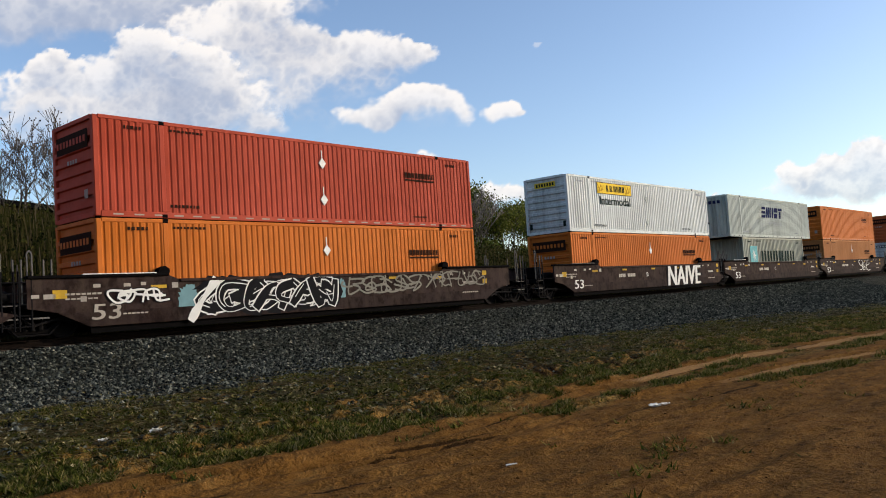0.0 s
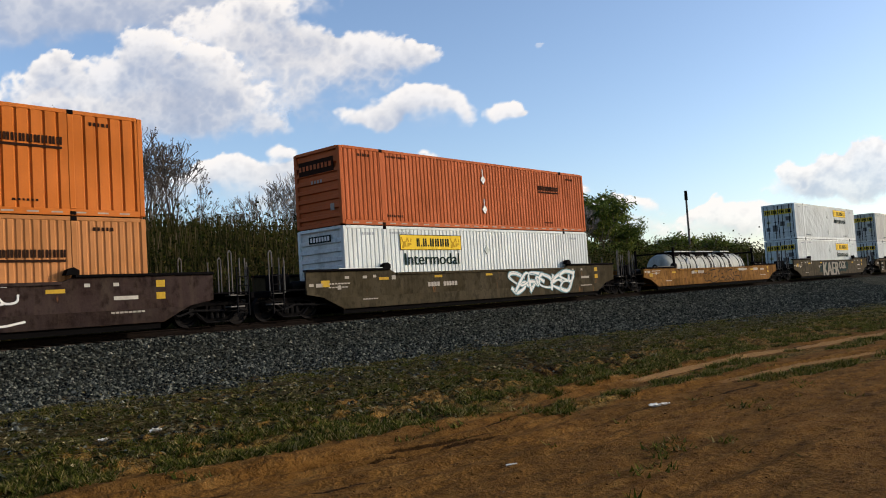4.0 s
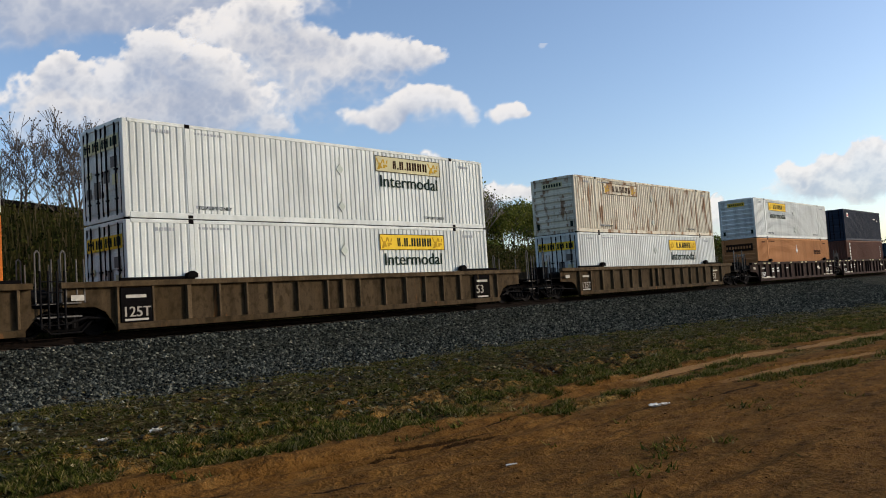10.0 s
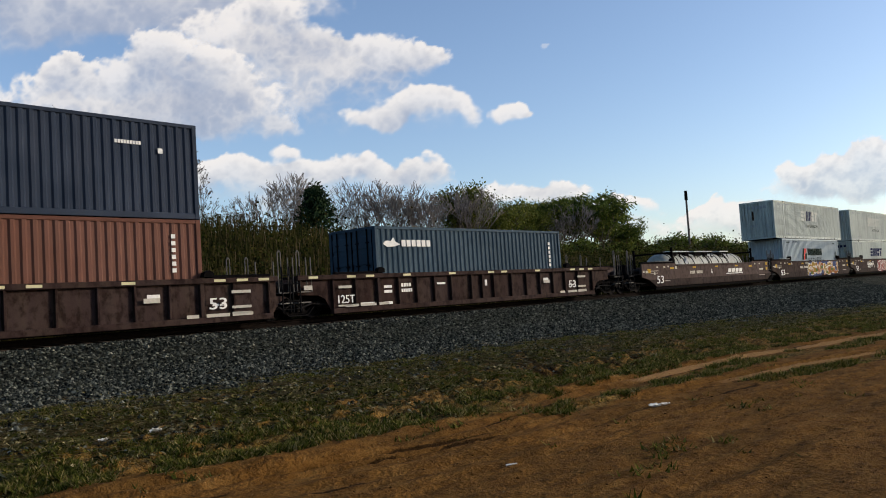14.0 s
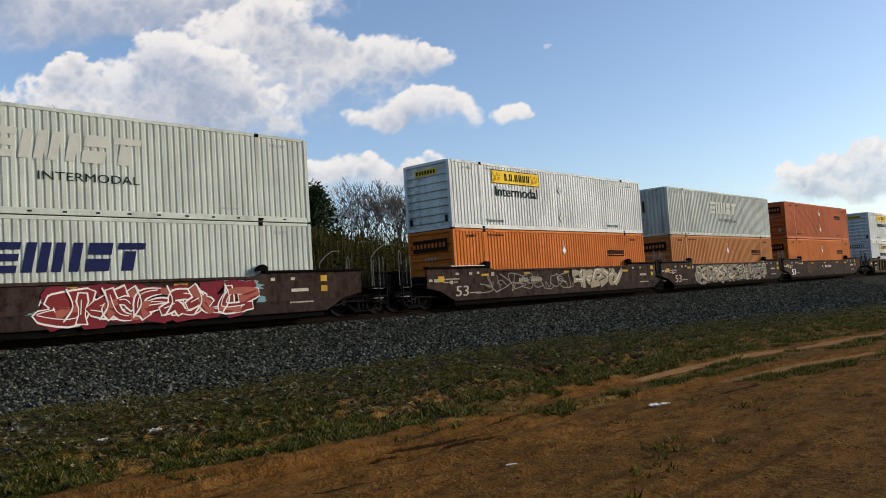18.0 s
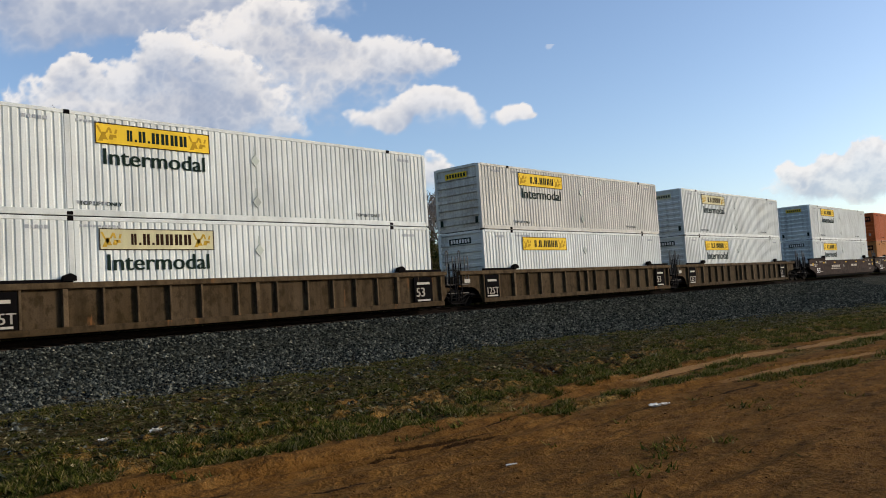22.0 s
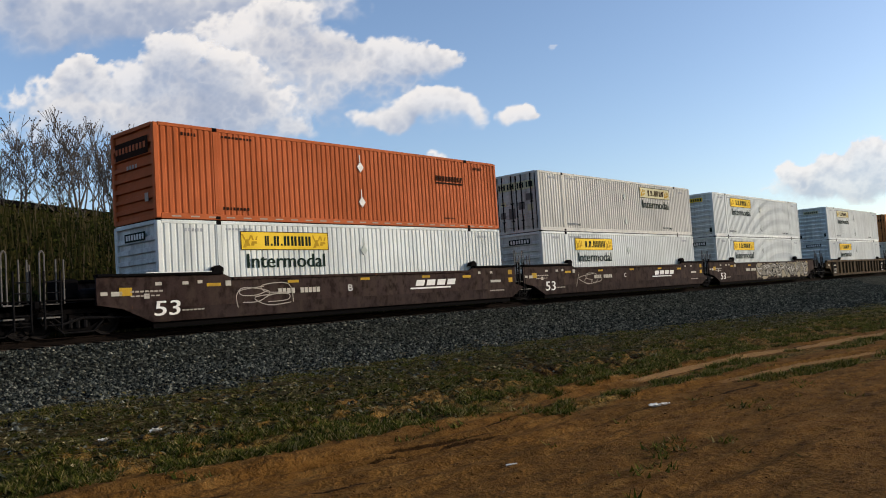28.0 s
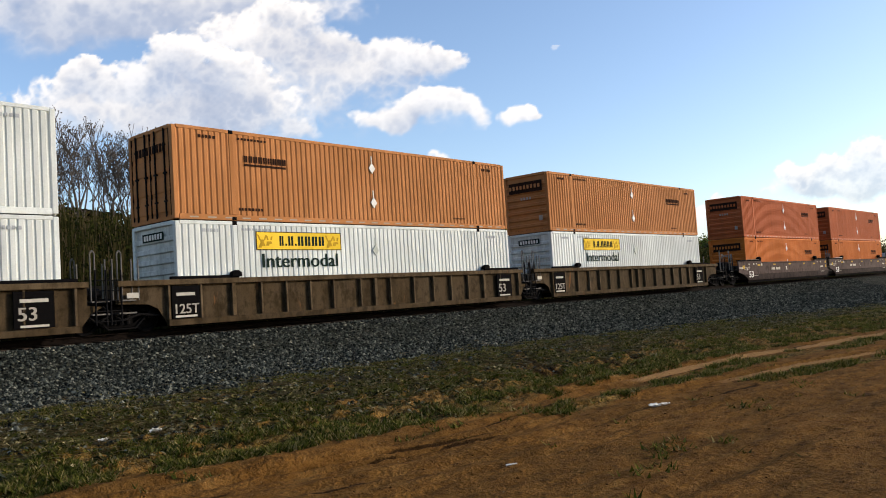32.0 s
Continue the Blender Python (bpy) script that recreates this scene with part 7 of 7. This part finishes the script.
    rng = random.Random(311)
    tr, cr, tips = bare_tree_parts(141, 5.6, 3, 4)
    lf = leaf_cloud(rng, [p for p, dpt in tips if dpt <= 1], 8, 0.2, 0.45)
    put(plant("shrub_tree", "low thin-leaved green tree along the line", "tree", "low trees far along the line", [("trunk", tr, TWIG), ("branchwork", cr, TWIG), ("crown", lf, LEAFD)]), scrambled(13, 9, 62, 110, 47, 53, 0.55, 0.8) + scrambled(10, 12, 104, 150, 56, 66, 0.8, 1.2) + scrambled(11, 12, 170, 420, 66, 90, 0.8, 1.4), 0)


woods()


def brush_place(rng):
    x = spread(rng, 10, 200, 1.8)
    return (x, rng.uniform(29.5, 50))


def brush_stem(sh, rng, x, y, z):
    n = 3 if x < 60 else 2
    for _ in range(n):
        bx, by = x + rng.uniform(-0.5, 0.5), y + rng.uniform(-0.5, 0.5)
        h = rng.uniform(0.6, 2.4) * (1.0 if x < 90 else 1.3)
        w = rng.uniform(0.012, 0.04) * (1 + x / 90)
        lx, ly = rng.uniform(-0.35, 0.35), rng.uniform(-0.35, 0.35)
        sh.add([(bx - w, by, z - 0.1), (bx + w, by, z - 0.1), (bx + lx + w * 0.5, by + ly, z + h), (bx + lx - w * 0.5, by + ly, z + h)], [(0, 1, 2, 3)])


BRUSHM = island("dry_brush", [(0.0, (0.006, 0.0075, 0.002)), (0.4, (0.017, 0.019, 0.0045)), (0.7, (0.034, 0.029, 0.009)), (0.93, (0.048, 0.038, 0.017)), (1.0, (0.085, 0.068, 0.042))], 0.9, trans=0.25)
scattered("brush", 17000, brush_place, brush_stem, BRUSHM, "dense brown and olive brush on the bank behind the track", "brush", 9)


def weed_place(rng):
    return (spread(rng, 10, 220, 1.6), rng.uniform(29.5, 52))


def weed_clump(sh, rng, x, y, z):
    k = 1 + x / 120
    for _ in range(13):
        p = Vector((x + rng.gauss(0, 0.6 * k), y + rng.gauss(0, 0.5 * k), z + abs(rng.gauss(0.4, 0.75 * k))))
        s = rng.uniform(0.035, 0.085) * k
        a = rng.random() * 6.28
        u = Vector((math.cos(a), math.sin(a), rng.uniform(-0.5, 0.5))) * s
        v = Vector((-math.sin(a) * 0.4, math.cos(a) * 0.4, 0.8)) * s
        sh.add([tuple(p - u), tuple(p - v), tuple(p + u), tuple(p + v)], [(0, 1, 2, 3)])


WEEDM = island("undergrowth_leaves", [(0.0, (0.008, 0.012, 0.0022)), (0.5, (0.024, 0.030, 0.005)), (0.8, (0.046, 0.045, 0.009)), (1.0, (0.065, 0.048, 0.017))], 0.85, trans=0.25)
scattered("undergrowth", 19000, weed_place, weed_clump, WEEDM, "tangled olive undergrowth on the bank", "undergrowth", 10)

# ---- shed on the bank, and the pole ----
shed = thing("shed", "long low shed with a dark flat roof behind bare trees", "building")
SHEDW = plain("shed_boards", (0.065, 0.046, 0.027), 0.85, 0, 0.35, 2)
part("wall", "shedwall", lambda sh: sh.prism([(-14, 0), (9.2, 0), (9.2, 3.6), (-14, 5.6)], 0, 8), SHEDW, shed, "weathered brown wall")
part("roof", "shedroof", lambda sh: sh.prism([(-14.6, 5.62), (9.9, 3.6), (9.9, 3.95), (-14.6, 6.0)], -0.6, 8.6), BLACKP, shed, "dark sheet roof")
part("post", "shedpost", lambda sh: [sh.box(x, x + 0.15, -0.2, -0.05, 0, 3.9 - (x - 9) * 0.086) for x in (-12, -8, -4, 0, 4, 8)], WOOD, shed)
shed.matrix_basis = pose(20.5, 60, float(ground_height(np.array([20.0]), np.array([60.0]))[0]), 0, 0, 0)

POLEM = plain("weathered_pole", (0.10, 0.085, 0.075), 0.85)
pz = float(ground_height(np.array([115.0]), np.array([53.0]))[0])
pole = thing("signal_pole", "tall slim dark pole with a thick cap", "pole")
part("shaft", "pshaft", lambda sh: sh.rod((0, 0, -0.3), (0, 0, 14.9 - pz), 0.17, 10, 0.14), POLEM, pole)
part("cap", "pcap", lambda sh: sh.rod((0, 0, 13.6 - pz), (0, 0, 15.0 - pz), 0.24, 10, 0.22), BLACKP, pole, "dark thick cap")
pole.matrix_basis = pose(115, 53, pz, 0, 0, 0)

# ================= clouds =================
# clouds glow; their bright tops and dim bases are painted through lit
CLOUDM, cnt, cb = base_material("cloud_vapour")
cnt.nodes.remove(cb)
c_a = cnt.nodes.new("ShaderNodeAttribute")
c_a.attribute_name = "cover"
c_s = cnt.nodes.new("ShaderNodeAttribute")
c_s.attribute_name = "lit"
c_e = cnt.nodes.new("ShaderNodeEmission")
c_t = cnt.nodes.new("ShaderNodeBsdfTransparent")
c_m = cnt.nodes.new("ShaderNodeMixShader")
cnt.links.new(ramp(cnt, c_s.outputs["Fac"], [(0.0, (0.38, 0.44, 0.56)), (0.35, (0.52, 0.56, 0.64)), (0.7, (0.80, 0.80, 0.79)), (1.0, (1.0, 0.98, 0.93))]), c_e.inputs[0])
c_e.inputs[1].default_value = 0.98
cnt.links.new(c_a.outputs["Fac"], c_m.inputs[0])
cnt.links.new(c_t.outputs[0], c_m.inputs[1])
cnt.links.new(c_e.outputs[0], c_m.inputs[2])
cnt.links.new(c_m.outputs[0], cnt.nodes["Material Output"].inputs[0])
DRIFT = []


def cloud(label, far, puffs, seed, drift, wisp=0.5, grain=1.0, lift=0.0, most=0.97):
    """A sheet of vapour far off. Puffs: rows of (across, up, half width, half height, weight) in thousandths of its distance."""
    u0, u1 = min(p[0] - p[2] * 1.7 for p in puffs), max(p[0] + p[2] * 1.7 for p in puffs)
    v0, v1 = min(p[1] - p[3] * 1.9 for p in puffs), max(p[1] + p[3] * 1.9 for p in puffs)
    step = 1.6
    U, V = np.meshgrid(np.arange(u0, u1, step), np.arange(v0, v1, step), indexing="ij")
    wx = (fbm(U / 60 * grain, V / 60 * grain, 5, seed, 0.5) - 0.5)
    wy = (fbm(U / 60 * grain + 9.3, V / 60 * grain + 4.1, 5, seed + 5, 0.5) - 0.5)
    Uw, Vw = U + wx * 60 / grain, V + wy * 48 / grain
    den = np.zeros_like(U)
    for a, b, rx, ry, k in puffs:
        q = ((Uw - a) / (rx * 1.12)) ** 2 + ((Vw - b) / (ry * 1.12)) ** 2
        den = den + k * np.exp(-1.15 * q)
    n = fbm(U / 70 * grain, V / 55 * grain, 4, seed + 11, 0.48)
    fine = 1 - np.abs(2 * fbm(U / 26 * grain, V / 22 * grain, 4, seed + 29, 0.55) - 1)
    field = den + wisp * (1.5 * (n - 0.5) + 1.1 * (fine - 0.75)) * np.clip(den * 2.2, 0, 1) * np.clip(1.5 - den, 0.25, 1)
    thick = np.clip(field, 0, 1.6)
    above = np.cumsum(thick[:, ::-1], axis=1)[:, ::-1] * step - thick * step
    crisp = np.exp(-above / 22.0)
    cover = smooth01(0.06 + 0.26 * crisp, 1.25 - 0.75 * crisp, field)
    cover = np.clip(cover * (0.72 + 0.28 * crisp), 0, 1) * most
    # top light is put into the glow colour: vapour overhead dims what lies under it
    lit = 0.34 + lift + 0.72 * np.exp(-above / 38.0) + 0.85 * (n - 0.5) + 0.55 * (fine - 0.72)
    lit = np.clip(lit, 0, 1)
    nx, ny = U.shape
    ids = -np.ones(U.shape, int)
    keep = np.zeros(U.shape, bool)
    f = (cover[:-1, :-1] + cover[1:, :-1] + cover[:-1, 1:] + cover[1:, 1:]) > 0.004
    ii, jj = np.nonzero(f)
    for di in (0, 1):
        for dj in (0, 1):
            keep[ii + di, jj + dj] = True
    ids[keep] = np.arange(keep.sum())
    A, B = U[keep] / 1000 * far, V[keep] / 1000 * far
    verts = np.stack([A, B, 0 * A], -1)
    faces = np.stack([ids[ii, jj], ids[ii + 1, jj], ids[ii + 1, jj + 1], ids[ii, jj + 1]], -1)
    me = bpy.data.meshes.new("cloud")
    me.from_pydata(verts.tolist(), [], faces.tolist())
    for nm, arr in (("cover", cover), ("lit", lit)):
        at = me.attributes.new(nm, "FLOAT", "POINT")
        at.data.foreach_set("value", arr[keep].astype(np.float32))
    me.materials.append(CLOUDM)
    ob = tagged(new("cloud", me), label, "cloud", "clouds", kind="structure")
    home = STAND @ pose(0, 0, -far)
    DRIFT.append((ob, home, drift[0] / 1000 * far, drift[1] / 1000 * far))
    return ob


# puffs placed and sized by picture position, to fit the camera's view
def view_at(x, y, w, h, k=1.0):
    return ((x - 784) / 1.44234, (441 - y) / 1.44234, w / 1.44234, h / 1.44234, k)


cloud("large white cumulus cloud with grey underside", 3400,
      [view_at(70, 132, 44, 24, 1.1), view_at(112, 106, 20, 12, 0.8), view_at(240, 92, 46, 36, 1.3), view_at(285, 130, 80, 42, 1.1), view_at(362, 122, 50, 28, 1.1), view_at(185, 150, 110, 36, 0.8),
       view_at(310, 214, 95, 28, 1.4), view_at(400, 170, 60, 40, 0.7), view_at(70, 178, 130, 26, 0.55), view_at(466, 222, 30, 16, 0.9), view_at(230, 185, 220, 44, 0.5), view_at(200, 215, 60, 20, 0.6)], 3, (40, -7), 0.6, 1.5)
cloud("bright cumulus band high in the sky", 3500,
      [view_at(440, 72, 80, 36, 1.0), view_at(530, 82, 64, 30, 1.1), view_at(600, 90, 70, 24, 1.0), view_at(680, 92, 66, 20, 1.3), view_at(745, 92, 26, 15, 1.2), view_at(560, 125, 100, 44, 0.55), view_at(530, 180, 55, 44, 0.4), view_at(380, 50, 120, 40, 0.7), view_at(460, 12, 50, 26, 0.9), view_at(640, 130, 70, 24, 0.4)], 13, (37, -9), 0.6, 1.5)
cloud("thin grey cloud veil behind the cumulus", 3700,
      [view_at(190, 192, 150, 28, 0.9), view_at(320, 170, 110, 44, 0.8), view_at(440, 52, 100, 36, 0.8), view_at(550, 108, 100, 30, 0.7), view_at(490, 165, 80, 28, 0.6), view_at(50, 218, 120, 22, 0.7)], 27, (40, -8), 0.8, 0.9, -0.02, 0.6)
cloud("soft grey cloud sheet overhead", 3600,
      [view_at(20, 30, 110, 36, 1.1), view_at(150, 12, 130, 30, 0.8), view_at(300, 18, 140, 36, 0.75), view_at(60, -30, 200, 44, 1.0), view_at(400, -20, 160, 36, 0.8), view_at(40, 68, 60, 14, 0.5)], 23, (50, -10), 0.4)
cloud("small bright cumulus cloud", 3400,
      [view_at(755, 170, 56, 20, 1.4), view_at(790, 188, 36, 14, 1.0), view_at(690, 205, 40, 14, 0.8), view_at(630, 208, 45, 14, 0.5), view_at(685, 220, 28, 10, 0.8), view_at(720, 196, 60, 22, 0.6)], 33, (20, -4), 0.45)
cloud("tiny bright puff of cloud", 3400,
      [view_at(896, 193, 28, 14, 1.5), view_at(912, 198, 16, 9, 0.9), view_at(876, 204, 20, 14, 0.5)], 43, (20, -4.5), 0.4)
cloud("faint wisp of cloud", 3400, [view_at(965, 88, 16, 7, 0.7), view_at(950, 96, 9, 5, 0.5)], 53, (22, -3), 0.4, 1.0, 0.0, 0.3)
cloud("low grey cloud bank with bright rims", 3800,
      [view_at(1425, 318, 40, 24, 1.2), view_at(1470, 308, 40, 26, 1.1), view_at(1530, 296, 50, 34, 1.3), view_at(1515, 267, 14, 9, 1.1), view_at(1385, 312, 12, 8, 0.9), view_at(1590, 285, 50, 40, 1.2), view_at(1500, 335, 110, 14, 0.9)], 63, (-0.5, 0), 0.6, 1.7, -0.12, 0.92)
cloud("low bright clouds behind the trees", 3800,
      [view_at(440, 308, 110, 18, 1.1), view_at(510, 300, 30, 14, 0.9), view_at(680, 296, 80, 20, 1.1), view_at(720, 310, 50, 20, 0.8), view_at(900, 340, 90, 22, 0.8), view_at(980, 332, 40, 18, 1.0), view_at(492, 265, 30, 16, 0.9), view_at(380, 300, 50, 16, 0.8), view_at(590, 310, 70, 16, 0.6), view_at(500, 340, 300, 30, 0.5)], 73, (14, 0), 0.5, 1.2)
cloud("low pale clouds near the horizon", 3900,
      [view_at(1280, 382, 45, 12, 1.0), view_at(1100, 366, 60, 12, 0.7), view_at(1225, 380, 25, 8, 0.7), view_at(1340, 395, 60, 22, 0.6), view_at(1420, 400, 120, 34, 0.6), view_at(1200, 410, 200, 26, 0.5)], 83, (1, 0), 0.5, 1.2)


# ================= what moves =================
def motions():
    for ob, x, z in MOVING:
        walk(ob, [(float(s), pose(x - run(s), TRACK_Y, RAIL_Z + z)) for s in range(33)])
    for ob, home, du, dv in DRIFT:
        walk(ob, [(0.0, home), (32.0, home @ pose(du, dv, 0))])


motions()
